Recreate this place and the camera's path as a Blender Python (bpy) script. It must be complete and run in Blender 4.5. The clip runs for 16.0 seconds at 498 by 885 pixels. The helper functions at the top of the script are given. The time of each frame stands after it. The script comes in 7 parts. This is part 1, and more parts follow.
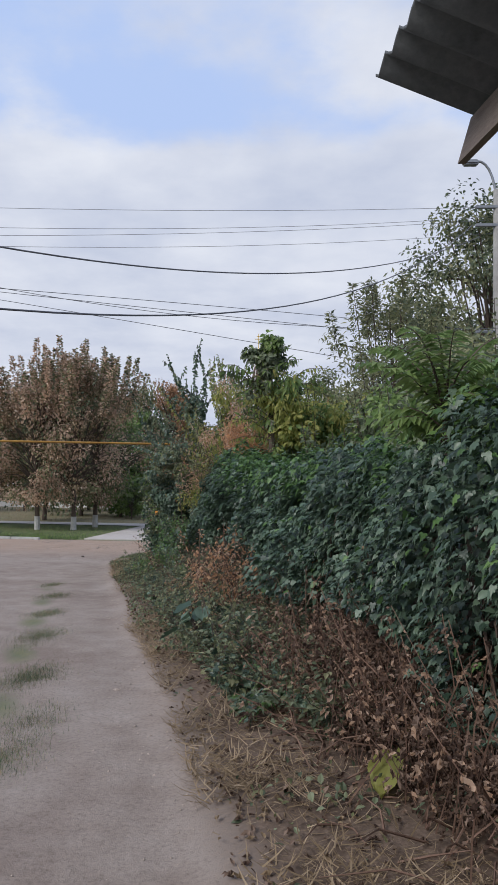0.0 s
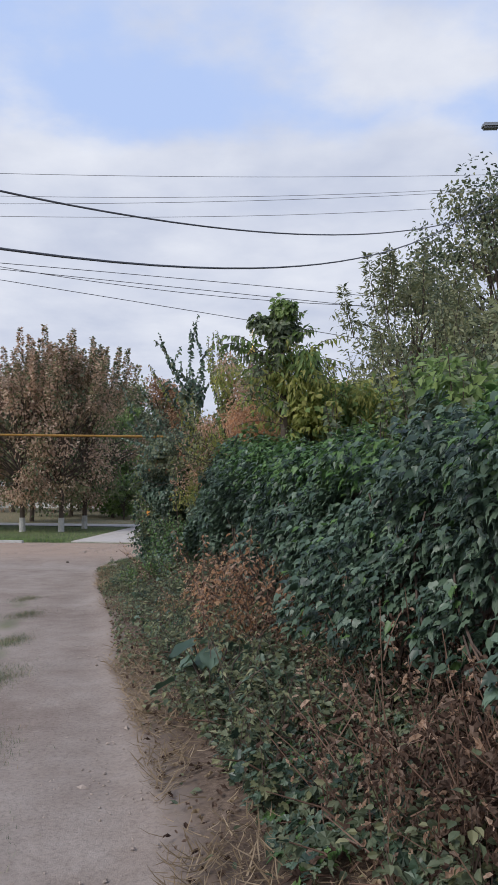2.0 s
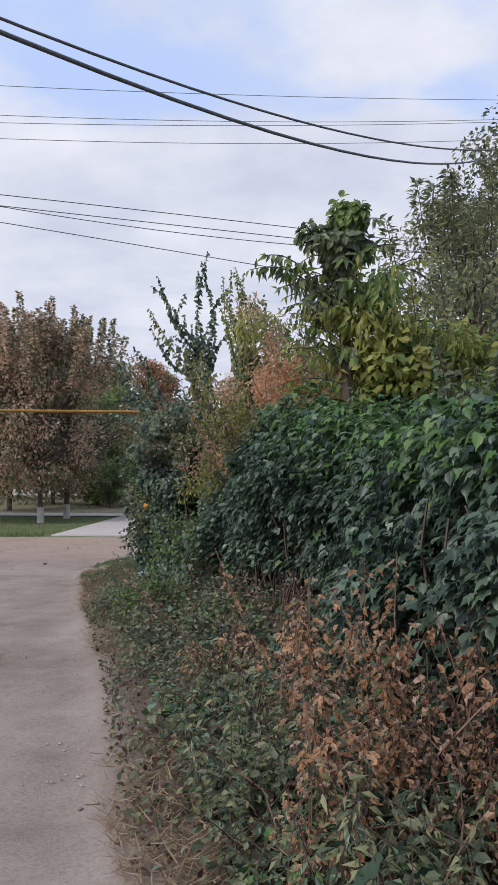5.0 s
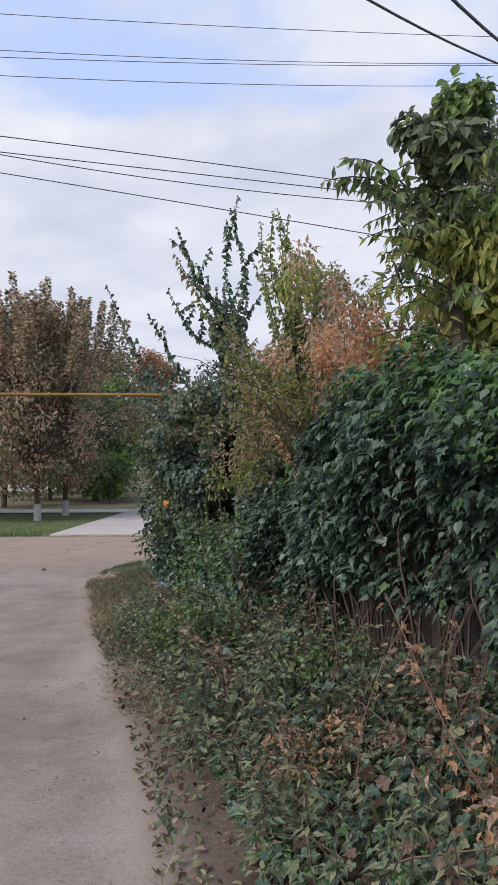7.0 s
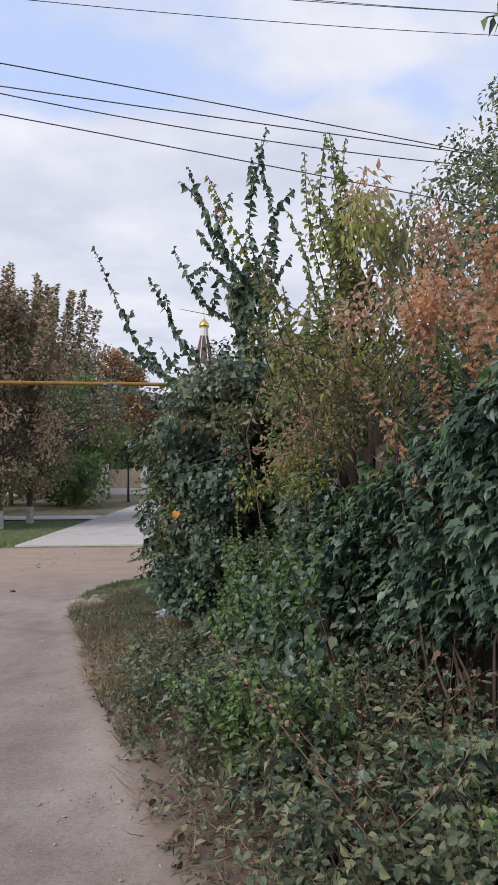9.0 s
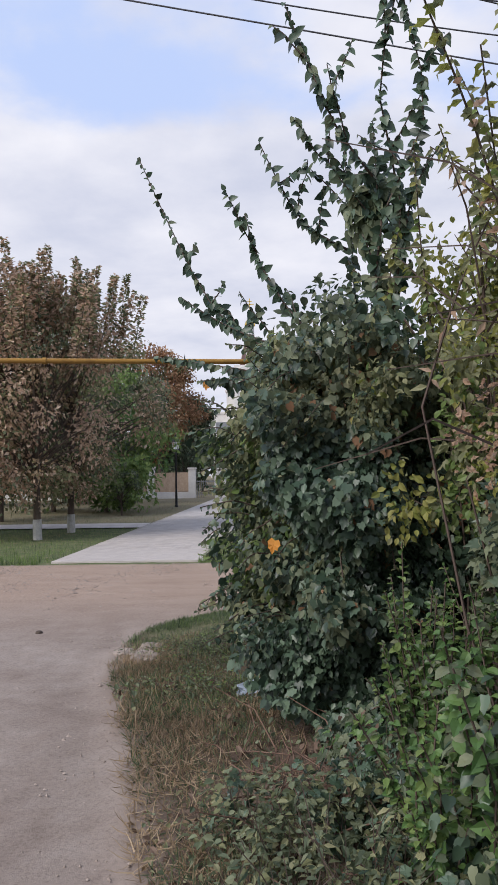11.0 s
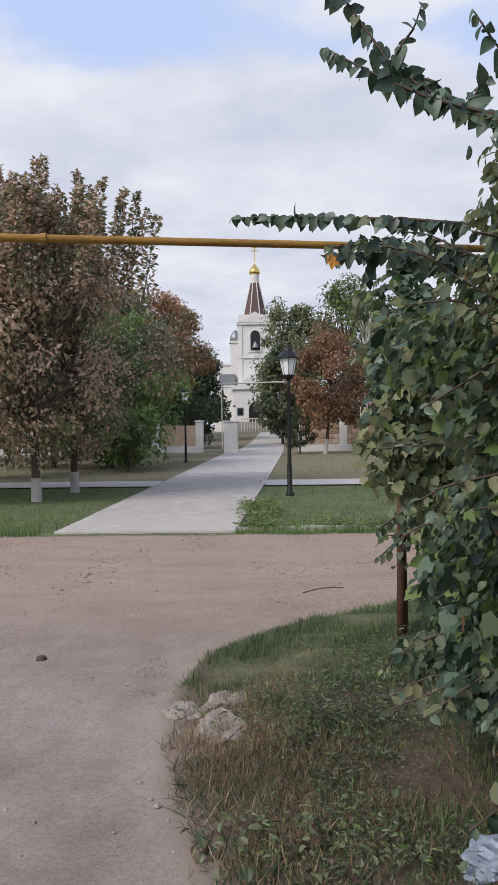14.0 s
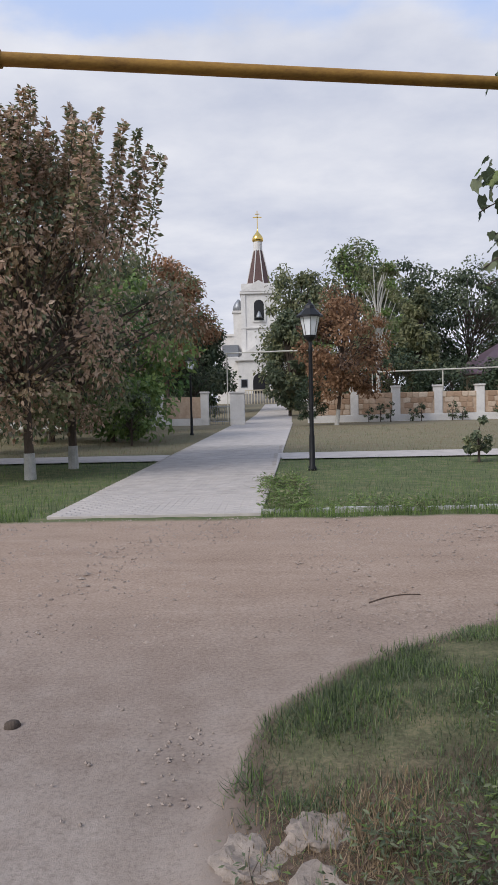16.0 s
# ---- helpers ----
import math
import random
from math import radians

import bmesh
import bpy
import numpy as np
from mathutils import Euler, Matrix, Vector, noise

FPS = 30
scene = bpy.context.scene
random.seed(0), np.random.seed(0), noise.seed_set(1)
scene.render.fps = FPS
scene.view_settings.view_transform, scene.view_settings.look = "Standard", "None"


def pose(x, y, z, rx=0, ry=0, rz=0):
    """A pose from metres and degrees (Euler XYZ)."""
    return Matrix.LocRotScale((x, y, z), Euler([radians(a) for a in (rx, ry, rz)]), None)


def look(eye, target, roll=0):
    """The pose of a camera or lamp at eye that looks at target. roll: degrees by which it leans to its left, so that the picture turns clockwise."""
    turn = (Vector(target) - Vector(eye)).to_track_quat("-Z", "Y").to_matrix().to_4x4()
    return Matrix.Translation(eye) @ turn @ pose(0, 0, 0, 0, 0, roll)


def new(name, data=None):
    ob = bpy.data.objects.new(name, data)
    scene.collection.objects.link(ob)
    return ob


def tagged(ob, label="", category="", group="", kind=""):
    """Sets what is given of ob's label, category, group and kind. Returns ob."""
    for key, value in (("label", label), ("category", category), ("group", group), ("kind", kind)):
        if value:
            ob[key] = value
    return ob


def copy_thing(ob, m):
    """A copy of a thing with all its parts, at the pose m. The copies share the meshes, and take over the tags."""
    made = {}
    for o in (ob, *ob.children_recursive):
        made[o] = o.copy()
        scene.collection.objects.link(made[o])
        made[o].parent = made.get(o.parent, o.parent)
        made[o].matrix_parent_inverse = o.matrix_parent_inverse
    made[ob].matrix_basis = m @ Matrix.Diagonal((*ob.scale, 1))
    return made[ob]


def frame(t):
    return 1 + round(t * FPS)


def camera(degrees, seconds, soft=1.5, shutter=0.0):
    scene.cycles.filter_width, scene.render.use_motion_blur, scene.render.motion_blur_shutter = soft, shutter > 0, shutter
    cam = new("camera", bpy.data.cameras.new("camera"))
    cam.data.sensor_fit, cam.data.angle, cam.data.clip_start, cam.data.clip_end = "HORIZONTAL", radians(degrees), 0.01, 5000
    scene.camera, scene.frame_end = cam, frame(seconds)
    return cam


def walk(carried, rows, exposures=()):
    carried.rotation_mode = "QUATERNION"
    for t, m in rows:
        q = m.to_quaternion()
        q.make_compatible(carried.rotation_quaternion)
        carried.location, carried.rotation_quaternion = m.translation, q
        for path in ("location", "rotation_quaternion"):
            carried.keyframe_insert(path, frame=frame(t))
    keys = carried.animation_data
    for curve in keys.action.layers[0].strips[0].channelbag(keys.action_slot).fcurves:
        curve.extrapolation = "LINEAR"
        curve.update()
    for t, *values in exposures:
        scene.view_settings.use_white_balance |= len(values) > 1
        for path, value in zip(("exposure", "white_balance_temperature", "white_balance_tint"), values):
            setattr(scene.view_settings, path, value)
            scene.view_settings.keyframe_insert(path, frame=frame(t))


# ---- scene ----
cam = camera(37.0, 16.0)
PATH = [
    (0, (0.416, 1.13, 1.721), (0.304, 3.122, 1.854), 1.0),
    (0.5, (0.411, 1.601, 1.716), (0.315, 3.594, 1.85), 1.1),
    (1, (0.329, 1.998, 1.691), (0.231, 3.991, 1.828), 1.1),
    (1.5, (0.223, 2.486, 1.677), (0.133, 4.479, 1.811), 1.0),
    (2, (0.13, 2.953, 1.679), (0.035, 4.946, 1.809), 0.5),
    (2.5, (0.012, 3.418, 1.697), (-0.072, 5.411, 1.828), 0.7),
    (3, (-0.107, 3.892, 1.676), (-0.197, 5.886, 1.811), 1.0),
    (3.5, (-0.262, 4.383, 1.679), (-0.345, 6.377, 1.813), 0.8),
    (6, (-0.783, 6.676, 1.71), (-0.823, 8.675, 1.777), 0.0),
    (6.5, (-0.939, 7.11, 1.686), (-0.979, 9.109, 1.756), -0.1),
    (7, (-1.15, 7.554, 1.664), (-1.19, 9.553, 1.736), -0.3),
    (7.5, (-1.351, 8.006, 1.657), (-1.387, 10.004, 1.729), -0.6),
    (8, (-1.536, 8.47, 1.646), (-1.526, 10.469, 1.72), -1.0),
    (10.5, (-2.185, 11.106, 1.667), (-2.094, 13.102, 1.753), -0.0),
    (11, (-2.307, 11.881, 1.679), (-2.36, 13.878, 1.766), -0.9),
    (11.5, (-2.462, 12.342, 1.725), (-2.522, 14.339, 1.812), -0.8),
    (12, (-2.581, 12.816, 1.729), (-2.698, 14.811, 1.811), -1.0),
    (12.5, (-2.76, 13.266, 1.709), (-2.884, 15.261, 1.789), -0.8),
    (13, (-2.905, 13.8, 1.678), (-3.025, 15.795, 1.753), -0.8),
    (13.5, (-3.066, 14.262, 1.659), (-3.164, 16.259, 1.728), -0.6),
    (14, (-3.178, 14.664, 1.64), (-3.228, 16.663, 1.604), -0.8),
    (14.5, (-3.279, 15.137, 1.621), (-3.332, 17.136, 1.586), -1.1),
    (15, (-3.345, 15.638, 1.571), (-3.392, 17.637, 1.499), -1.2),
    (15.5, (-3.423, 16.09, 1.551), (-3.472, 18.088, 1.463), -1.1),
    (16, (-3.565, 16.499, 1.528), (-3.621, 18.495, 1.42), -1.3),
]
walk(cam, [(t, look(eye, target, roll)) for t, eye, target, roll in PATH],
     [(0, -0.06, 6260, 9), (3.5, 0.0, 6300, 10), (6, 0.07, 6380, 11), (8, 0.08, 6420, 11), (10.5, 0.1, 6500, 12), (12.5, 0.08, 6420, 11), (14, 0.04, 6480, 10), (15, 0.04, 6480, 10), (16, -0.04, 6450, 10)])

# ---- light ----
SUN_EL, SUN_AZ = radians(40), radians(228)      # sun behind thin cloud, behind the walker's left shoulder
world = bpy.data.worlds.new("world")
scene.world = world
world.use_nodes = True


def build_sky():
    nt = world.node_tree
    N, L = nt.nodes, nt.links
    N.clear()
    out = N.new("ShaderNodeOutputWorld")
    bg = N.new("ShaderNodeBackground")
    bg.inputs["Strength"].default_value = 0.1
    sky = N.new("ShaderNodeTexSky")
    sky.sky_type = "NISHITA"
    sky.sun_disc = False
    sky.sun_elevation, sky.sun_rotation = SUN_EL, SUN_AZ
    sky.air_density, sky.dust_density, sky.ozone_density = 1.0, 1.6, 1.5
    pale = N.new("ShaderNodeMixRGB")
    pale.inputs["Fac"].default_value = 0.8
    pale.inputs["Color2"].default_value = (5.9, 7.3, 10.7, 1)
    L.new(sky.outputs[0], pale.inputs["Color1"])
    tc = N.new("ShaderNodeTexCoord")
    sep = N.new("ShaderNodeSeparateXYZ")
    L.new(tc.outputs["Generated"], sep.inputs[0])

    def math_node(op, a, b=None, clamp=False):
        n = N.new("ShaderNodeMath")
        n.operation, n.use_clamp = op, clamp
        for k, v in enumerate((a, b)):
            if v is None:
                continue
            if isinstance(v, (int, float)):
                n.inputs[k].default_value = v
            else:
                L.new(v, n.inputs[k])
        return n.outputs[0]

    # cloud sheet seen in perspective: direction projected on a flat layer
    den = math_node("ADD", math_node("MAXIMUM", sep.outputs["Z"], 0.0), 0.16)
    px = math_node("DIVIDE", sep.outputs["X"], den)
    py = math_node("DIVIDE", sep.outputs["Y"], den)
    comb = N.new("ShaderNodeCombineXYZ")
    L.new(px, comb.inputs[0]), L.new(py, comb.inputs[1])

    def cloud_noise(scale, detail, rough, shift):
        m = N.new("ShaderNodeMapping")
        m.inputs["Location"].default_value = shift
        L.new(comb.outputs[0], m.inputs["Vector"])
        n = N.new("ShaderNodeTexNoise")
        n.inputs["Scale"].default_value, n.inputs["Detail"].default_value, n.inputs["Roughness"].default_value = scale, detail, rough
        L.new(m.outputs[0], n.inputs["Vector"])
        return n.outputs["Fac"]

    big = cloud_noise(1.1, 8, 0.5, (3.1, 1.7, 0))
    fine = cloud_noise(3.2, 8, 0.55, (0.4, 5.2, 0))
    amount = math_node("ADD", math_node("MULTIPLY", big, 0.95), math_node("MULTIPLY", fine, 0.42))
    low = N.new("ShaderNodeMapRange")
    low.interpolation_type = "SMOOTHSTEP"
    low.inputs["From Min"].default_value, low.inputs["From Max"].default_value = 0.36, 0.46
    low.inputs["To Min"].default_value, low.inputs["To Max"].default_value = 0.27, -0.1
    L.new(sep.outputs["Z"], low.inputs["Value"])
    thick = math_node("ADD", amount, low.outputs["Result"])
    cover = N.new("ShaderNodeMapRange")
    cover.interpolation_type = "SMOOTHSTEP"
    cover.inputs["From Min"].default_value, cover.inputs["From Max"].default_value = 0.55, 0.74
    L.new(thick, cover.inputs["Value"])
    body = cloud_noise(2.3, 6, 0.55, (9.0, 2.0, 0))
    tone = N.new("ShaderNodeValToRGB")
    tone.color_ramp.elements[0].position, tone.color_ramp.elements[0].color = 0.3, (5.7, 6.1, 7.4, 1)
    tone.color_ramp.elements[1].position, tone.color_ramp.elements[1].color = 0.72, (8.4, 8.5, 9.1, 1)
    L.new(body, tone.inputs["Fac"])
    mix = N.new("ShaderNodeMixRGB")
    L.new(cover.outputs["Result"], mix.inputs["Fac"])
    L.new(pale.outputs[0], mix.inputs["Color1"])
    L.new(tone.outputs["Color"], mix.inputs["Color2"])
    L.new(mix.outputs[0], bg.inputs["Color"])
    L.new(bg.outputs[0], out.inputs["Surface"])


build_sky()
sun = new("sun", bpy.data.lights.new("sun", "SUN"))
sun.data.energy, sun.data.angle, sun.data.color = 2.6, radians(28), (1.0, 0.95, 0.89)
sun.matrix_world = look((0, 0, 30), (30 * -math.sin(SUN_AZ) * math.cos(SUN_EL), 30 * -math.cos(SUN_AZ) * math.cos(SUN_EL), 30 - 30 * math.sin(SUN_EL)))

rng = np.random.default_rng(7)


# ---- materials ----
class Nodes:
    """A small helper to wire a Principled material."""

    def __init__(self, name, rough=0.8, metal=0.0, spec=0.3):
        self.mat = bpy.data.materials.new(name)
        self.mat.use_nodes = True
        self.t = self.mat.node_tree
        self.p = self.t.nodes["Principled BSDF"]
        self.p.inputs["Roughness"].default_value = rough
        self.p.inputs["Metallic"].default_value = metal
        self.p.inputs["Specular IOR Level"].default_value = spec
        self.coord = self.t.nodes.new("ShaderNodeTexCoord")

    def node(self, kind, **values):
        n = self.t.nodes.new(kind)
        for k, v in values.items():
            n.inputs[k].default_value = v
        return n

    def link(self, a, b):
        self.t.links.new(a, b)

    def noise(self, scale, detail=5.0, rough=0.6, squash=(1, 1, 1)):
        m = self.node("ShaderNodeMapping", Scale=squash)
        self.link(self.coord.outputs["Object"], m.inputs["Vector"])
        n = self.node("ShaderNodeTexNoise", Scale=scale, Detail=detail, Roughness=rough)
        self.link(m.outputs[0], n.inputs["Vector"])
        return n.outputs["Fac"]

    def ramp(self, fac, stops):
        r = self.t.nodes.new("ShaderNodeValToRGB")
        e = r.color_ramp.elements
        while len(e) < len(stops):
            e.new(0.5)
        for el, (pos, col) in zip(e, stops):
            el.position, el.color = pos, (*col, 1)
        self.link(fac, r.inputs["Fac"])
        return r.outputs["Color"]

    def mix(self, fac, a, b, mode="MIX"):
        n = self.t.nodes.new("ShaderNodeMixRGB")
        n.blend_type = mode
        for sock, v in ((n.inputs["Fac"], fac), (n.inputs["Color1"], a), (n.inputs["Color2"], b)):
            if isinstance(v, (int, float)):
                sock.default_value = v
            elif isinstance(v, tuple):
                sock.default_value = (*v, 1)
            else:
                self.link(v, sock)
        return n.outputs[0]

    def bump(self, height, strength=0.3, distance=0.02):
        b = self.node("ShaderNodeBump", Strength=strength, Distance=distance)
        self.link(height, b.inputs["Height"])
        self.link(b.outputs[0], self.p.inputs["Normal"])

    def color(self, c):
        if isinstance(c, tuple):
            self.p.inputs["Base Color"].default_value = (*c, 1)
        else:
            self.link(c, self.p.inputs["Base Color"])
        return self


def plain(name, dark, light, scale=8.0, rough=0.8, metal=0.0, bump=0.15, spec=0.3, squash=(1, 1, 1), dist=0.01):
    """A surface between two colours, with grain at two scales and fine relief."""
    m = Nodes(name, rough, metal, spec)
    a, b = m.noise(scale, 6, 0.65, squash), m.noise(scale * 9, 4, 0.7, squash)
    fac = m.mix(0.4, a, b)
    m.color(m.ramp(fac, [(0.32, dark), (0.68, light)]))
    if bump:
        m.bump(fac, bump, dist)
    return m.mat


def leaf(name, stops, rough=0.5, through_light=0.3, spec=0.35):
    """Foliage: every leaf takes its own tone."""
    m = Nodes(name, rough, 0.0, spec)
    g = m.t.nodes.new("ShaderNodeNewGeometry")
    col = m.ramp(g.outputs["Random Per Island"], stops)
    n = m.noise(1.3, 3, 0.5)
    col = m.mix(0.55, col, m.ramp(n, [(0.3, (0.55, 0.55, 0.55)), (0.7, (1.3, 1.3, 1.25))]), "MULTIPLY")
    m.color(col)
    tr = m.t.nodes.new("ShaderNodeBsdfTranslucent")
    m.link(col, tr.inputs["Color"])
    mx = m.node("ShaderNodeMixShader", Fac=through_light)
    m.link(m.p.outputs[0], mx.inputs[1])
    m.link(tr.outputs[0], mx.inputs[2])
    m.link(mx.outputs[0], m.t.nodes["Material Output"].inputs["Surface"])
    return m.mat


def ramp3(a, b, c):
    return [(0.0, a), (0.5, b), (1.0, c)]


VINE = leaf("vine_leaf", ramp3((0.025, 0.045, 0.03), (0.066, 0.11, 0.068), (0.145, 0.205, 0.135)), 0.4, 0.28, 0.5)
# paler copy of VINE: paints lit hedge leaves, and serves as fresh green elsewhere
VINE_LIT = leaf("vine_leaf_lit_fresh", ramp3((0.055, 0.11, 0.035), (0.1, 0.19, 0.06), (0.17, 0.28, 0.09)), 0.42, 0.38, 0.45)
BUSH = leaf("bush_leaf", ramp3((0.074, 0.094, 0.058), (0.148, 0.182, 0.108), (0.25, 0.275, 0.17)), 0.5, 0.38, 0.3)
FRESH = leaf("fresh_leaf", ramp3((0.11, 0.175, 0.052), (0.185, 0.27, 0.085), (0.27, 0.35, 0.125)), 0.5, 0.45)
YELLOW = leaf("yellowing_leaf", ramp3((0.21, 0.24, 0.06), (0.34, 0.35, 0.095), (0.44, 0.41, 0.14)), 0.55, 0.5)
OLIVE = leaf("olive_leaf", ramp3((0.155, 0.17, 0.088), (0.245, 0.26, 0.132), (0.34, 0.33, 0.19)), 0.55, 0.42)
BROWN = leaf("dead_leaf", ramp3((0.06, 0.038, 0.03), (0.125, 0.082, 0.062), (0.28, 0.2, 0.155)), 0.85, 0.3, 0.1)
RUST = leaf("rust_leaf", ramp3((0.42, 0.27, 0.19), (0.57, 0.39, 0.275), (0.7, 0.52, 0.4)), 0.8, 0.55, 0.1)
WITHERED = leaf("withered_leaf", ramp3((0.42, 0.225, 0.125), (0.63, 0.375, 0.22), (0.76, 0.52, 0.33)), 0.8, 0.58, 0.1)
TAN = leaf("tan_leaf", ramp3((0.45, 0.3, 0.22), (0.62, 0.45, 0.34), (0.74, 0.58, 0.46)), 0.8, 0.58, 0.1)
ORANGE = leaf("orange_leaf", ramp3((0.55, 0.2, 0.03), (0.65, 0.27, 0.05), (0.7, 0.35, 0.08)), 0.6, 0.3)
MAPLE = leaf("maple_leaf", ramp3((0.2, 0.11, 0.065), (0.31, 0.185, 0.11), (0.42, 0.27, 0.17)), 0.75, 0.42, 0.1)
NEEDLE = leaf("dark_leaf", ramp3((0.026, 0.042, 0.022), (0.05, 0.075, 0.04), (0.085, 0.115, 0.06)), 0.55, 0.25)
GRASS = leaf("grass_blade", ramp3((0.046, 0.076, 0.04), (0.084, 0.124, 0.064), (0.15, 0.18, 0.098)), 0.65, 0.35, 0.2)
STRAW = leaf("straw", ramp3((0.18, 0.13, 0.08), (0.3, 0.22, 0.14), (0.45, 0.345, 0.235)), 0.85, 0.35, 0.1)
BARK = plain("bark", (0.05, 0.038, 0.03), (0.13, 0.1, 0.08), 9, 0.9, bump=0.6, squash=(1, 1, 0.25), dist=0.02)
TWIG = plain("twig_bark", (0.05, 0.036, 0.029), (0.125, 0.09, 0.072), 20, 0.85, bump=0.2)
STEM_DRY = plain("dry_stem", (0.1, 0.055, 0.04), (0.22, 0.14, 0.1), 15, 0.85, bump=0.1)
PALE_BARK = plain("pale_bark", (0.42, 0.4, 0.36), (0.62, 0.6, 0.55), 7, 0.9, bump=0.3)
LIME = plain("limewash", (0.3, 0.29, 0.27), (0.56, 0.55, 0.52), 7, 0.9, bump=0.4)
PLASTER = plain("white_plaster", (0.57, 0.55, 0.53), (0.74, 0.72, 0.69), 1.2, 0.85, bump=0.1)
ROOF_BROWN = plain("brown_roof_metal", (0.085, 0.05, 0.045), (0.14, 0.085, 0.075), 3, 0.5, 0.2, bump=0.05)
ROOF_PURPLE = plain("purple_roof_tile", (0.07, 0.045, 0.06), (0.13, 0.085, 0.1), 3, 0.6, bump=0.2)
GOLD = plain("gilding", (0.75, 0.5, 0.12), (0.85, 0.6, 0.2), 4, 0.25, 1.0, bump=0.03)
BLACK_IRON = plain("black_iron", (0.012, 0.012, 0.013), (0.03, 0.03, 0.032), 12, 0.5, 0.3, bump=0.1)
IRON_PALE = plain("pale_painted_pipe", (0.5, 0.48, 0.42), (0.62, 0.6, 0.53), 9, 0.5, bump=0.05)
GREY_METAL = plain("grey_metal", (0.2, 0.21, 0.22), (0.32, 0.33, 0.35), 9, 0.45, 0.6, bump=0.05)
CONCRETE = plain("concrete", (0.2, 0.19, 0.18), (0.34, 0.33, 0.31), 5, 0.9, bump=0.3)
PIPE_PAINT = plain("yellow_pipe_paint", (0.17, 0.085, 0.022), (0.42, 0.235, 0.05), 11, 0.75, bump=0.1, squash=(0.4, 1, 1))
RUSTY = plain("rusty_pipe", (0.06, 0.032, 0.024), (0.16, 0.08, 0.052), 10, 0.85, bump=0.3)
CABLE = plain("cable", (0.08, 0.08, 0.09), (0.14, 0.14, 0.155), 5, 0.6, bump=0)
FENCE_WOOD = plain("old_fence_wood", (0.045, 0.034, 0.03), (0.12, 0.09, 0.08), 6, 0.9, bump=0.4, squash=(3, 3, 0.3))
RAW_WOOD = plain("weathered_board", (0.1, 0.08, 0.065), (0.24, 0.19, 0.16), 6, 0.85, bump=0.3, squash=(4, 0.3, 4))
ASBESTOS = plain("fibre_cement", (0.06, 0.065, 0.07), (0.13, 0.135, 0.14), 4, 0.9, bump=0.3)
CREAM = plain("cream_render", (0.55, 0.48, 0.36), (0.66, 0.58, 0.45), 2, 0.9, bump=0.1)
# near-black for window panes, and painted shade in the church openings
GLASS_AND_SHADE = plain("dark_opening", (0.012, 0.012, 0.014), (0.03, 0.03, 0.033), 3, 0.3, bump=0)
STONE = plain("shell_limestone", (0.36, 0.25, 0.17), (0.58, 0.45, 0.34), 4, 0.9, bump=0.5)
RUBBLE = plain("pale_rubble", (0.22, 0.178, 0.148), (0.43, 0.36, 0.305), 24, 0.95, bump=0.7, dist=0.02)
ROCK = plain("weathered_rubble", (0.19, 0.15, 0.12), (0.4, 0.325, 0.27), 24, 0.92, bump=0.8, dist=0.02)
CLOD = plain("earth_clod", (0.22, 0.175, 0.145), (0.42, 0.35, 0.3), 9, 0.95, bump=0.3, spec=0.05)
BAG = plain("pale_blue_plastic", (0.22, 0.26, 0.33), (0.37, 0.42, 0.49), 14, 0.35, bump=0.4)


def paver_material():
    m = Nodes("grey_pavers", 0.95, 0.0, 0.08)
    o = m.t.nodes.new("ShaderNodeObjectInfo")
    g = m.t.nodes.new("ShaderNodeNewGeometry")
    n = m.noise(3, 6, 0.6)
    col = m.ramp(n, [(0.3, (0.41, 0.375, 0.345)), (0.7, (0.54, 0.495, 0.455))])
    col = m.mix(0.25, col, m.ramp(o.outputs["Random"], [(0.0, (0.7, 0.7, 0.72)), (1.0, (1.15, 1.13, 1.12))]), "MULTIPLY")
    col = m.mix(0.25, col, m.ramp(g.outputs["Random Per Island"], [(0.0, (0.75, 0.75, 0.77)), (1.0, (1.15, 1.13, 1.12))]), "MULTIPLY")
    m.color(col)
    m.bump(m.noise(60, 4, 0.7), 0.2, 0.004)
    return m.mat


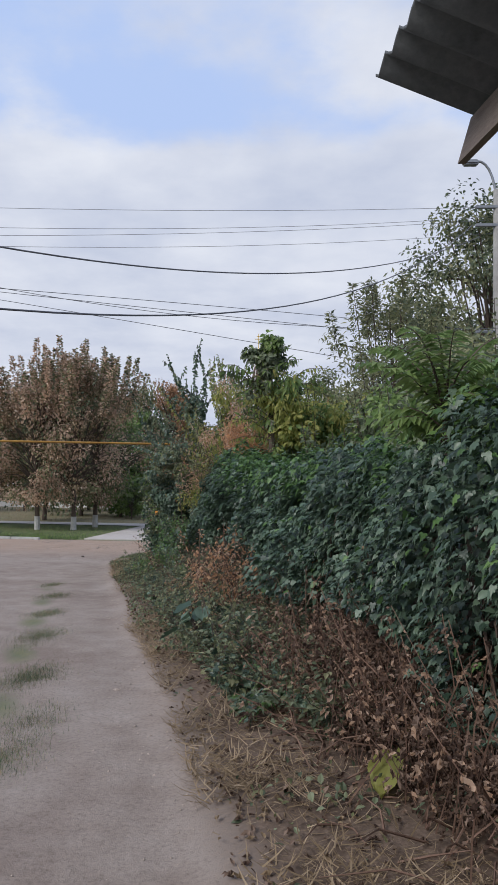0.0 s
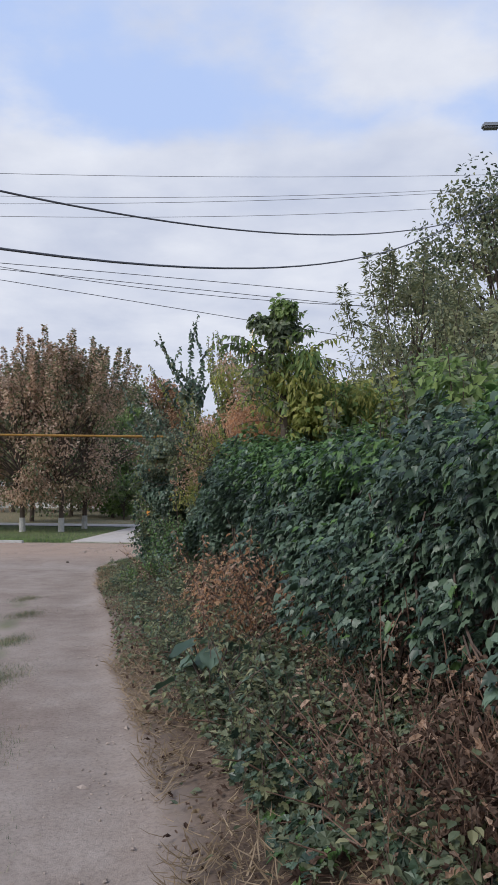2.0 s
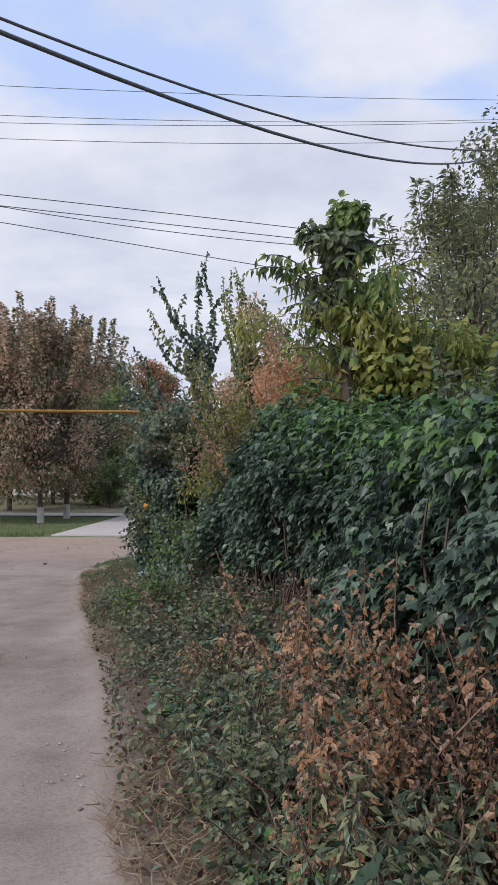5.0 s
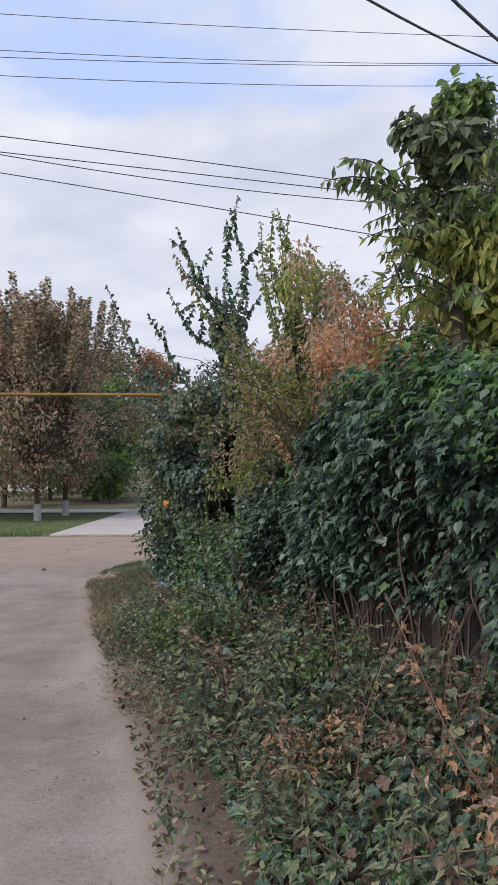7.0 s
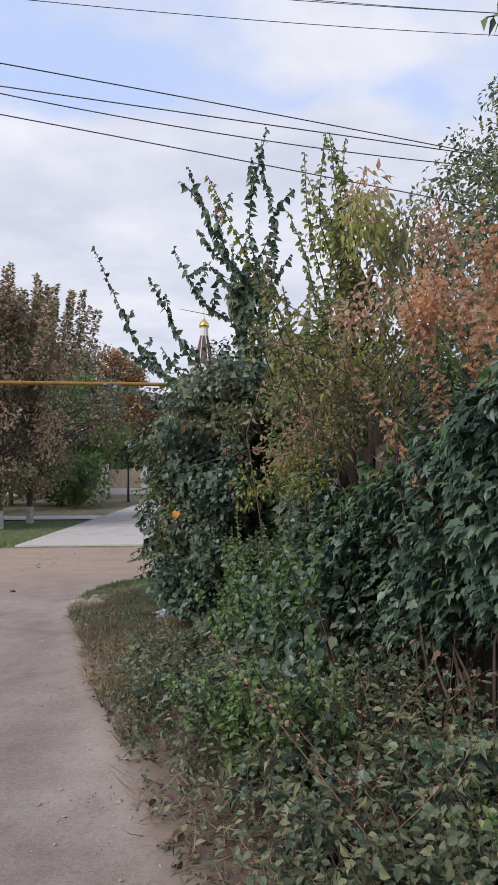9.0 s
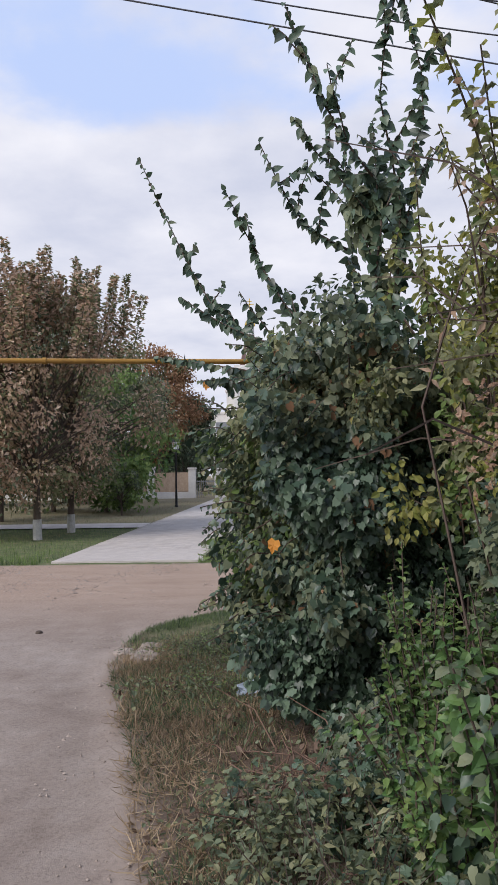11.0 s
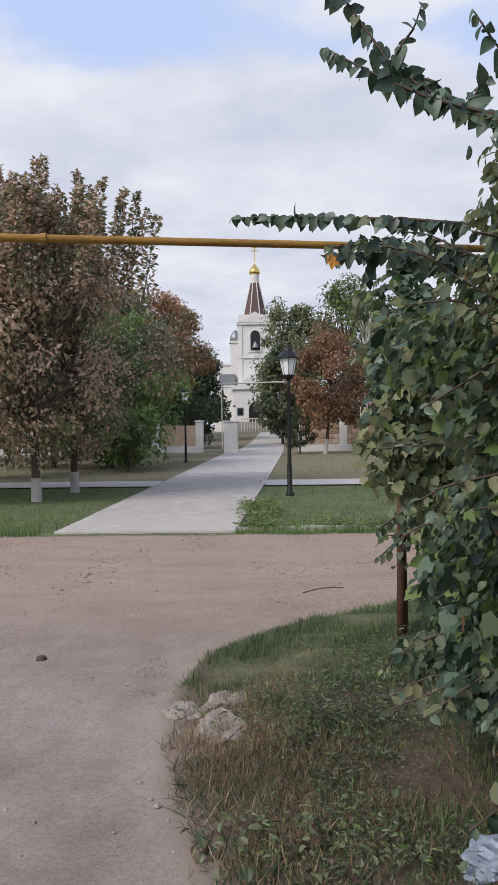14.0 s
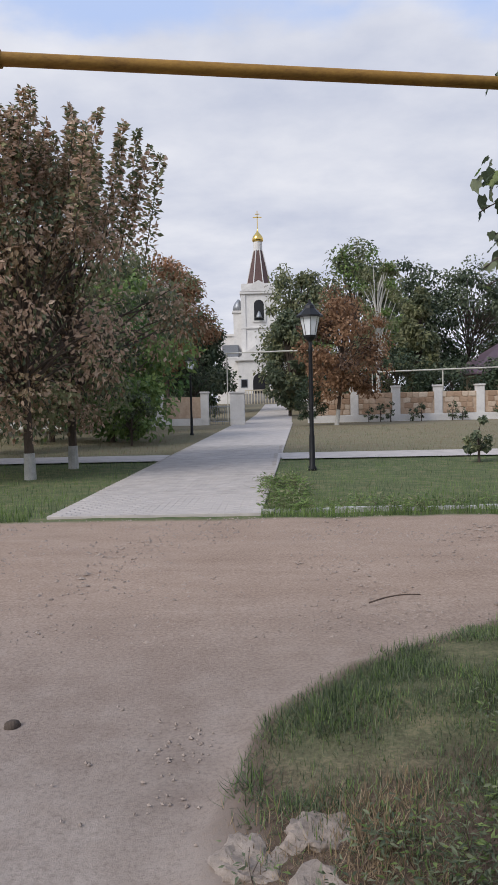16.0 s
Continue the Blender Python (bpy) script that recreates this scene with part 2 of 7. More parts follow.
def ground_material():
    """Trodden earth that gives way to turf and litter by the two masks of the sheet."""
    m = Nodes("earth_and_turf", 1.0, 0.0, 0.05)
    big, mid, fine = m.noise(0.6, 6, 0.6), m.noise(3.2, 7, 0.65), m.noise(45, 5, 0.75)
    grain = m.noise(150, 3, 0.8)
    earth = m.ramp(m.mix(0.45, big, mid), [(0.36, (0.225, 0.176, 0.148)), (0.5, (0.288, 0.236, 0.201)), (0.64, (0.35, 0.296, 0.258))])
    track = m.ramp(m.noise(0.9, 8, 0.72, (2.4, 0.5, 1)), [(0.34, (0.78, 0.76, 0.74)), (0.5, (1, 1, 1)), (0.68, (1.1, 1.08, 1.06))])
    earth = m.mix(0.35, earth, track, "MULTIPLY")
    speck = m.ramp(fine, [(0.3, (0.6, 0.58, 0.56)), (0.5, (1, 1, 1)), (0.72, (1.2, 1.18, 1.15))])
    earth = m.mix(0.7, earth, speck, "MULTIPLY")
    turf = m.ramp(m.mix(0.5, mid, fine), [(0.34, (0.06, 0.082, 0.042)), (0.5, (0.118, 0.142, 0.07)), (0.66, (0.245, 0.2, 0.122))])
    litter = m.ramp(m.mix(0.6, mid, fine), [(0.25, (0.045, 0.032, 0.025)), (0.5, (0.125, 0.09, 0.068)), (0.75, (0.29, 0.215, 0.165))])
    a1 = m.t.nodes.new("ShaderNodeAttribute")
    a1.attribute_name = "turf"
    a2 = m.t.nodes.new("ShaderNodeAttribute")
    a2.attribute_name = "litter"

    def ragged(sock):
        e = m.node("ShaderNodeMath")
        e.operation = "ADD"
        m.link(sock, e.inputs[0])
        w = m.node("ShaderNodeMapRange")
        w.inputs["From Min"].default_value, w.inputs["From Max"].default_value = 0.2, 0.8
        w.inputs["To Min"].default_value, w.inputs["To Max"].default_value = -0.35, 0.35
        m.link(m.mix(0.5, mid, fine), w.inputs["Value"])
        m.link(w.outputs[0], e.inputs[1])
        r = m.node("ShaderNodeMapRange")
        r.inputs["From Min"].default_value, r.inputs["From Max"].default_value = 0.3, 0.7
        m.link(e.outputs[0], r.inputs["Value"])
        return r.outputs[0]

    a3 = m.t.nodes.new("ShaderNodeAttribute")
    a3.attribute_name = "street"
    streak = m.noise(1.8, 7, 0.7, (0.5, 1.3, 1))
    gravel = m.ramp(m.mix(0.72, streak, fine), [(0.3, (0.2, 0.137, 0.102)), (0.5, (0.34, 0.252, 0.194)), (0.7, (0.5, 0.4, 0.325))])
    earth = m.mix(a3.outputs["Fac"], earth, gravel)
    col = m.mix(ragged(a2.outputs["Fac"]), earth, litter)
    col = m.mix(ragged(a1.outputs["Fac"]), col, turf)
    m.color(col)
    m.bump(m.mix(0.4, fine, grain), 0.5, 0.015)
    return m.mat


# ---- mesh tools ----
class Builder:
    """Collects triangles of one mesh."""

    def __init__(self):
        self.v, self.f, self.m, self.n = [], [], [], 0

    def add(self, verts, tris, mat=0):
        verts, tris = np.asarray(verts, float), np.asarray(tris, int)
        self.v.append(verts)
        self.f.append(tris + self.n)
        self.m.append(np.broadcast_to(np.asarray(mat, int), (len(tris),)))
        self.n += len(verts)

    def tube(self, pts, radii, sides=5, mat=0):
        pts = np.asarray(pts, float)
        radii = np.broadcast_to(np.asarray(radii, float), (len(pts),))
        d = np.gradient(pts, axis=0)
        d /= np.linalg.norm(d, axis=1, keepdims=True) + 1e-9
        ref = np.where(np.abs(d[:, 2:3]) > 0.9, [[1.0, 0, 0]], [[0, 0, 1.0]])
        a = np.cross(d, ref)
        a /= np.linalg.norm(a, axis=1, keepdims=True) + 1e-9
        b = np.cross(d, a)
        ang = np.linspace(0, 2 * np.pi, sides, endpoint=False)
        ring = a[:, None] * np.cos(ang)[None, :, None] + b[:, None] * np.sin(ang)[None, :, None]
        v = (pts[:, None] + ring * radii[:, None, None]).reshape(-1, 3)
        t = []
        for i in range(len(pts) - 1):
            for j in range(sides):
                p, q = i * sides + j, i * sides + (j + 1) % sides
                t += [(p, q, q + sides), (p, q + sides, p + sides)]
        for k in range(1, sides - 1):
            t += [(0, k + 1, k), ((len(pts) - 1) * sides, (len(pts) - 1) * sides + k, (len(pts) - 1) * sides + k + 1)]
        self.add(v, t, mat)

    def box(self, lo, hi, mat=0):
        (x0, y0, z0), (x1, y1, z1) = lo, hi
        v = [(x, y, z) for z in (z0, z1) for y in (y0, y1) for x in (x0, x1)]
        q = [(0, 2, 3, 1), (4, 5, 7, 6), (0, 1, 5, 4), (2, 6, 7, 3), (0, 4, 6, 2), (1, 3, 7, 5)]
        self.add(v, [t for a, b, c, d in q for t in ((a, b, c), (a, c, d))], mat)

    def prism(self, outline, z0, z1, mat=0):
        """A convex outline in plan, raised from z0 to z1."""
        n = len(outline)
        v = [(x, y, z0) for x, y in outline] + [(x, y, z1) for x, y in outline]
        t = [(0, k + 1, k) for k in range(1, n - 1)] + [(n, n + k, n + k + 1) for k in range(1, n - 1)]
        for k in range(n):
            j = (k + 1) % n
            t += [(k, j, n + j), (k, n + j, n + k)]
        self.add(v, t, mat)

    def lathe(self, profile, centre, sides=16, mat=0, turn=0.0):
        """Rings of (radius, height) about an upright axis."""
        v = [(centre[0] + r * math.cos(turn + 2 * math.pi * k / sides), centre[1] + r * math.sin(turn + 2 * math.pi * k / sides), centre[2] + z)
             for r, z in profile for k in range(sides)]
        t = []
        for i in range(len(profile) - 1):
            for k in range(sides):
                p, q = i * sides + k, i * sides + (k + 1) % sides
                t += [(p, q, q + sides), (p, q + sides, p + sides)]
        e = (len(profile) - 1) * sides
        for k in range(1, sides - 1):
            t += [(0, k + 1, k), (e, e + k, e + k + 1)]
        self.add(v, t, mat)

    def mesh(self, name, mats, smooth=False):
        me = bpy.data.meshes.new(name)
        if self.n:
            v, f, mi = np.concatenate(self.v), np.concatenate(self.f), np.concatenate(self.m)
            me.vertices.add(len(v))
            me.vertices.foreach_set("co", v.astype(np.float32).ravel())
            me.loops.add(3 * len(f))
            me.loops.foreach_set("vertex_index", f.astype(np.int32).ravel())
            me.polygons.add(len(f))
            me.polygons.foreach_set("loop_start", np.arange(0, 3 * len(f), 3, dtype=np.int32))
            me.polygons.foreach_set("material_index", mi.astype(np.int32))
            me.polygons.foreach_set("use_smooth", np.full(len(f), smooth))
        for mt in mats if isinstance(mats, (list, tuple)) else [mats]:
            me.materials.append(mt)
        me.update(calc_edges=True)
        me.validate()
        return me


def part(name, shape, material, parent=None, label="", smooth=False):
    """Links a Builder or bmesh as one mesh object, under a thing where one is given."""
    if isinstance(shape, Builder):
        me = shape.mesh(name, material, smooth)
    else:
        me = bpy.data.meshes.new(name)
        shape.to_mesh(me)
        shape.free()
        for mt in material if isinstance(material, (list, tuple)) else [material]:
            me.materials.append(mt)
    ob = new(name, me)
    if parent is not None:
        ob.parent = parent
        ob.matrix_parent_inverse = Matrix.Translation(-parent.location)
    if label:
        tagged(ob, label)
    return ob


def thing(name, at, label, category, group="", kind=""):
    ob = new(name)
    ob.location = at
    ob.empty_display_size = 0.2
    return tagged(ob, label, category, group, kind)


def bevelled(boxes, width=0.02):
    """Boxes given by two corners, joined in one bmesh with worn edges."""
    bm = bmesh.new()
    for lo, hi in boxes:
        m = Matrix.LocRotScale([(a + b) / 2 for a, b in zip(lo, hi)], None, [max(b - a, 1e-4) for a, b in zip(lo, hi)])
        bmesh.ops.create_cube(bm, size=1, matrix=m)
    bmesh.ops.bevel(bm, geom=bm.edges[:], offset=width, segments=2, affect="EDGES")
    return bm


def unit(v):
    v = np.asarray(v, float)
    return v / (np.linalg.norm(v, axis=-1, keepdims=True) + 1e-9)


# leaf outlines: x across, y to the tip, z folded up
OVAL = (np.array([(0, 0, 0), (0.3, 0.3, 0.1), (0.27, 0.65, 0.1), (0, 1, -0.1), (-0.27, 0.65, 0.1), (-0.3, 0.3, 0.1), (0, 0.5, 0)]),
        np.array([(0, 1, 6), (1, 2, 6), (2, 3, 6), (3, 4, 6), (4, 5, 6), (5, 0, 6)]))
SMALL = (np.array([(0, 0, 0), (0.3, 0.45, 0.12), (0, 1, -0.05), (-0.3, 0.45, 0.12)]), np.array([(0, 1, 2), (0, 2, 3)]))
LANCE = (np.array([(0, 0, 0), (0.17, 0.35, 0.06), (0, 1, -0.18), (-0.17, 0.35, 0.06), (0, 0.5, -0.02)]),
         np.array([(0, 1, 4), (1, 2, 4), (2, 3, 4), (3, 0, 4)]))
LOBED = (np.array([(0, 0, 0), (0.32, -0.12, 0.05), (0.55, 0.22, 0.03), (0.44, 0.4, 0.08), (0.4, 0.66, -0.02), (0.22, 0.72, 0.05), (0, 1.05, -0.12),
                   (-0.22, 0.72, 0.05), (-0.4, 0.66, -0.02), (-0.44, 0.4, 0.08), (-0.55, 0.22, 0.03), (-0.32, -0.12, 0.05), (0, 0.32, 0)]),
         np.array([(k, (k + 1) % 12, 12) for k in range(12)]))
CUT = (np.array([(0, 0, 0), (0.26, -0.08, 0.04), (0.4, 0.14, -0.03), (0.31, 0.36, 0.07), (0.29, 0.62, -0.03), (0.14, 0.66, 0.06), (0, 1.18, -0.16),
                 (-0.14, 0.66, 0.06), (-0.29, 0.62, -0.03), (-0.31, 0.36, 0.07), (-0.4, 0.14, -0.03), (-0.26, -0.08, 0.04), (0, 0.3, 0)]),
       np.array([(k, (k + 1) % 12, 12) for k in range(12)]))
HEART = (np.array([(0, 0, 0), (0.2, -0.04, 0.05), (0.36, 0.14, 0.1), (0.38, 0.38, 0.1), (0.26, 0.66, 0.04), (0, 1.05, -0.12), (-0.26, 0.66, 0.04), (-0.38, 0.38, 0.1), (-0.36, 0.14, 0.1), (-0.2, -0.04, 0.05), (0, 0.45, -0.01)]),
         np.array([(10, k, k + 1) for k in range(9)] + [(10, 9, 0)]))
CURLED = (np.array([(0, 0, 0), (0.2, 0.22, 0.12), (0.06, 0.42, 0.34), (0.22, 0.62, 0.1), (0.0, 0.8, 0.3), (-0.12, 1, 0.02), (-0.2, 0.66, 0.26), (-0.05, 0.5, 0.0), (-0.22, 0.3, 0.22)]),
          np.array([(0, 1, 7), (1, 2, 7), (2, 3, 7), (3, 4, 7), (4, 5, 6), (4, 6, 7), (6, 8, 7), (8, 0, 7)]))
BLADE = (np.array([(-0.03, 0, 0), (0.03, 0, 0), (0.022, 0.55, 0.05), (-0.022, 0.55, 0.05), (0, 1, 0.22)]), np.array([(0, 1, 2), (0, 2, 3), (3, 2, 4)]))


def leaves(b, shape, places, tips, normals, sizes, mat=0):
    """Sets one leaf at every place: its tip direction, the side it shows and its length."""
    tv, tf = shape
    n = len(places)
    if n == 0:
        return
    y = unit(tips)
    z = unit(normals - (normals * y).sum(-1, keepdims=True) * y)
    x = np.cross(y, z)
    s = np.broadcast_to(np.asarray(sizes, float), (n,))[:, None, None]
    v = places[:, None] + s * (x[:, None] * tv[None, :, 0:1] + y[:, None] * tv[None, :, 1:2] + z[:, None] * tv[None, :, 2:3])
    f = tf[None] + (np.arange(n) * len(tv))[:, None, None]
    mi = np.repeat(np.broadcast_to(np.asarray(mat, int), (n,)), len(tf))
    b.add(v.reshape(-1, 3), f.reshape(-1, 3), mi)


def scatter(n, spread=1.0):
    return rng.normal(0, spread, (n, 3))


def lump(p, scale, seed=0.0):
    """Smooth noise in -1..1 at the rows of p."""
    return np.array([noise.noise(Vector((a[0] * scale + seed, a[1] * scale - seed, a[2] * scale + 2 * seed))) for a in p])


# ---- the lie of the land ----
EDGE = [(1.2, -8), (1.0, -2), (0.75, 1.5), (0.45, 3.0), (0.14, 4.1), (-0.06, 4.9), (-0.36, 6.13), (-0.85, 7.84), (-1.25, 9.0), (-1.7, 10.9), (-2.27, 12.9),
        (-2.75, 14.5), (-3.18, 16.28), (-3.62, 17.8), (-3.82, 19.0), (-3.62, 20.0), (-3.13, 20.7), (-2.05, 21.5), (0, 22.2), (6, 22.8), (60, 23.5)]
EDGE_Y = np.array([p[1] for p in EDGE[:15]], float)
EDGE_X = np.array([p[0] for p in EDGE[:15]], float)


def verge_depth(x, y):
    """How far (x, y) lies inside the planted side of the lane: metres, minus on the bare earth."""
    a = x - np.interp(y, EDGE_Y, EDGE_X)
    far = np.interp(x, [-3.82, -3.62, -3.13, -2.05, 0, 6, 60], [19.0, 20.0, 20.7, 21.5, 22.2, 22.8, 23.5]) - y
    return np.minimum(a, far)


def ground_height(x, y):
    x, y = np.asarray(x, float), np.asarray(y, float)
    z = np.interp(y, [-40, 0, 18, 19, 27, 62, 78, 100, 140], [0.5, 0.47, 0.01, 0.0, 0.0, 0.2, 0.45, 1.35, 1.5])
    inside = verge_depth(x, y)
    bank = np.interp(inside, [-0.15, 0.1, 0.8, 2.0, 4.0], [0, 0.05, 0.13, 0.18, 0.2])
    return z + np.where(y < 24, bank, 0)


def ground_z(x, y):
    return float(ground_height(x, y))


def path_left(y):
    return -6.6 + 0.026 * (y - 27)


def path_right(y):
    return -3.68 + 0.044 * (y - 27)


def build_ground():
    def steps(parts):
        out = [parts[0][0]]
        for a, b, d in parts:
            out += list(np.arange(a, b, d)[1:]) + [b]
        return np.unique(np.round(out, 4))

    xs = steps([(-3000, -400, 650), (-400, -60, 34), (-60, -14, 2.3), (-14, -6, 0.4), (-6, 2, 0.09), (2, 8, 0.4), (8, 60, 2.6), (60, 400, 34), (400, 3000, 650)])
    ys = steps([(-3000, -400, 650), (-400, -30, 37), (-30, 0, 1.5), (0, 2, 0.25), (2, 22.5, 0.09), (22.5, 30, 0.3), (30, 66, 1.0), (66, 140, 3.7), (140, 400, 26), (400, 3000, 650)])
    X, Y = np.meshgrid(xs, ys)
    Z = ground_height(X, Y)
    near = (X > -14) & (X < 8) & (Y > 0) & (Y < 30)
    idx = np.argwhere(near)
    for i, j in idx:
        x, y = X[i, j], Y[i, j]
        Z[i, j] += 0.018 * noise.noise(Vector((x * 1.3, y * 0.8, 0))) + 0.008 * noise.noise(Vector((x * 6, y * 6, 3.0)))
    nx, ny = len(xs), len(ys)
    b = Builder()
    k = np.arange((ny - 1) * (nx - 1))
    i, j = k // (nx - 1), k % (nx - 1)
    a = i * nx + j
    tris = np.concatenate([np.stack([a, a + 1, a + nx + 1], 1), np.stack([a, a + nx + 1, a + nx], 1)])
    b.add(np.stack([X, Y, Z], -1).reshape(-1, 3), tris)
    ob = part("ground", b, ground_material(), smooth=True)
    x, y = X.ravel(), Y.ravel()
    inside = verge_depth(x, y)
    turf = np.zeros(len(x))
    litter = np.zeros(len(x))
    planted = (y < 24)
    litter = np.where(planted, np.interp(inside, [-0.25, 0.15, 0.4], [0.0, 0.6, 1.0]), 0)
    corner = np.interp(y, [15.5, 18.5, 18.9, 19.5], [0, 0.4, 0.4, 1]) * planted
    turf = np.where(planted, np.interp(inside, [-0.02, 0.3], [0, 0.55]) * np.maximum(corner, 0.15), turf)
    lawn = np.interp(y, [25.95, 26.4, 35, 37.5, 60], [0, 1, 1, 0.56, 0.52])
    turf = np.maximum(turf, lawn)
    turf = np.maximum(turf, np.where(y < 18.5, np.interp(x - np.interp(y, EDGE_Y, EDGE_X), [-6.5, -5.5], [1, 0]), 0))
    mid = np.interp(y, [4.5, 13.6], [-1.05, -3.6])
    strip = np.exp(-((x - mid) / 0.22) ** 2) * np.interp(y, [3.5, 4.6, 12.5, 14], [0, 0.62, 0.62, 0]) * (0.55 + 0.45 * np.sin(y * 3.6 - 0.9))
    turf = np.maximum(turf, strip)
    for nm, val in (("turf", turf), ("litter", litter), ("street", np.interp(y, [19.5, 22.5], [0, 1]))):
        at = ob.data.attributes.new(nm, "FLOAT", "POINT")
        at.data.foreach_set("value", val.astype(np.float32))
    return tagged(ob, "pale trodden earth lane with turf verges", "ground", kind="structure")


ground = build_ground()


# ---- paving and kerbs ----
PAVER = paver_material()


def build_paving():
    b = Builder()
    ys = np.linspace(26.45, 62, 36)
    v, t = [], []
    for y in ys:
        z = ground_z(-5, y)
        for x, dz in ((path_left(y), -0.1), (path_left(y), 0.035), (path_right(y), 0.035), (path_right(y), -0.1)):
            v.append((x, y, z + dz))
    for k in range(len(ys) - 1):
        for j in range(3):
            p = 4 * k + j
            t += [(p, p + 1, p + 5), (p, p + 5, p + 4)]
    t += [(0, 2, 1), (0, 3, 2)]
    b.add(v, t)
    ys = np.linspace(62, 97, 14)
    v, t = [], []
    for y in ys:
        z = ground_z(-4, y)
        v += [(-5.2 + 0.035 * (y - 62), y, z + 0.03), (-2.2 + 0.03 * (y - 62), y, z + 0.03)]
    for k in range(len(ys) - 1):
        t += [(2 * k, 2 * k + 1, 2 * k + 3), (2 * k, 2 * k + 3, 2 * k + 2)]
    b.add(v, t)
    pave = tagged(part("pavement", b, PAVER), "pale grey paved walk up to the church gate", "pavement", kind="structure")
    c = Builder()
    for x0, x1 in ((-60, path_left(36.2) - 0.0), (path_right(36.2), 60)):
        xs = np.linspace(x0, x1, 12)
        v, t = [], []
        for x in xs:
            v += [(x, 35.2 - 0.01 * x, 0.085), (x, 37.2 - 0.01 * x, 0.1)]
        for k in range(11):
            t += [(2 * k, 2 * k + 2, 2 * k + 3), (2 * k, 2 * k + 3, 2 * k + 1)]
        c.add(v, t)
    tagged(part("pavement_cross", c, PAVER), "narrow pale footpath across the lawn", "pavement", kind="structure")
    return pave


pavement = build_paving()


def build_kerbs():
    kerb = thing("kerb", (-2, 26.7, 0), "chipped pale concrete kerb along the dirt street", "kerb", kind="structure")
    x = -3.7
    k = 0
    while x < 16:
        y = 26.7 + 0.05 * (x + 3.6) / 3
        L = 0.96
        bm = bevelled([((x, y - 0.07, -0.1), (x + L, y + 0.08, 0.05 + 0.01 * math.sin(k * 2.1)))], 0.015)
        part("kerb_stone", bm, LIME, kerb)
        x += 1.0
        k += 1
    x = -9.0
    while x > -22:
        y = 26.1 + 0.03 * math.sin(x)
        part("kerb_stone", bevelled([((x, y - 0.07, -0.1), (x + 0.96, y + 0.08, 0.07))], 0.015), LIME, kerb)
        x -= 1.0


build_kerbs()


# ---- hedge along the lane ----
def hedge_x(y):
    """Front of the hedge in plan."""
    return np.interp(y, [-4, 2.5, 6.1, 11.2, 13.0, 14.6], [1.85, 1.3, 0.62, -0.45, -0.85, -1.25])


def hedge_top(y):
    return np.interp(y, [-4, 4, 6, 8, 10, 11.3, 12.2, 13, 14.6], [1.95, 1.97, 1.95, 1.92, 1.92, 2.1, 2.28, 1.95, 1.6])


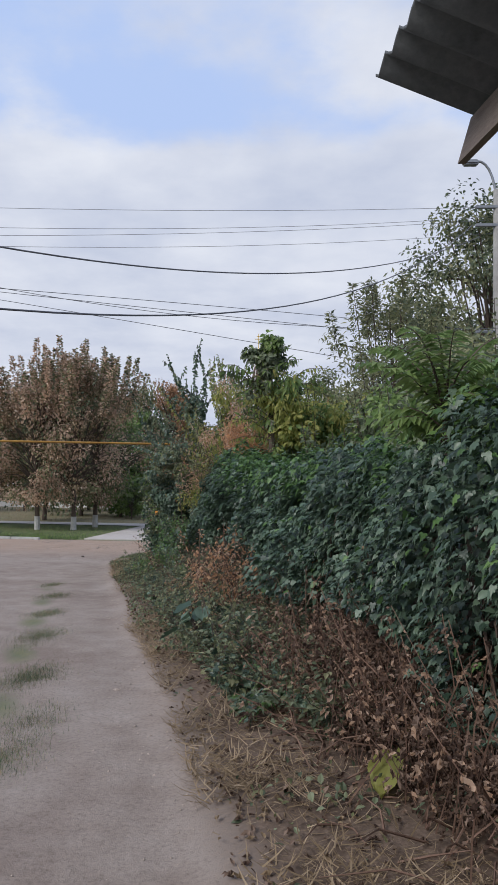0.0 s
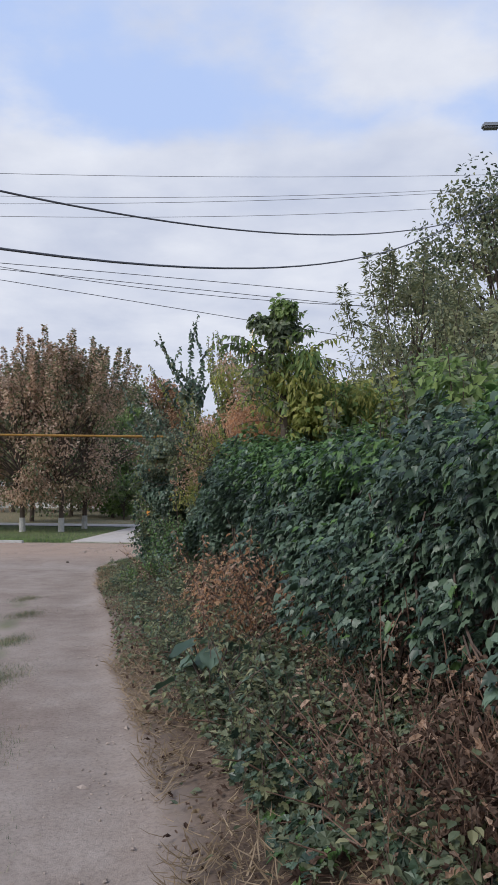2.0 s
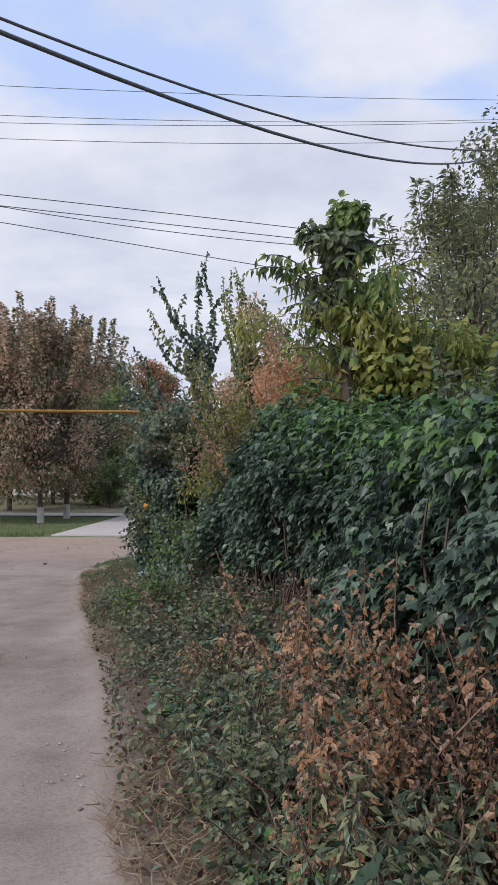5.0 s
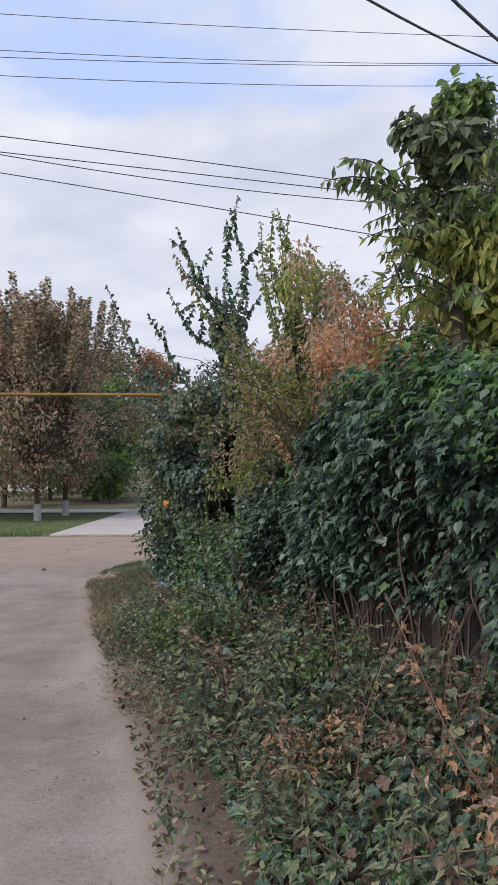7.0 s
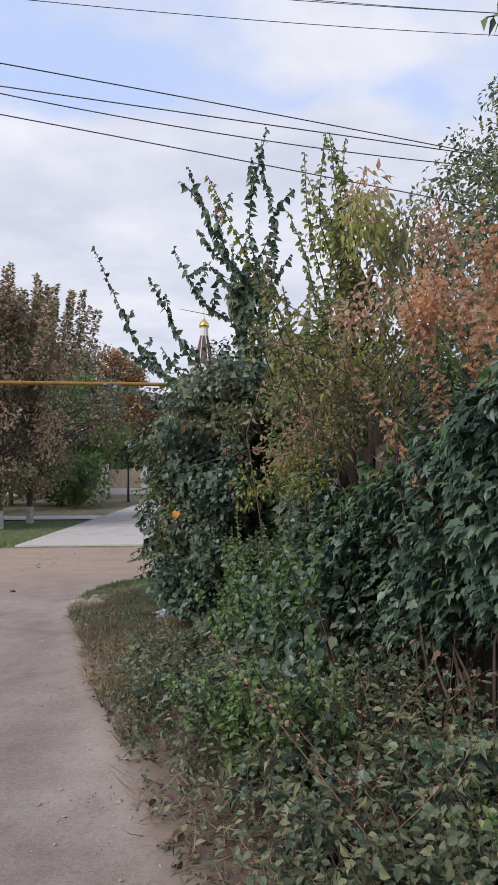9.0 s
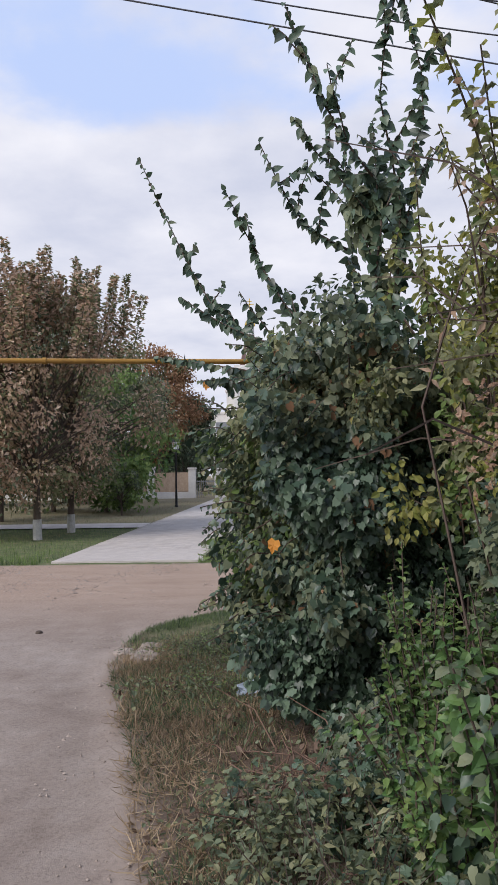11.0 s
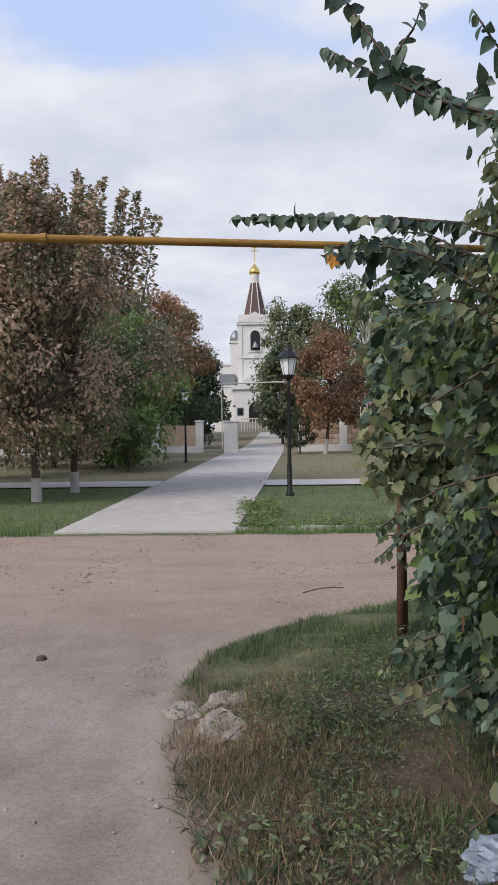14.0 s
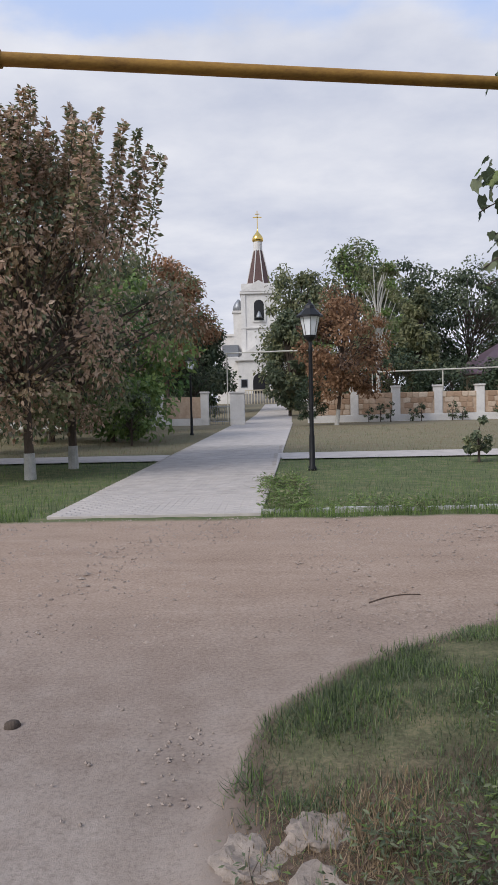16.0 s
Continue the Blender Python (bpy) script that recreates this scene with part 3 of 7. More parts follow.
def build_hedge():
    hedge = thing("hedge", (0.6, 8, ground_z(0.6, 8)), "dense dark green creeper overgrowing a lane fence", "hedge")
    n = 92000
    y = rng.uniform(2.0, 14.6, n)
    v = rng.uniform(0, 1, n) ** 0.85
    gz = ground_height(hedge_x(y) + 0.3, y)
    top = hedge_top(y)
    front = v < 0.64
    s = v / 0.64
    base = gz + 0.45 + 0.25 * np.sin(1.9 * y) * np.sin(0.83 * y + 1) + 0.4 * np.exp(-((y - 11.0) / 0.55) ** 2) + 0.25 * np.exp(-((y - 4.6) / 0.6) ** 2)
    z = np.where(front, base + (top - base) * s, top)
    depth = np.where(front, 0.25 * s ** 6, 0.2 + (v - 0.64) / 0.36 * 1.3)
    z = z + np.where(front, -0.0, -0.2 * ((v - 0.64) / 0.36) ** 2)
    p = np.stack([hedge_x(y) + depth, y, z], 1)
    fold = 0.45 * lump(p, 1.1, 3) + 0.5 * lump(p * np.array([[1, 1, 0.42]]), 3.6, 9) + 0.22 * lump(p, 7.5, 13)
    out = np.where(front[:, None], np.array([[-0.95, -0.22, 0.3]]), np.array([[-0.25, -0.1, 1.0]]))
    rounder = np.clip((s - 0.8) / 0.2, 0, 1) * front
    out = unit(out + rounder[:, None] * np.array([[0.3, 0, 0.8]]))
    p = p + out * (fold * 0.68)[:, None] - out * (0.24 * rng.random(n) ** 1.6)[:, None]
    keep = (fold > -0.2) | (rng.random(n) < 0.25)
    tips = np.where(front[:, None], np.array([[-0.75, -0.35, -0.75]]), np.array([[-0.7, -0.3, -0.25]])) + scatter(n, 0.42)
    nrm = 0.6 * out + scatter(n, 0.42) + np.array([[-0.1, -0.15, 0.8]])
    size = rng.uniform(0.032, 0.07, n) * np.interp(y, [3, 6, 9], [0.72, 0.85, 1.05])
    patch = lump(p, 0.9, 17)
    # the paler copy thickens towards the top, so the rim is painted as lit
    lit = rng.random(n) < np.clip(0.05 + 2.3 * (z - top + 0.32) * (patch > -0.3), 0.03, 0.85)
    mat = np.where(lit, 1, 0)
    b = Builder()
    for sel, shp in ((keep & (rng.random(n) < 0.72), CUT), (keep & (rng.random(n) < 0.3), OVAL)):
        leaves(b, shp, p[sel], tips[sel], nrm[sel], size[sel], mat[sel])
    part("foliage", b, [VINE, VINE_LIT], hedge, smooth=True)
    # vine stems hanging in the hollow below the leaves
    st = Builder()
    for k in range(160):
        yy = rng.uniform(1.0, 14.4)
        x0, g = hedge_x(yy) + rng.uniform(0.1, 0.3), ground_z(hedge_x(yy) + 0.3, yy)
        h = rng.uniform(0.6, 1.25)
        q = np.linspace(0, 1, 7)
        pts = np.stack([x0 + 0.12 * np.sin(q * 4 + k) * q, yy + 0.3 * (q - 0.5) * rng.normal(0, 1) + 0.05 * np.sin(q * 7 + k), g + h * q], 1)
        st.tube(pts, np.linspace(0.012, 0.005, 7), 4)
    part("stem", st, TWIG, hedge)


build_hedge()


def build_fence():
    fence = thing("fence", (1.0, 8, ground_z(1, 8)), "old dark board fence buried under creeper", "fence")
    shared = {}
    for i in range(104):
        y = 0.4 + i * 0.172
        x = float(np.interp(y, [-4, 2.5, 6.1, 11.2, 13.0, 14.6, 18.4], [2.2, 1.7, 1.02, -0.05, -0.45, -0.8, -1.75]))
        g = ground_z(x, y)
        key = i % 7 if y < 13 else 7
        if key not in shared:
            h = 1.2 + 0.05 * ((i * 37) % 5) / 4 if y < 13 else 1.55
            bm = bevelled([((-0.012, -0.075, 0.0), (0.012, 0.075, h))], 0.006)
            ob = part("board", bm, FENCE_WOOD, fence)
            shared[key] = ob.data
        else:
            ob = new("board", shared[key])
            ob.parent = fence
            ob.matrix_parent_inverse = Matrix.Translation(-fence.location)
        ob.matrix_basis = pose(x, y, g, 0, 1.5 * math.sin(i * 1.7), 12 + 2 * math.sin(i))
    for y in (0.6, 3.1, 5.6, 8.1, 10.6, 13.1, 14.75, 16.9):
        x = float(np.interp(y, [-4, 2.5, 6.1, 11.2, 13.0, 14.6, 18.4], [2.2, 1.7, 1.02, -0.05, -0.45, -0.8, -1.75])) + 0.09
        b = Builder()
        b.tube([(x, y, ground_z(x, y) - 0.1), (x, y, 1.0), (x + 0.01, y, ground_z(x, y) + (1.3 if y < 13.5 else 1.75))], [0.06, 0.055, 0.05], 8)
        part("post", b, BARK, fence)


build_fence()


# ---- low growth between lane and hedge ----
def weeds(b, spots, heights, leaf_shape, leaf_size, per_metre, leaf_mats, stem_mat, lean=0.25, branchy=True, droop=-0.3, spread=0.1):
    """Upright weeds: a bent stem each, with side shoots and leaves round it."""
    P, T, N, S, M = [], [], [], [], []
    for (x, y), h in zip(spots, heights):
        g = ground_z(x, y) - 0.02
        d = rng.normal(0, lean, 2)
        stems = [((x, y, g), (x + d[0] * h, y + d[1] * h, g + h))]
        if branchy:
            for k in range(rng.integers(1, 4)):
                f = rng.uniform(0.25, 0.7)
                o = np.array(stems[0][0]) * (1 - f) + np.array(stems[0][1]) * f
                e = o + np.array([rng.normal(0, 0.3), rng.normal(0, 0.3), rng.uniform(0.3, 0.6)]) * h * (1 - f) * 1.3
                stems.append((o, e))
        for o, e in stems:
            o, e = np.array(o), np.array(e)
            L = np.linalg.norm(e - o)
            q = np.linspace(0, 1, 5)[:, None]
            bend = rng.normal(0, 0.06, 3) * L
            pts = o + (e - o) * q + bend * np.sin(q * np.pi)
            b.tube(pts, np.linspace(0.0026, 0.0012, 5) * (0.7 + h), 3, stem_mat)
            m = max(2, int(L * per_metre))
            u = rng.uniform(0.12, 1, m)[:, None]
            at = o + (e - o) * u + bend * np.sin(u * np.pi)
            a = rng.uniform(0, 2 * np.pi, m)
            side = np.stack([np.cos(a), np.sin(a), rng.normal(droop, 0.3, m)], 1)
            P.append(at + side * rng.uniform(0, spread, (m, 1)))
            T.append(side)
            N.append(np.array([[0, 0, 1.0]]) + scatter(m, 0.7))
            S.append(rng.uniform(0.6, 1.25, m) * leaf_size)
            M.append(rng.choice(leaf_mats, m))
    if P:
        leaves(b, leaf_shape, np.concatenate(P), np.concatenate(T), np.concatenate(N), np.concatenate(S), np.concatenate(M))


def strip_spots(n, y0, y1, d0, d1):
    y = rng.uniform(y0, y1, n)
    lo = np.interp(y, EDGE_Y, EDGE_X)
    return np.stack([lo + rng.uniform(d0, d1, n), y], 1)


def build_undergrowth():
    # dead, curled, brown growth
    dry = Builder()
    s = strip_spots(300, 2.8, 13.2, 0.5, 1.45)
    keep = (lump(np.c_[s, 0 * s[:, 0]], 0.8, 5) > np.interp(s[:, 1], [3, 5, 7, 8.5, 9.4, 13], [-0.05, -0.1, 0.2, 0.36, 0.45, 0.5]))
    s = s[keep]
    inside = s[:, 0] - np.interp(s[:, 1], EDGE_Y, EDGE_X)
    s, inside = s[inside > np.interp(s[:, 1], [3, 4, 6, 7, 8], [0.6, 0.65, 0.5, 0.6, 0.9])], inside[inside > np.interp(s[:, 1], [3, 4, 6, 7, 8], [0.6, 0.65, 0.5, 0.6, 0.9])]
    weeds(dry, s, rng.uniform(0.15, 0.5, len(s)) + 0.4 * inside, CURLED, 0.036, 46, [0, 0, 0, 1], 2, droop=-0.9, spread=0.06)
    s = strip_spots(230, 2.8, 5.6, 0.75, 1.5)
    weeds(dry, s, rng.uniform(0.25, 0.8, 230), CURLED, 0.042, 46, [0, 0, 0, 0, 1], 2, lean=0.35, droop=-0.9, spread=0.05)
    tagged(part("dry_weeds", dry, [BROWN, RUST, STEM_DRY]), "withered brown weeds with curled dead leaves beside the lane", "weeds", kind="stuff")
    green = Builder()
    s = strip_spots(1100, 2.4, 15.2, 0.25, 1.5)
    keep = (lump(np.c_[s, 0 * s[:, 0]], 0.8, 5) < 0.22 + 0.2 * rng.random(len(s)))
    s = s[keep]
    inside = s[:, 0] - np.interp(s[:, 1], EDGE_Y, EDGE_X)
    s, inside = s[inside > np.interp(s[:, 1], [3, 4.4, 6.5], [1.05, 0.85, 0.2])], inside[inside > np.interp(s[:, 1], [3, 4.4, 6.5], [1.05, 0.85, 0.2])]
    kind = lump(np.c_[s, 0 * s[:, 0]], 1.1, 71) + rng.normal(0, 0.12, len(s))
    tall_in = rng.uniform(0.08, 0.34, len(s)) + 0.18 * inside
    for sel, shp, size, mats, per in ((kind < -0.12, OVAL, 0.038, [0, 0, 0, 3], 75), ((kind >= -0.12) & (kind < 0.15), LOBED, 0.042, [4, 4, 0, 3], 48), (kind >= 0.15, LANCE, 0.048, [0, 0, 3, 4], 66)):
        weeds(green, s[sel], tall_in[sel], shp, size, per, mats, 2, droop=-0.2)
    s = strip_spots(150, 6.2, 14.6, 0.35, 1.25)
    weeds(green, s, rng.uniform(0.25, 0.6, len(s)), LANCE, 0.05, 48, [0, 3, 3, 4], 2, lean=0.3, droop=-0.4, spread=0.04)
    tagged(part("green_weeds", green, [BUSH, FRESH, TWIG, OLIVE, VINE]), "low green nettle-like weeds beside the lane", "weeds", kind="stuff")
    tall = Builder()
    s = strip_spots(46, 3.0, 12.8, 0.65, 1.4)
    weeds(tall, s, rng.uniform(0.4, 0.85, len(s)), CURLED, 0.034, 30, [0, 0, 1], 2, lean=0.4, spread=0.03)
    # a rust-coloured clump under the hedge
    c = np.array([(-0.35, 8.35), (-0.12, 8.5), (0.15, 8.6), (-0.3, 8.8), (0.4, 7.7), (-0.2, 9.6)])
    s = c[rng.integers(0, 6, 30)] + rng.normal(0, 0.15, (30, 2))
    weeds(tall, s, rng.uniform(0.5, 1.05, 30), CURLED, 0.04, 75, [1, 3, 3, 0], 2, lean=0.3, droop=-0.9, spread=0.06)
    s = np.array([[-1.0, 10.7]]) + rng.normal(0, 0.12, (9, 2))
    weeds(tall, s, rng.uniform(0.25, 0.45, 9), CURLED, 0.034, 90, [1, 3, 3], 2, droop=-0.9, spread=0.06)
    tagged(part("dry_stalks", tall, [BROWN, RUST, STEM_DRY, WITHERED]), "tall dry stalks with shrivelled leaves", "weeds", kind="stuff")
    # a lobed creeper crawling over the foot of the verge
    n = 21000
    y = rng.uniform(5.0, 15.6, n)
    d = 0.35 + rng.uniform(0, 1.35, n)
    x = np.interp(y, EDGE_Y, EDGE_X) + d
    z = ground_height(x, y) + np.clip((d - 0.3) * 0.36, 0.02, 0.5) * rng.uniform(0.35, 1.1, n) + 0.1 * lump(np.stack([x, y, 0 * x], 1), 1.4, 2)
    z = np.maximum(z, ground_height(x, y) + 0.03)
    p = np.stack([x, y, z], 1)
    m = (lump(p, 0.75, 8) > -0.05 - 0.15 * (y > 10)) & (d > np.interp(y, [12, 15.5], [0.35, 0.9]))
    k = int(m.sum())
    b = Builder()
    leaves(b, CUT, p[m], np.array([[-0.6, -0.3, -0.5]]) + scatter(k, 0.5), np.array([[-0.45, -0.3, 0.8]]) + scatter(k, 0.3), 0.028 + 0.045 * rng.random(k) ** 1.8, rng.choice([0, 0, 0, 1, 2, 2, 2, 3], k))
    tagged(part("ground_creeper", b, [VINE, VINE_LIT, BUSH, BROWN]), "lobed green creeper sprawling over the verge", "creeper", kind="stuff")
    # thin straw and litter at the foot
    st = Builder()
    n = 30000
    y = 2.4 + 14.5 * rng.random(n) ** 1.5
    x = np.interp(y, EDGE_Y, EDGE_X) + np.abs(rng.normal(0.05, np.interp(y, [4, 7], [0.6, 0.3]), n)) - 0.04
    p = np.stack([x, y, ground_height(x, y) + rng.uniform(0, 0.05, n)], 1)
    p = p[lump(p, 1.3, 31) + rng.normal(0, 0.25, n) > 0.16]
    n = len(p)
    a = rng.uniform(0, 2 * np.pi, n)
    leaves(st, BLADE, p, np.stack([np.cos(a), np.sin(a), rng.uniform(-0.02, 0.35, n)], 1), np.array([[0, 0, 1.0]]) + scatter(n, 0.3), rng.uniform(0.03, 0.13, n))
    tagged(part("straw_litter", st, STRAW), "dry straw and dead stalks strewn along the lane edge", "dry grass", kind="stuff")
    dg = Builder()
    n = 16000
    y = rng.uniform(13.5, 18.2, n)
    x = np.interp(y, EDGE_Y, EDGE_X) + np.abs(rng.normal(0.1, 0.55, n)) + 0.03
    p = np.stack([x, y, ground_height(x, y) - 0.003], 1)
    p = p[(lump(p, 1.2, 61) + rng.normal(0, 0.3, n) > -0.05) & (x < -1.6)]
    k = len(p)
    leaves(dg, BLADE, p, scatter(k, 0.75) + np.array([[0, 0, 0.8]]), scatter(k, 1.0), rng.uniform(0.04, 0.11, k), rng.choice([0, 0, 1, 1], k))
    tagged(part("dry_verge_grass", dg, [STRAW, GRASS]), "dry brown grass on the verge before the corner", "grass", kind="stuff")
    low = Builder()
    n = 9000
    y = rng.uniform(2.4, 17.5, n)
    x = np.interp(y, EDGE_Y, EDGE_X) + np.abs(rng.normal(0.25, 0.4, n)) + 0.02
    p = np.stack([x, y, ground_height(x, y) + rng.uniform(0.0, 0.09, n)], 1)
    p = p[lump(p, 1.5, 44) + rng.normal(0, 0.2, n) > np.interp(y, [4, 7], [0.35, 0.0])]
    k = len(p)
    leaves(low, OVAL, p, scatter(k, 1.0) + np.array([[0, 0, 0.1]]), np.array([[0, 0, 1.0]]) + scatter(k, 0.35), rng.uniform(0.02, 0.05, k), rng.choice([0, 0, 1, 2], k))
    tagged(part("low_herbs", low, [BUSH, OLIVE, BROWN]), "low creeping herbs at the foot of the weeds", "herbs", kind="stuff")
    tw = Builder()
    for k in range(620):
        yy = rng.uniform(2.4, 16)
        xx = float(np.interp(yy, EDGE_Y, EDGE_X)) + 0.5 + abs(rng.normal(0.1, 0.5))
        a, L = rng.uniform(0, 6.28), rng.uniform(0.1, 0.5)
        g = ground_z(xx, yy)
        up = rng.uniform(0.0, 0.6) * L
        tw.tube([(xx, yy, g + 0.01), (xx + 0.5 * L * math.cos(a), yy + 0.5 * L * math.sin(a), g + 0.02 + up * 0.6), (xx + L * math.cos(a + 0.3), yy + L * math.sin(a + 0.3), g + 0.015 + up)], [0.005, 0.004, 0.002], 4)
    tagged(part("dead_twigs", tw, STEM_DRY), "dead twigs and stalks lying in the weeds", "twigs", kind="stuff")
    fl = Builder()
    n = 1900
    y = 2.4 + 13 * rng.random(n) ** 2.2
    x = np.interp(y, EDGE_Y, EDGE_X) + np.abs(rng.normal(0.0, np.interp(y, [4, 7], [0.7, 0.4]), n)) + 0.0
    p = np.stack([x, y, ground_height(x, y) + 0.012], 1)
    a = rng.uniform(0, 2 * np.pi, n)
    leaves(fl, CURLED, p, np.stack([np.cos(a), np.sin(a), 0 * a], 1), np.array([[0, 0, 1.0]]) + scatter(n, 0.2), rng.uniform(0.02, 0.055, n), rng.choice([0, 0, 1], n))
    tagged(part("fallen_leaves", fl, [BROWN, STRAW]), "fallen dry brown leaves on the lane edge", "leaves", kind="stuff")


build_undergrowth()


def grass(name, label, spots, height, mats, lean=0.5, tone=None):
    b = Builder()
    n = len(spots)
    p = np.stack([spots[:, 0], spots[:, 1], ground_height(spots[:, 0], spots[:, 1]) - 0.005], 1)
    a = rng.uniform(0, 2 * np.pi, n)
    side = np.stack([np.cos(a), np.sin(a), 0 * a], 1)
    tip = np.array([[0, 0, 1.0]]) + side * rng.uniform(0, lean, (n, 1)) * 1.6
    leaves(b, BLADE, p, tip, np.cross(tip, np.stack([-side[:, 1], side[:, 0], 0 * a], 1)), rng.uniform(0.5, 1.2, n) * height, rng.choice(len(mats), n) if tone is None else tone)
    return tagged(part(name, b, mats), label, "grass", kind="stuff")


def build_grass():
    n = 300000
    s = np.stack([rng.uniform(-4, -0.7, n), rng.uniform(13.8, 22.4, n)], 1)
    d = verge_depth(s[:, 0], s[:, 1]) + 0.2 * np.minimum(0, lump(np.c_[s, 0 * s[:, 0]], 2.3, 51)) + 0.08 * lump(np.c_[s, 0 * s[:, 0]], 6.0, 52)
    dens = np.interp(s[:, 1], [13.8, 16, 18.5], [0.05, 0.35, 1.0]) * np.interp(d, [-0.02, 0.3], [0.1, 1]) * np.where(lump(np.c_[s, 0 * d], 1.6, 4) > -0.3, 1, 0.4)
    s = s[(d > -0.03) & (rng.random(n) < dens)]
    grass("verge_grass", "green grass tuft verge at the lane corner", s, np.full(len(s), 0.058) * (1 + 0.9 * lump(np.c_[s, 0 * s[:, 0]], 2.6, 21) + 0.35 * lump(np.c_[s, 0 * s[:, 0]], 7.0, 22)), [GRASS, FRESH, BUSH, STRAW], 2.6, np.where(lump(np.c_[s, 0 * s[:, 0]], 1.9, 83) + rng.normal(0, 0.18, len(s)) + np.where(s[:, 1] > 17.2, np.interp(s[:, 1], [18.9, 19.4], [0.25, -0.55]) - 0.45 * (s[:, 0] > -3.0), 0) > 0.1, 3, rng.choice([0, 0, 0, 1, 1, 2, 2], len(s))))
    coarse = Builder()
    c = np.array([(-2.75, 18.1), (-3.05, 18.6), (-2.55, 18.9), (-2.95, 18.4), (-2.8, 18.6), (-2.9, 17.4), (-2.4, 19.4)])
    sp = c[rng.integers(0, len(c), 200)] + rng.normal(0, 0.2, (200, 2))
    sp = sp[verge_depth(sp[:, 0], sp[:, 1]) > 0.12]
    weeds(coarse, sp, rng.uniform(0.05, 0.16, len(sp)), LANCE, 0.03, 150, [0, 0, 0, 1], 2, lean=0.5, droop=0.1)
    tagged(part("verge_weeds", coarse, [BUSH, FRESH, TWIG]), "coarse green weeds in the verge grass", "weeds", kind="stuff")
    tuft = []
    for cx, cy, r, m in ((-2.98, 11.84, 0.22, 350), (-2.05, 8.5, 0.26, 700), (-1.5, 6.75, 0.24, 650), (-1.15, 5.6, 0.22, 500), (-1.0, 4.9, 0.18, 350), (-3.5, 13.4, 0.2, 250), (-2.5, 10.1, 0.2, 350)):
        tuft.append(np.array([[cx, cy]]) + rng.normal(0, 1, (m * 8, 2)) * np.array([[r * 0.5, r * 1.1]]))
    grass("lane_grass", "trodden grass tufts between the wheel tracks", np.concatenate(tuft), 0.036, [GRASS, GRASS, BUSH, OLIVE, STRAW], 3.0)
    n = 85000
    s = np.stack([rng.uniform(-18, 9, n), 26.25 + 30 * rng.random(n) ** 2.2], 1)
    x, y = s[:, 0], s[:, 1]
    on = ((x > path_left(y) - 0.03) & (x < path_right(y) + 0.03) & (y > 26.4)) | (np.abs(y + 0.01 * x - 36.2) < 1.05)
    on |= (y < 26.5) & (x > path_left(y) - 0.2) & (x < path_right(y))
    s = s[~on]
    tone = lump(np.c_[s, 0 * s[:, 0]], 0.9, 27) + rng.normal(0, 0.2, len(s)) + np.interp(s[:, 1], [27, 35.5, 37, 40], [-0.42, -0.4, 0.3, 0.5])
    grass("lawn_grass", "mown green park grass on the lawn", s, np.interp(s[:, 1], [27, 28, 30], [0.13, 0.11, 0.09]), [GRASS, FRESH, OLIVE, STRAW], 0.5, np.where(tone < -0.25, 1, np.where(tone < 0.15, 0, np.where(tone < 0.42, 2, 3))))
    edge = Builder()
    s = np.concatenate([np.stack([rng.uniform(-3.5, 3.5, 130), 26.52 + np.abs(rng.normal(0, 0.35, 130))], 1), np.stack([rng.uniform(-13, -8.6, 120), 26.5 + np.abs(rng.normal(0, 0.4, 120))], 1), np.stack([rng.uniform(-3.7, -3.0, 190), rng.uniform(26.6, 30.5, 190)], 1)])
    weeds(edge, s, rng.uniform(0.05, 0.22, len(s)), LANCE, 0.08, 55, [0, 0, 1], 2, lean=0.5, droop=0.2)
    tagged(part("kerb_weeds", edge, [FRESH, OLIVE, TWIG]), "ragged green weeds growing over the lawn kerb", "weeds", kind="stuff")


build_grass()


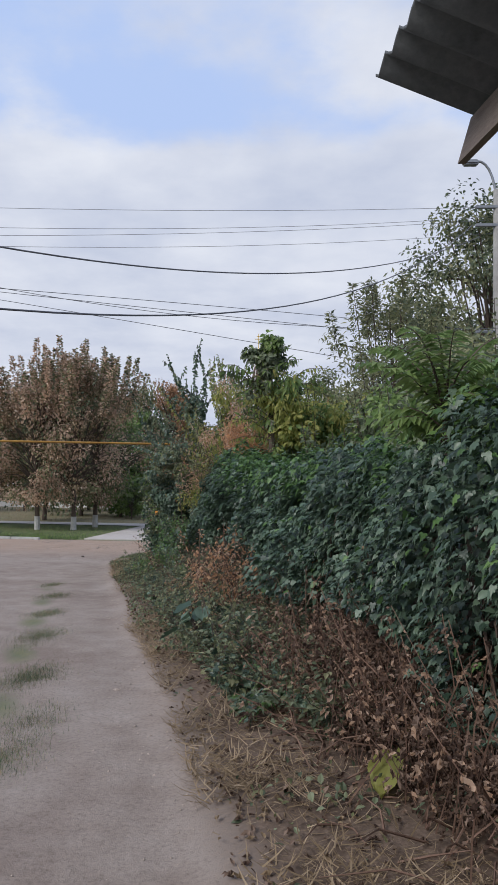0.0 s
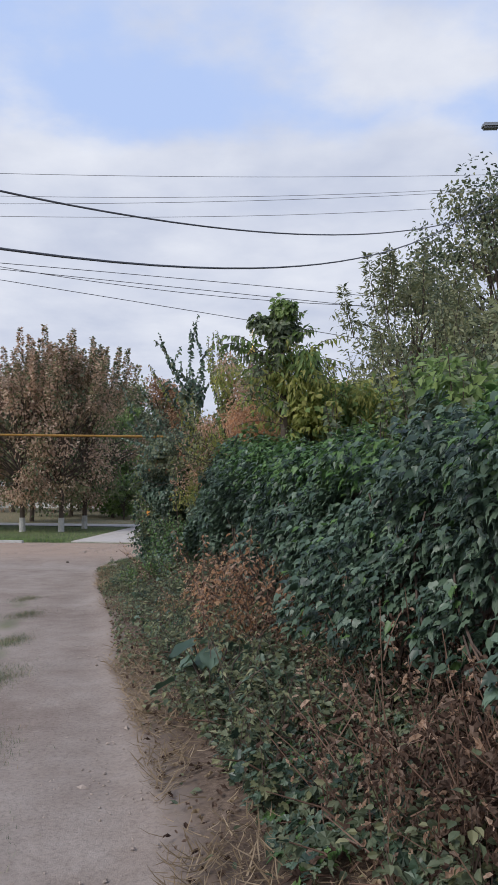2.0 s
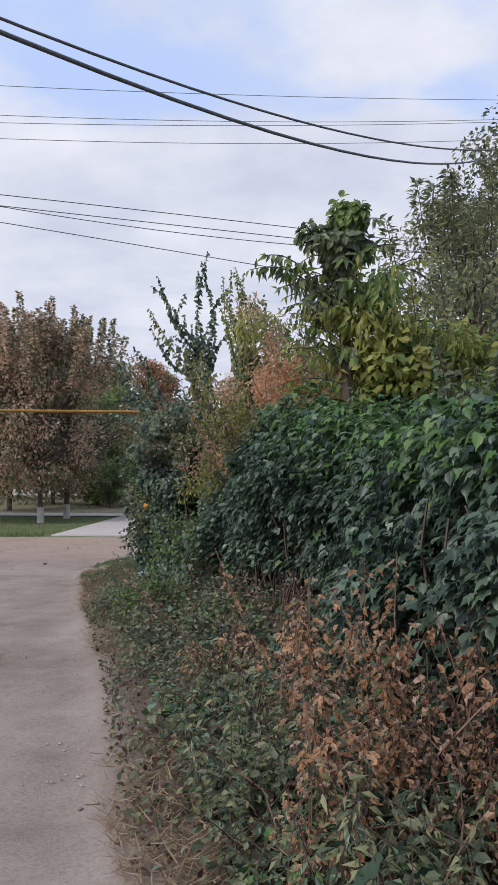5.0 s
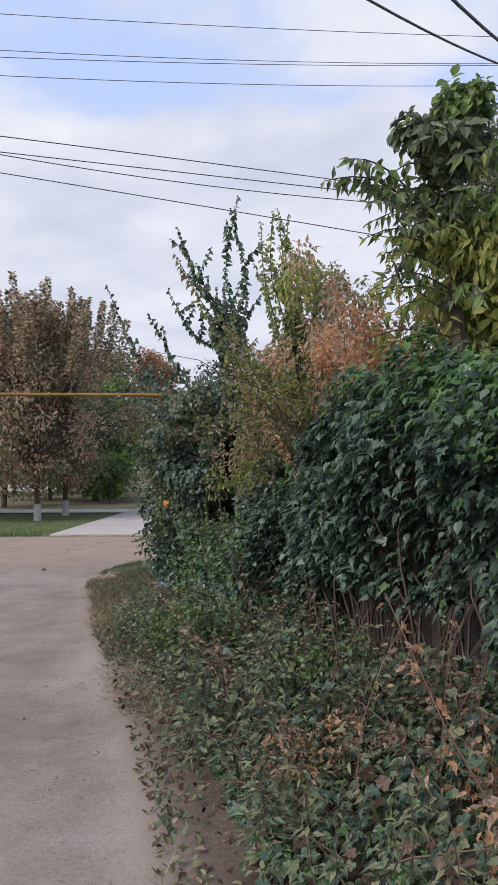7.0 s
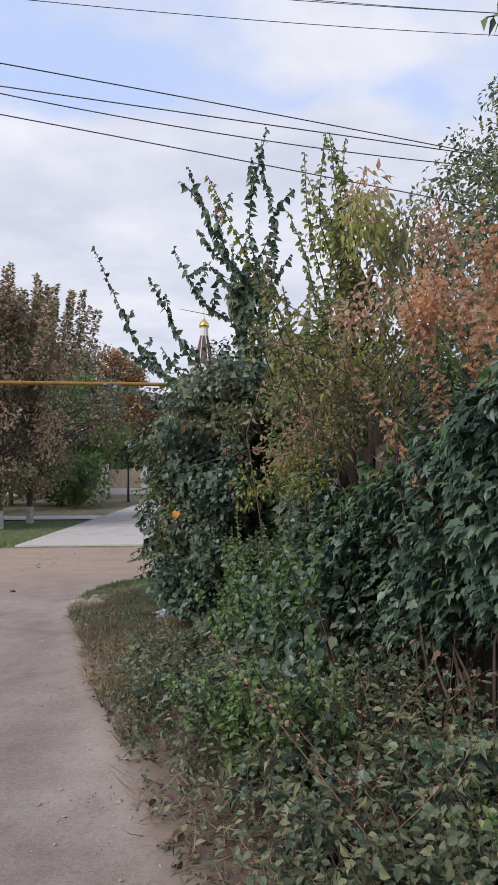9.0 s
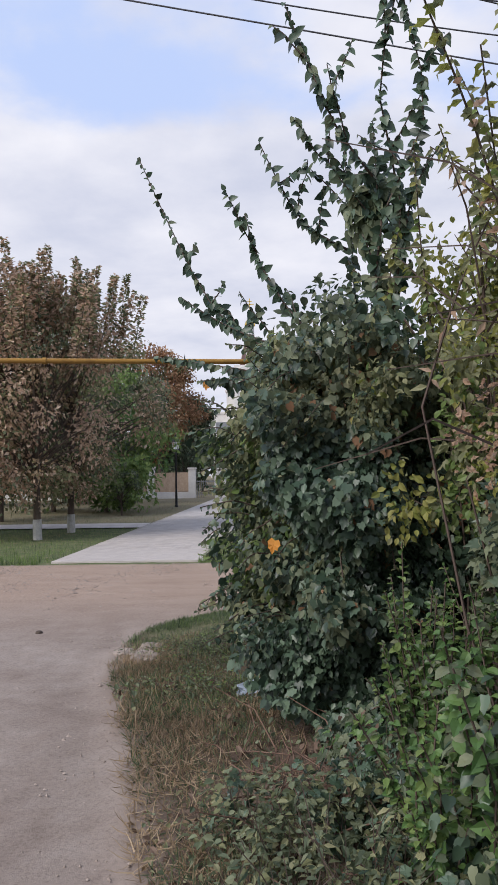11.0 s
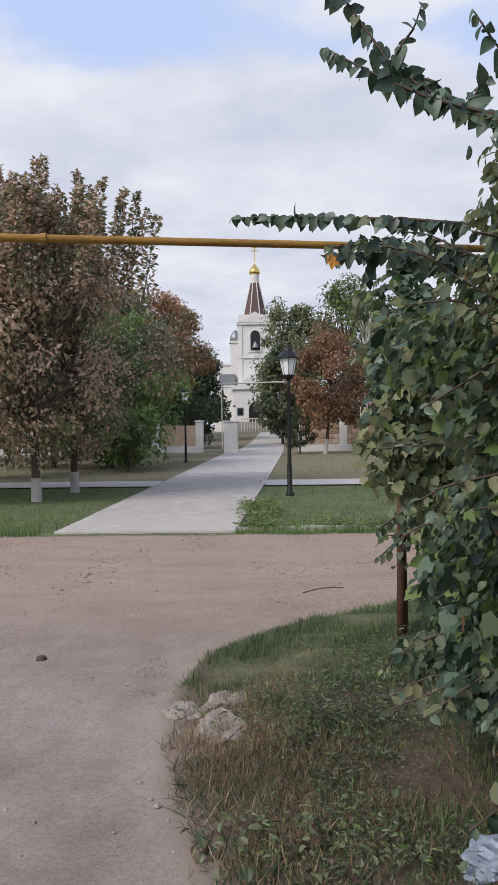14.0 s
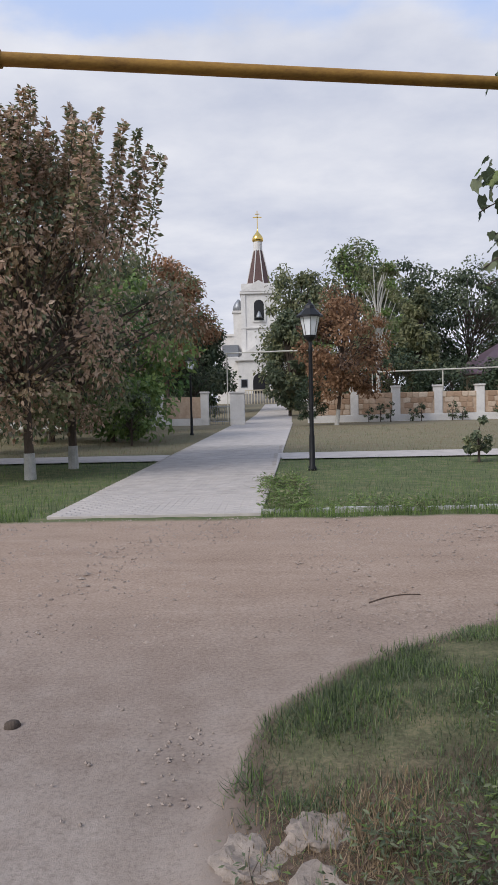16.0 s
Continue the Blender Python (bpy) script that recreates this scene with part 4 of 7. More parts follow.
# ---- trees ----
def tree(name, at, height, radius, bole, count, size, mats, weights, label, shape=SMALL, lime=0.0, lean=(0, 0), clumps=70, shoots=0, squash=1.0, group="", reach=1.0, bark=None):
    """A tapered trunk with limbs and a crown of leaves gathered in uneven clumps."""
    x, y = at
    g = ground_z(x, y)
    t = thing(name, (x, y, g), label, "tree", group)
    crown_mid, half = g + bole + (height - bole) * 0.5, (height - bole) * 0.5
    wood = Builder()
    q = np.linspace(0, 1, 7)
    r0 = 0.0115 * height + 0.02
    spine = np.stack([x + lean[0] * q + 0.05 * height * 0.15 * np.sin(3 * q + x), y + lean[1] * q + 0.05 * height * 0.15 * np.cos(4 * q), g - 0.05 + q * (bole + half * 1.35)], 1)
    wood.tube(spine, r0 * (1.15 - q), 8)
    part("trunk", wood, bark or BARK, t)
    if lime:
        lw = Builder()
        f = lime / (bole + half * 1.35)
        ql = np.linspace(0, f, 3)
        pts = np.stack([np.interp(ql, q, spine[:, k]) for k in range(3)], 1)
        lw.tube(pts, r0 * (1.15 - ql) * 1.06 + 0.004, 10)
        part("limewash_band", lw, LIME, t, "whitewashed lower trunk")
    limb = Builder()
    c = unit(rng.normal(0, 1, (clumps, 3)))
    rad = rng.uniform(0.45, 1.0, clumps) ** 0.6
    cen = c * rad[:, None] * np.array([[radius, radius, half]]) * np.array([[1, 1, 1]]) + np.array([[x + lean[0] * 0.7, y + lean[1] * 0.7, crown_mid]])
    low = cen[:, 2] < crown_mid
    cen[~low, :2] = (cen[~low, :2] - [[x, y]]) * np.interp((cen[~low, 2] - crown_mid) / half, [0, 1], [1, 0.75 * squash])[:, None] + [[x, y]]
    for k in range(clumps):
        f = rng.uniform(0.35, 0.95)
        o = np.array([np.interp(f, q, spine[:, j]) for j in range(3)])
        if o[2] > cen[k, 2] - 0.1:
            o = np.array([np.interp(0.35, q, spine[:, j]) for j in range(3)])
        w = np.linspace(0, 1, 5)[:, None]
        pts = o + (cen[k] - o) * w + np.array([[0, 0, 0.12 * half]]) * np.sin(w * np.pi)
        limb.tube(pts, np.linspace(0.35, 0.08, 5) * r0, 4)
    clump_r = radius * rng.uniform(0.14, 0.36, clumps)
    which = rng.integers(0, clumps, count)
    off = unit(rng.normal(0, 1, (count, 3))) * (rng.random(count) ** 0.45)[:, None]
    p = cen[which] + off * clump_r[which][:, None] * np.array([[1, 1, 0.8]])
    nrm = unit(off + 0.6 * unit(p - np.array([[x, y, crown_mid - half * 0.3]]))) + scatter(count, 0.4) + np.array([[0, 0, 0.3]])
    tips = unit(off) * 0.6 + np.array([[0, 0, -0.55]]) + scatter(count, 0.5)
    tone = np.asarray(weights, float)
    clump_tone = rng.choice(len(mats), clumps, p=tone / tone.sum())
    m = np.where(rng.random(count) < 0.72, clump_tone[which], rng.choice(len(mats), count, p=tone / tone.sum()))
    crown = Builder()
    leaves(crown, shape, p, tips, nrm, rng.uniform(0.7, 1.3, count) * size, m)
    for k in range(shoots):
        a = rng.uniform(0, 2 * np.pi)
        rr = radius * rng.uniform(0.05, 1.0) ** 0.8
        zt = crown_mid + half * math.sqrt(max(0.0, 1 - (rr / radius) ** 2)) * 0.85
        o = np.array([x + rr * math.cos(a), y + rr * math.sin(a), zt - 0.5])
        L = rng.uniform(0.9, 1.7) * height / 8 * reach
        w = np.linspace(0, 1, 5)[:, None]
        e = o + np.array([0.32 * rr / radius * math.cos(a), 0.32 * rr / radius * math.sin(a), 1.0]) * L
        pts = o + (e - o) * w
        limb.tube(pts, np.linspace(0.012, 0.004, 5), 3)
        nl = int(L * 120)
        u = rng.uniform(0.1, 1, nl)[:, None]
        b = rng.uniform(0, 2 * np.pi, nl)
        sd = np.stack([np.cos(b), np.sin(b), rng.normal(0.1, 0.5, nl)], 1)
        leaves(crown, shape, o + (e - o) * u + sd * rng.uniform(0.02, 0.2, (nl, 1)) * (1.1 - u), sd, np.array([[0, 0, 1.0]]) + scatter(nl, 0.6), rng.uniform(0.8, 1.3, nl) * size, rng.choice(len(mats), nl, p=tone / tone.sum()))
    part("limb", limb, bark or BARK, t)
    part("crown", crown, mats, t)
    return t


def build_park_trees():
    mats = [TAN, STRAW, OLIVE, BUSH]
    lab = "young park tree with rusty brown leaves and whitewashed trunk"
    for x, y, h, r, w in ((-10.0, 31.4, 6.5, 2.0, (7, 2, 1.2, 1)), (-8.5, 31.7, 6.6, 2.0, (5, 2, 2.5, 1.5)), (-8.2, 34.0, 6.6, 2.6, (2.5, 1.5, 4, 2)), (-12.6, 32.2, 6.0, 2.1, (3, 2, 3, 1)), (-15.5, 33.0, 6.2, 2.2, (2, 2, 4, 1))):
        tree("park_tree", (x, y), h + 0.3, r * 1.12, 1.0, 8200, 0.125, mats, w, lab, SMALL, lime=0.6, clumps=85, shoots=30, squash=0.6, reach=1.5, group="row of park trees")
    g = "trees behind the lawn"
    lab = "dense green broadleaf tree behind the lawn"
    for x, y, h, r, bole, mats2, w in (
            (-12.3, 46, 7.6, 3.6, 0.3, [BUSH, FRESH], (3, 2)), (-9.6, 45, 6.6, 3.1, 0.2, [FRESH, VINE_LIT], (3, 1)), (-10.6, 53, 9.0, 2.7, 1.0, [BUSH, OLIVE], (3, 2)), (-12.4, 39.5, 7.8, 2.6, 0.8, [BUSH, OLIVE], (3, 2)), (-18, 52, 8.5, 3.6, 1.0, [BUSH, OLIVE], (3, 1)), (-24, 50, 9, 3.8, 1.0, [BUSH, NEEDLE], (3, 1)),
            (-14.5, 56, 9.5, 3.6, 1.0, [OLIVE, BUSH], (2, 3)), (-30, 55, 9, 4.5, 1.0, [BUSH, NEEDLE], (3, 2)), (-37, 58, 9, 4.5, 1.0, [BUSH, NEEDLE], (3, 2)), (-20, 68, 10, 4.5, 1.0, [NEEDLE, BUSH], (3, 2)), (-28, 70, 11, 5, 1.0, [NEEDLE, BUSH], (3, 2))):
        tree("broadleaf_tree", (x, y), h, r, bole, 7000, 0.24, mats2, w, lab, SMALL, clumps=60, group=g)
    tree("maple_tree", (-10.3, 66), 11.2, 3.2, 2.2, 10000, 0.24, [MAPLE, WITHERED, OLIVE], (6, 1, 1), "broad tree with dry red-brown foliage behind the wall", SMALL, clumps=60)
    tree("maple_tree", (0.1, 57.2), 7.2, 2.7, 1.3, 8000, 0.2, [MAPLE, BROWN], (6, 1), "tree with dry red-brown foliage and whitewashed trunk", SMALL, lime=0.9, clumps=60, lean=(0.5, 0))
    g = "trees round the churchyard"
    for x, y, h, r, mats2, w in ((-1.0, 84, 12.5, 3.6, [OLIVE, BUSH], (3, 2)), (3.5, 78, 13.2, 4.2, [OLIVE, BUSH, FRESH], (3, 2, 1)), (9.0, 84, 12.5, 4.2, [BUSH, NEEDLE], (2, 3)), (15, 86, 12.8, 5.2, [NEEDLE, BUSH], (3, 2)),
                                 (22, 88, 13, 5.5, [NEEDLE, BUSH], (3, 2)), (30, 90, 12.5, 5.5, [NEEDLE, BUSH], (3, 2)), (38, 92, 12, 5.5, [BUSH, NEEDLE], (3, 2)), (-1.9, 74, 8, 1.8, [BUSH, OLIVE], (3, 1)), (-9.5, 82, 8, 2.4, [NEEDLE, BUSH], (3, 1)), (-13, 90, 9.5, 3.6, [NEEDLE, BUSH], (3, 1)), (7.5, 72, 9.5, 1.5, [OLIVE, BUSH], (3, 1))):
        tree("tall_tree", (x, y), h + (0.6 if y > 76 else 0), r, 0.4, 9500, 0.34, mats2, w, "tall dark green tree behind the churchyard wall", SMALL, clumps=90, group=g)
    for x, h in ((1.5, 4.2), (5.5, 4.6), (9.5, 4.0), (14, 4.8), (19, 4.4), (24, 4.8), (30, 4.6), (-8.6, 4.4), (-13.5, 4.6)):
        tree("churchyard_bush", (x, 69 + 0.1 * x), h, 2.6, 0.1, 3000, 0.26, [NEEDLE, BUSH], (2, 1), "dense dark green bush behind the churchyard wall", SMALL, clumps=40, group="bushes behind the wall")
    tree("pale_tree", (3.3, 63.0), 10.6, 1.5, 4.4, 2600, 0.2, [OLIVE, FRESH], (2, 1), "sparse feathery tree with pale bare stems behind the wall", SMALL, clumps=26, bark=PALE_BARK)
    tree("thuja", (-1.3, 57.6), 2.3, 0.85, 0.05, 5000, 0.12, [NEEDLE], (1,), "dark rounded evergreen bush at the gate", LANCE, clumps=40)
    tree("lawn_bush", (-8.4, 42.5), 2.1, 0.75, 0.1, 2500, 0.12, [FRESH, BUSH], (1, 1), "small green bush on the lawn", OVAL, clumps=25)
    tree("lawn_bush", (1.2, 33.6), 1.15, 0.35, 0.15, 500, 0.1, [BUSH, OLIVE], (2, 1), "small sapling on the lawn", OVAL, clumps=12)
    tree("lawn_bush", (2.6, 31.4), 1.7, 0.5, 0.15, 1100, 0.1, [BUSH, OLIVE], (2, 1), "small sapling on the lawn", OVAL, clumps=18)
    tree("willow_sapling", (2.7, 17.6), 6.0, 1.7, 1.2, 4200, 0.13, [OLIVE, BUSH], (3, 1), "thin grey-green young willow behind the yard", LANCE, clumps=60, shoots=30)
    # the big tree past the yard
    tree("roadside_tree", (8.3, 30.5), 13.6, 4.6, 2.0, 24000, 0.19, [BUSH, NEEDLE, OLIVE], (4, 1, 2.5), "tall loose-crowned green roadside tree", SMALL, clumps=120, shoots=0)
    tree("roadside_tree", (12.6, 31.5), 12.5, 4.2, 2.0, 12000, 0.2, [BUSH, NEEDLE], (3, 2), "tall loose-crowned green roadside tree", SMALL, clumps=80, shoots=0)


build_park_trees()


# ---- growth behind the fence ----
def spray(b, start, end, sag, leaf_shape, size, step, mats, wood_mat, radius=0.012, droop=0.6, wood=None):
    """A branch with leaves set alternately along it."""
    o, e = np.array(start, float), np.array(end, float)
    L = np.linalg.norm(e - o)
    q = np.linspace(0, 1, 9)[:, None]
    bow = np.array([[0, 0, sag]])
    pts = o + (e - o) * q + bow * np.sin(q * np.pi)
    pts += np.stack([np.interp(q[:, 0], np.linspace(0, 1, 4), np.r_[0, rng.normal(0, 0.032 * L, 2), 0]) for _ in range(3)], 1)
    (b if wood is None else wood).tube(pts, np.linspace(radius, 0.003, 9), 4, wood_mat if wood is None else 0)
    n = max(3, int(L / step))
    u = np.linspace(0.06, 1, n)
    at = np.stack([np.interp(u, q[:, 0], pts[:, k]) for k in range(3)], 1)
    d = unit(e - o)
    a1 = unit(np.cross(d, [0.31, 0.17, 0.94]))
    a2 = np.cross(d, a1)
    ang = np.arange(n) * 2.4 + rng.normal(0, 0.4, n)
    s = a1[None] * np.cos(ang)[:, None] + a2[None] * np.sin(ang)[:, None]
    tip = s * 0.7 + d[None] * 0.35 + np.array([[0, 0, -droop]]) + scatter(n, 0.5)
    leaves(b, leaf_shape, at, tip, (np.array([[-0.1, -0.9, 0.3]]) if droop > 0.85 else np.array([[0, -0.35, 0.8]])) + scatter(n, 0.4), rng.uniform(0.75, 1.2, n) * size * np.interp(u, [0, 0.8, 1], [1, 1, 0.6]), rng.choice(mats, n))
    return pts


def frond(b, start, end, sag, leaflet, pairs, mat, wood_mat):
    """A feathered compound leaf."""
    o, e = np.array(start, float), np.array(end, float)
    q = np.linspace(0, 1, 7)[:, None]
    pts = o + (e - o) * q + np.array([[0, 0, sag]]) * np.sin(q * np.pi * 0.9)
    b.tube(pts, np.linspace(0.006, 0.002, 7), 3, wood_mat)
    u = np.linspace(0.12, 1, pairs)
    at = np.stack([np.interp(u, q[:, 0], pts[:, k]) for k in range(3)], 1)
    d = unit(e - o)
    s = unit(np.cross(d, [0.0, 0.0, 1.0]))
    for sign in (1, -1):
        tip = s[None] * sign + 0.35 * d[None] + np.array([[0, 0, -0.35]]) + scatter(pairs, 0.1)
        leaves(b, LANCE, at, tip, np.array([[0, 0, 1.0]]) + scatter(pairs, 0.2), leaflet * np.interp(u, [0, 0.5, 1], [0.8, 1, 0.6]), mat)


def filler(b, centre, radii, n, shape, size, mats, droop=0.5):
    """Leaves gathered in uneven tufts within a rounded mass."""
    k = max(6, n // 140)
    c = unit(rng.normal(0, 1, (k, 3))) * (rng.random(k) ** 0.5)[:, None]
    w = rng.integers(0, k, n)
    off = unit(rng.normal(0, 1, (n, 3))) * (rng.random(n) ** 0.5)[:, None] * 0.36
    p = np.array([centre]) + (c[w] + off) * np.array([radii])
    tips = off * 2 + np.array([[0, -0.1, -droop]]) + scatter(n, 0.45)
    nrm = c[w] + np.array([[-0.2, -0.4, 0.5]]) + scatter(n, 0.4)
    tone = rng.choice(mats, k)
    leaves(b, shape, p, tips, nrm, rng.uniform(0.7, 1.25, n) * size, np.where(rng.random(n) < 0.75, tone[w], rng.choice(mats, n)))


def build_yard():
    # creeper-clad trunk that stands up over the hedge
    b = Builder()
    t = thing("creeper_tree", (0.25, 12.5, ground_z(0.25, 12.5)), "slim tree smothered in drooping green creeper", "tree")
    w = Builder()
    w.tube([(0.25, 12.5, ground_z(0.25, 12.5) - 0.05), (0.2, 12.45, 1.5), (0.1, 12.4, 2.9), (0.05, 12.32, 3.6)], [0.08, 0.065, 0.045, 0.015], 8)
    part("trunk", w, BARK, t)
    filler(b, (0.03, 12.3, 3.78), (0.3, 0.32, 0.3), 2300, OVAL, 0.08, [0, 0, 1], 0.9)
    filler(b, (0.45, 12.4, 3.3), (0.3, 0.3, 0.4), 350, LANCE, 0.11, [0, 0, 1], 0.9)
    filler(b, (0.03, 12.35, 3.3), (0.3, 0.32, 0.42), 520, LANCE, 0.1, [0, 1, 2, 2], 0.9)
    filler(b, (0.32, 12.35, 3.0), (0.4, 0.42, 0.55), 620, LANCE, 0.1, [1, 2, 2, 2], 0.9)
    filler(b, (0.75, 12.5, 2.7), (0.6, 0.55, 0.75), 1100, LANCE, 0.1, [1, 2, 2], 0.9)
    filler(b, (0.42, 12.4, 2.3), (0.25, 0.3, 0.5), 450, LANCE, 0.09, [1, 1, 2, 0], 0.9)
    for k in range(26):
        a = rng.uniform(0, 2 * np.pi)
        z = rng.uniform(2.7, 3.8)
        o = (0.05, 12.35, z)
        spray(b, o, (0.05 + 0.5 * math.cos(a), 12.35 + 0.5 * math.sin(a), z + rng.uniform(-0.15, 0.25)), 0.1, LANCE, 0.12, 0.025, [0, 1], 3, 0.008, 0.9)
    for e in ((-0.75, 12.3, 3.52), (-0.62, 12.2, 3.62), (-0.5, 12.1, 3.3)):
        spray(b, (0.0, 12.4, 3.25), e, 0.14, LANCE, 0.14, 0.02, [0, 1], 3, 0.01, 0.9)
    filler(b, (0.2, 12.42, 2.5), (0.17, 0.17, 0.75), 650, LANCE, 0.085, [1, 1, 2, 0], 0.9)
    for k in range(26):
        a = rng.uniform(0, 2 * np.pi)
        o = np.array([0.25, 12.4, rng.uniform(2.3, 3.3)])
        spray(b, o, o + np.array([0.75 * math.cos(a), 0.6 * math.sin(a), rng.uniform(-0.1, 0.45)]), 0.12, LANCE, 0.1, 0.026, [2, 2, 1], 3, 0.007, 0.95)
    part("crown", b, [BUSH, FRESH, YELLOW, TWIG], t)
    # withered shrub
    t = thing("withered_shrub", (-0.15, 13.4, ground_z(-0.15, 13.4)), "withered rust-coloured shrub behind the hedge", "shrub")
    b, w = Builder(), Builder()
    for k in range(26):
        o = (-0.15 + rng.normal(0, 0.15), 13.4 + rng.normal(0, 0.15), ground_z(-0.15, 13.4))
        e = (o[0] + rng.normal(-0.1, 0.42), o[1] + rng.normal(-0.1, 0.3), rng.uniform(2.2, 3.3))
        spray(b, o, e, 0.0, CURLED, 0.055, 0.013, [0, 0, 0, 1], 2, 0.005, 0.6, wood=w)
    filler(b, (-0.15, 12.95, 2.5), (0.55, 0.35, 0.5), 2000, CURLED, 0.055, [0, 0, 0, 1])
    filler(b, (-0.75, 13.9, 2.75), (0.4, 0.4, 0.5), 900, CURLED, 0.05, [1, 1, 0])
    part("stem", w, STEM_DRY, t)
    part("crown", b, [WITHERED, RUST], t)
    # mixed bushes along the back of the fence
    lab = {"olive": "straggling olive-green bush behind the fence", "green": "leafy green bush behind the fence", "fresh": "yellow-green bush behind the fence"}
    rows = (
        ((1.15, 12.6, 2.5), (0.9, 0.9, 0.75), 3000, "fresh"), ((0.65, 13.2, 2.75), (0.5, 0.5, 0.6), 1900, "fresh"), ((0.3, 13.6, 2.2), (0.45, 0.4, 0.4), 1200, "olive"), ((1.9, 11.4, 2.55), (0.9, 0.9, 0.6), 3000, "green"), ((2.6, 13.2, 2.9), (1.2, 1.2, 0.9), 3200, "olive"),
        ((1.7, 9.4, 2.2), (0.7, 1.0, 0.55), 2800, "green"), ((2.3, 7.6, 2.3), (0.75, 1.0, 0.75), 2800, "green"), ((2.9, 5.6, 2.5), (0.9, 1.1, 0.8), 2600, "olive"), ((3.4, 8.4, 2.9), (1.0, 1.2, 0.9), 2800, "olive"), ((1.0, 10.9, 2.1), (0.55, 0.7, 0.45), 1800, "green"),
        ((3.6, 10.5, 2.9), (1.3, 1.5, 0.9), 3000, "olive"), ((4.2, 16.0, 3.4), (1.8, 1.8, 1.4), 3600, "olive"), ((1.6, 16.0, 2.8), (1.3, 1.2, 1.1), 3000, "olive"), ((3.2, 19.0, 3.6), (1.7, 1.5, 1.6), 3600, "olive"),
        ((6.5, 19.0, 3.6), (2.0, 1.6, 1.8), 3200, "green"), ((0.2, 17.6, 2.3), (1.0, 1.0, 0.9), 2200, "green"))
    for (x, y, z), r, n, kind in rows:
        g = ground_z(x, y)
        t = thing("yard_bush", (x, y, g), lab[kind], "bush", "bushes behind the fence")
        b, w = Builder(), Builder()
        mats = {"olive": [OLIVE, BUSH, TWIG], "green": [BUSH, FRESH, TWIG], "fresh": [YELLOW, FRESH, TWIG]}[kind]
        filler(b, (x, y, z), r, n, SMALL, 0.11, [0, 0, 1])
        filler(b, (x, y, (z + g) / 2), (r[0], r[1], (z - g) / 2), n // 4, SMALL, 0.11, [0, 0, 1])
        for k in range(14):
            a = rng.uniform(0, 2 * np.pi)
            e = np.array([x + r[0] * 0.8 * math.cos(a), y + r[1] * 0.8 * math.sin(a), z + r[2] * rng.uniform(0.5, 1.25)])
            spray(b, (x, y, g), e, 0.0, SMALL, 0.11, 0.03, [0, 0, 1], 2, 0.016, 0.5, wood=w)
        part("stem", w, TWIG, t)
        part("crown", b, mats[:2], t)
    # feathered young tree over the hedge
    x, y = 1.22, 4.85
    t = thing("feathered_sapling", (x, y, ground_z(x, y)), "young tree with long feathered green leaves above the hedge", "tree")
    b, w = Builder(), Builder()
    w.tube([(x, y, ground_z(x, y) - 0.05), (x - 0.02, y, 1.4), (x - 0.04, y - 0.02, 2.3)], [0.03, 0.025, 0.012], 6)
    part("trunk", w, BARK, t)
    for k in range(30):
        a = 2.4 * k
        o = np.array([x - 0.04, y - 0.02, 1.95 + 0.28 * (k / 30)])
        L = rng.uniform(0.3, 0.48)
        frond(b, o, o + np.array([L * math.cos(a), L * math.sin(a), rng.uniform(0.0, 0.32)]), 0.12, 0.12, 15, 0, 1)
    part("crown", b, [FRESH, TWIG], t)


build_yard()


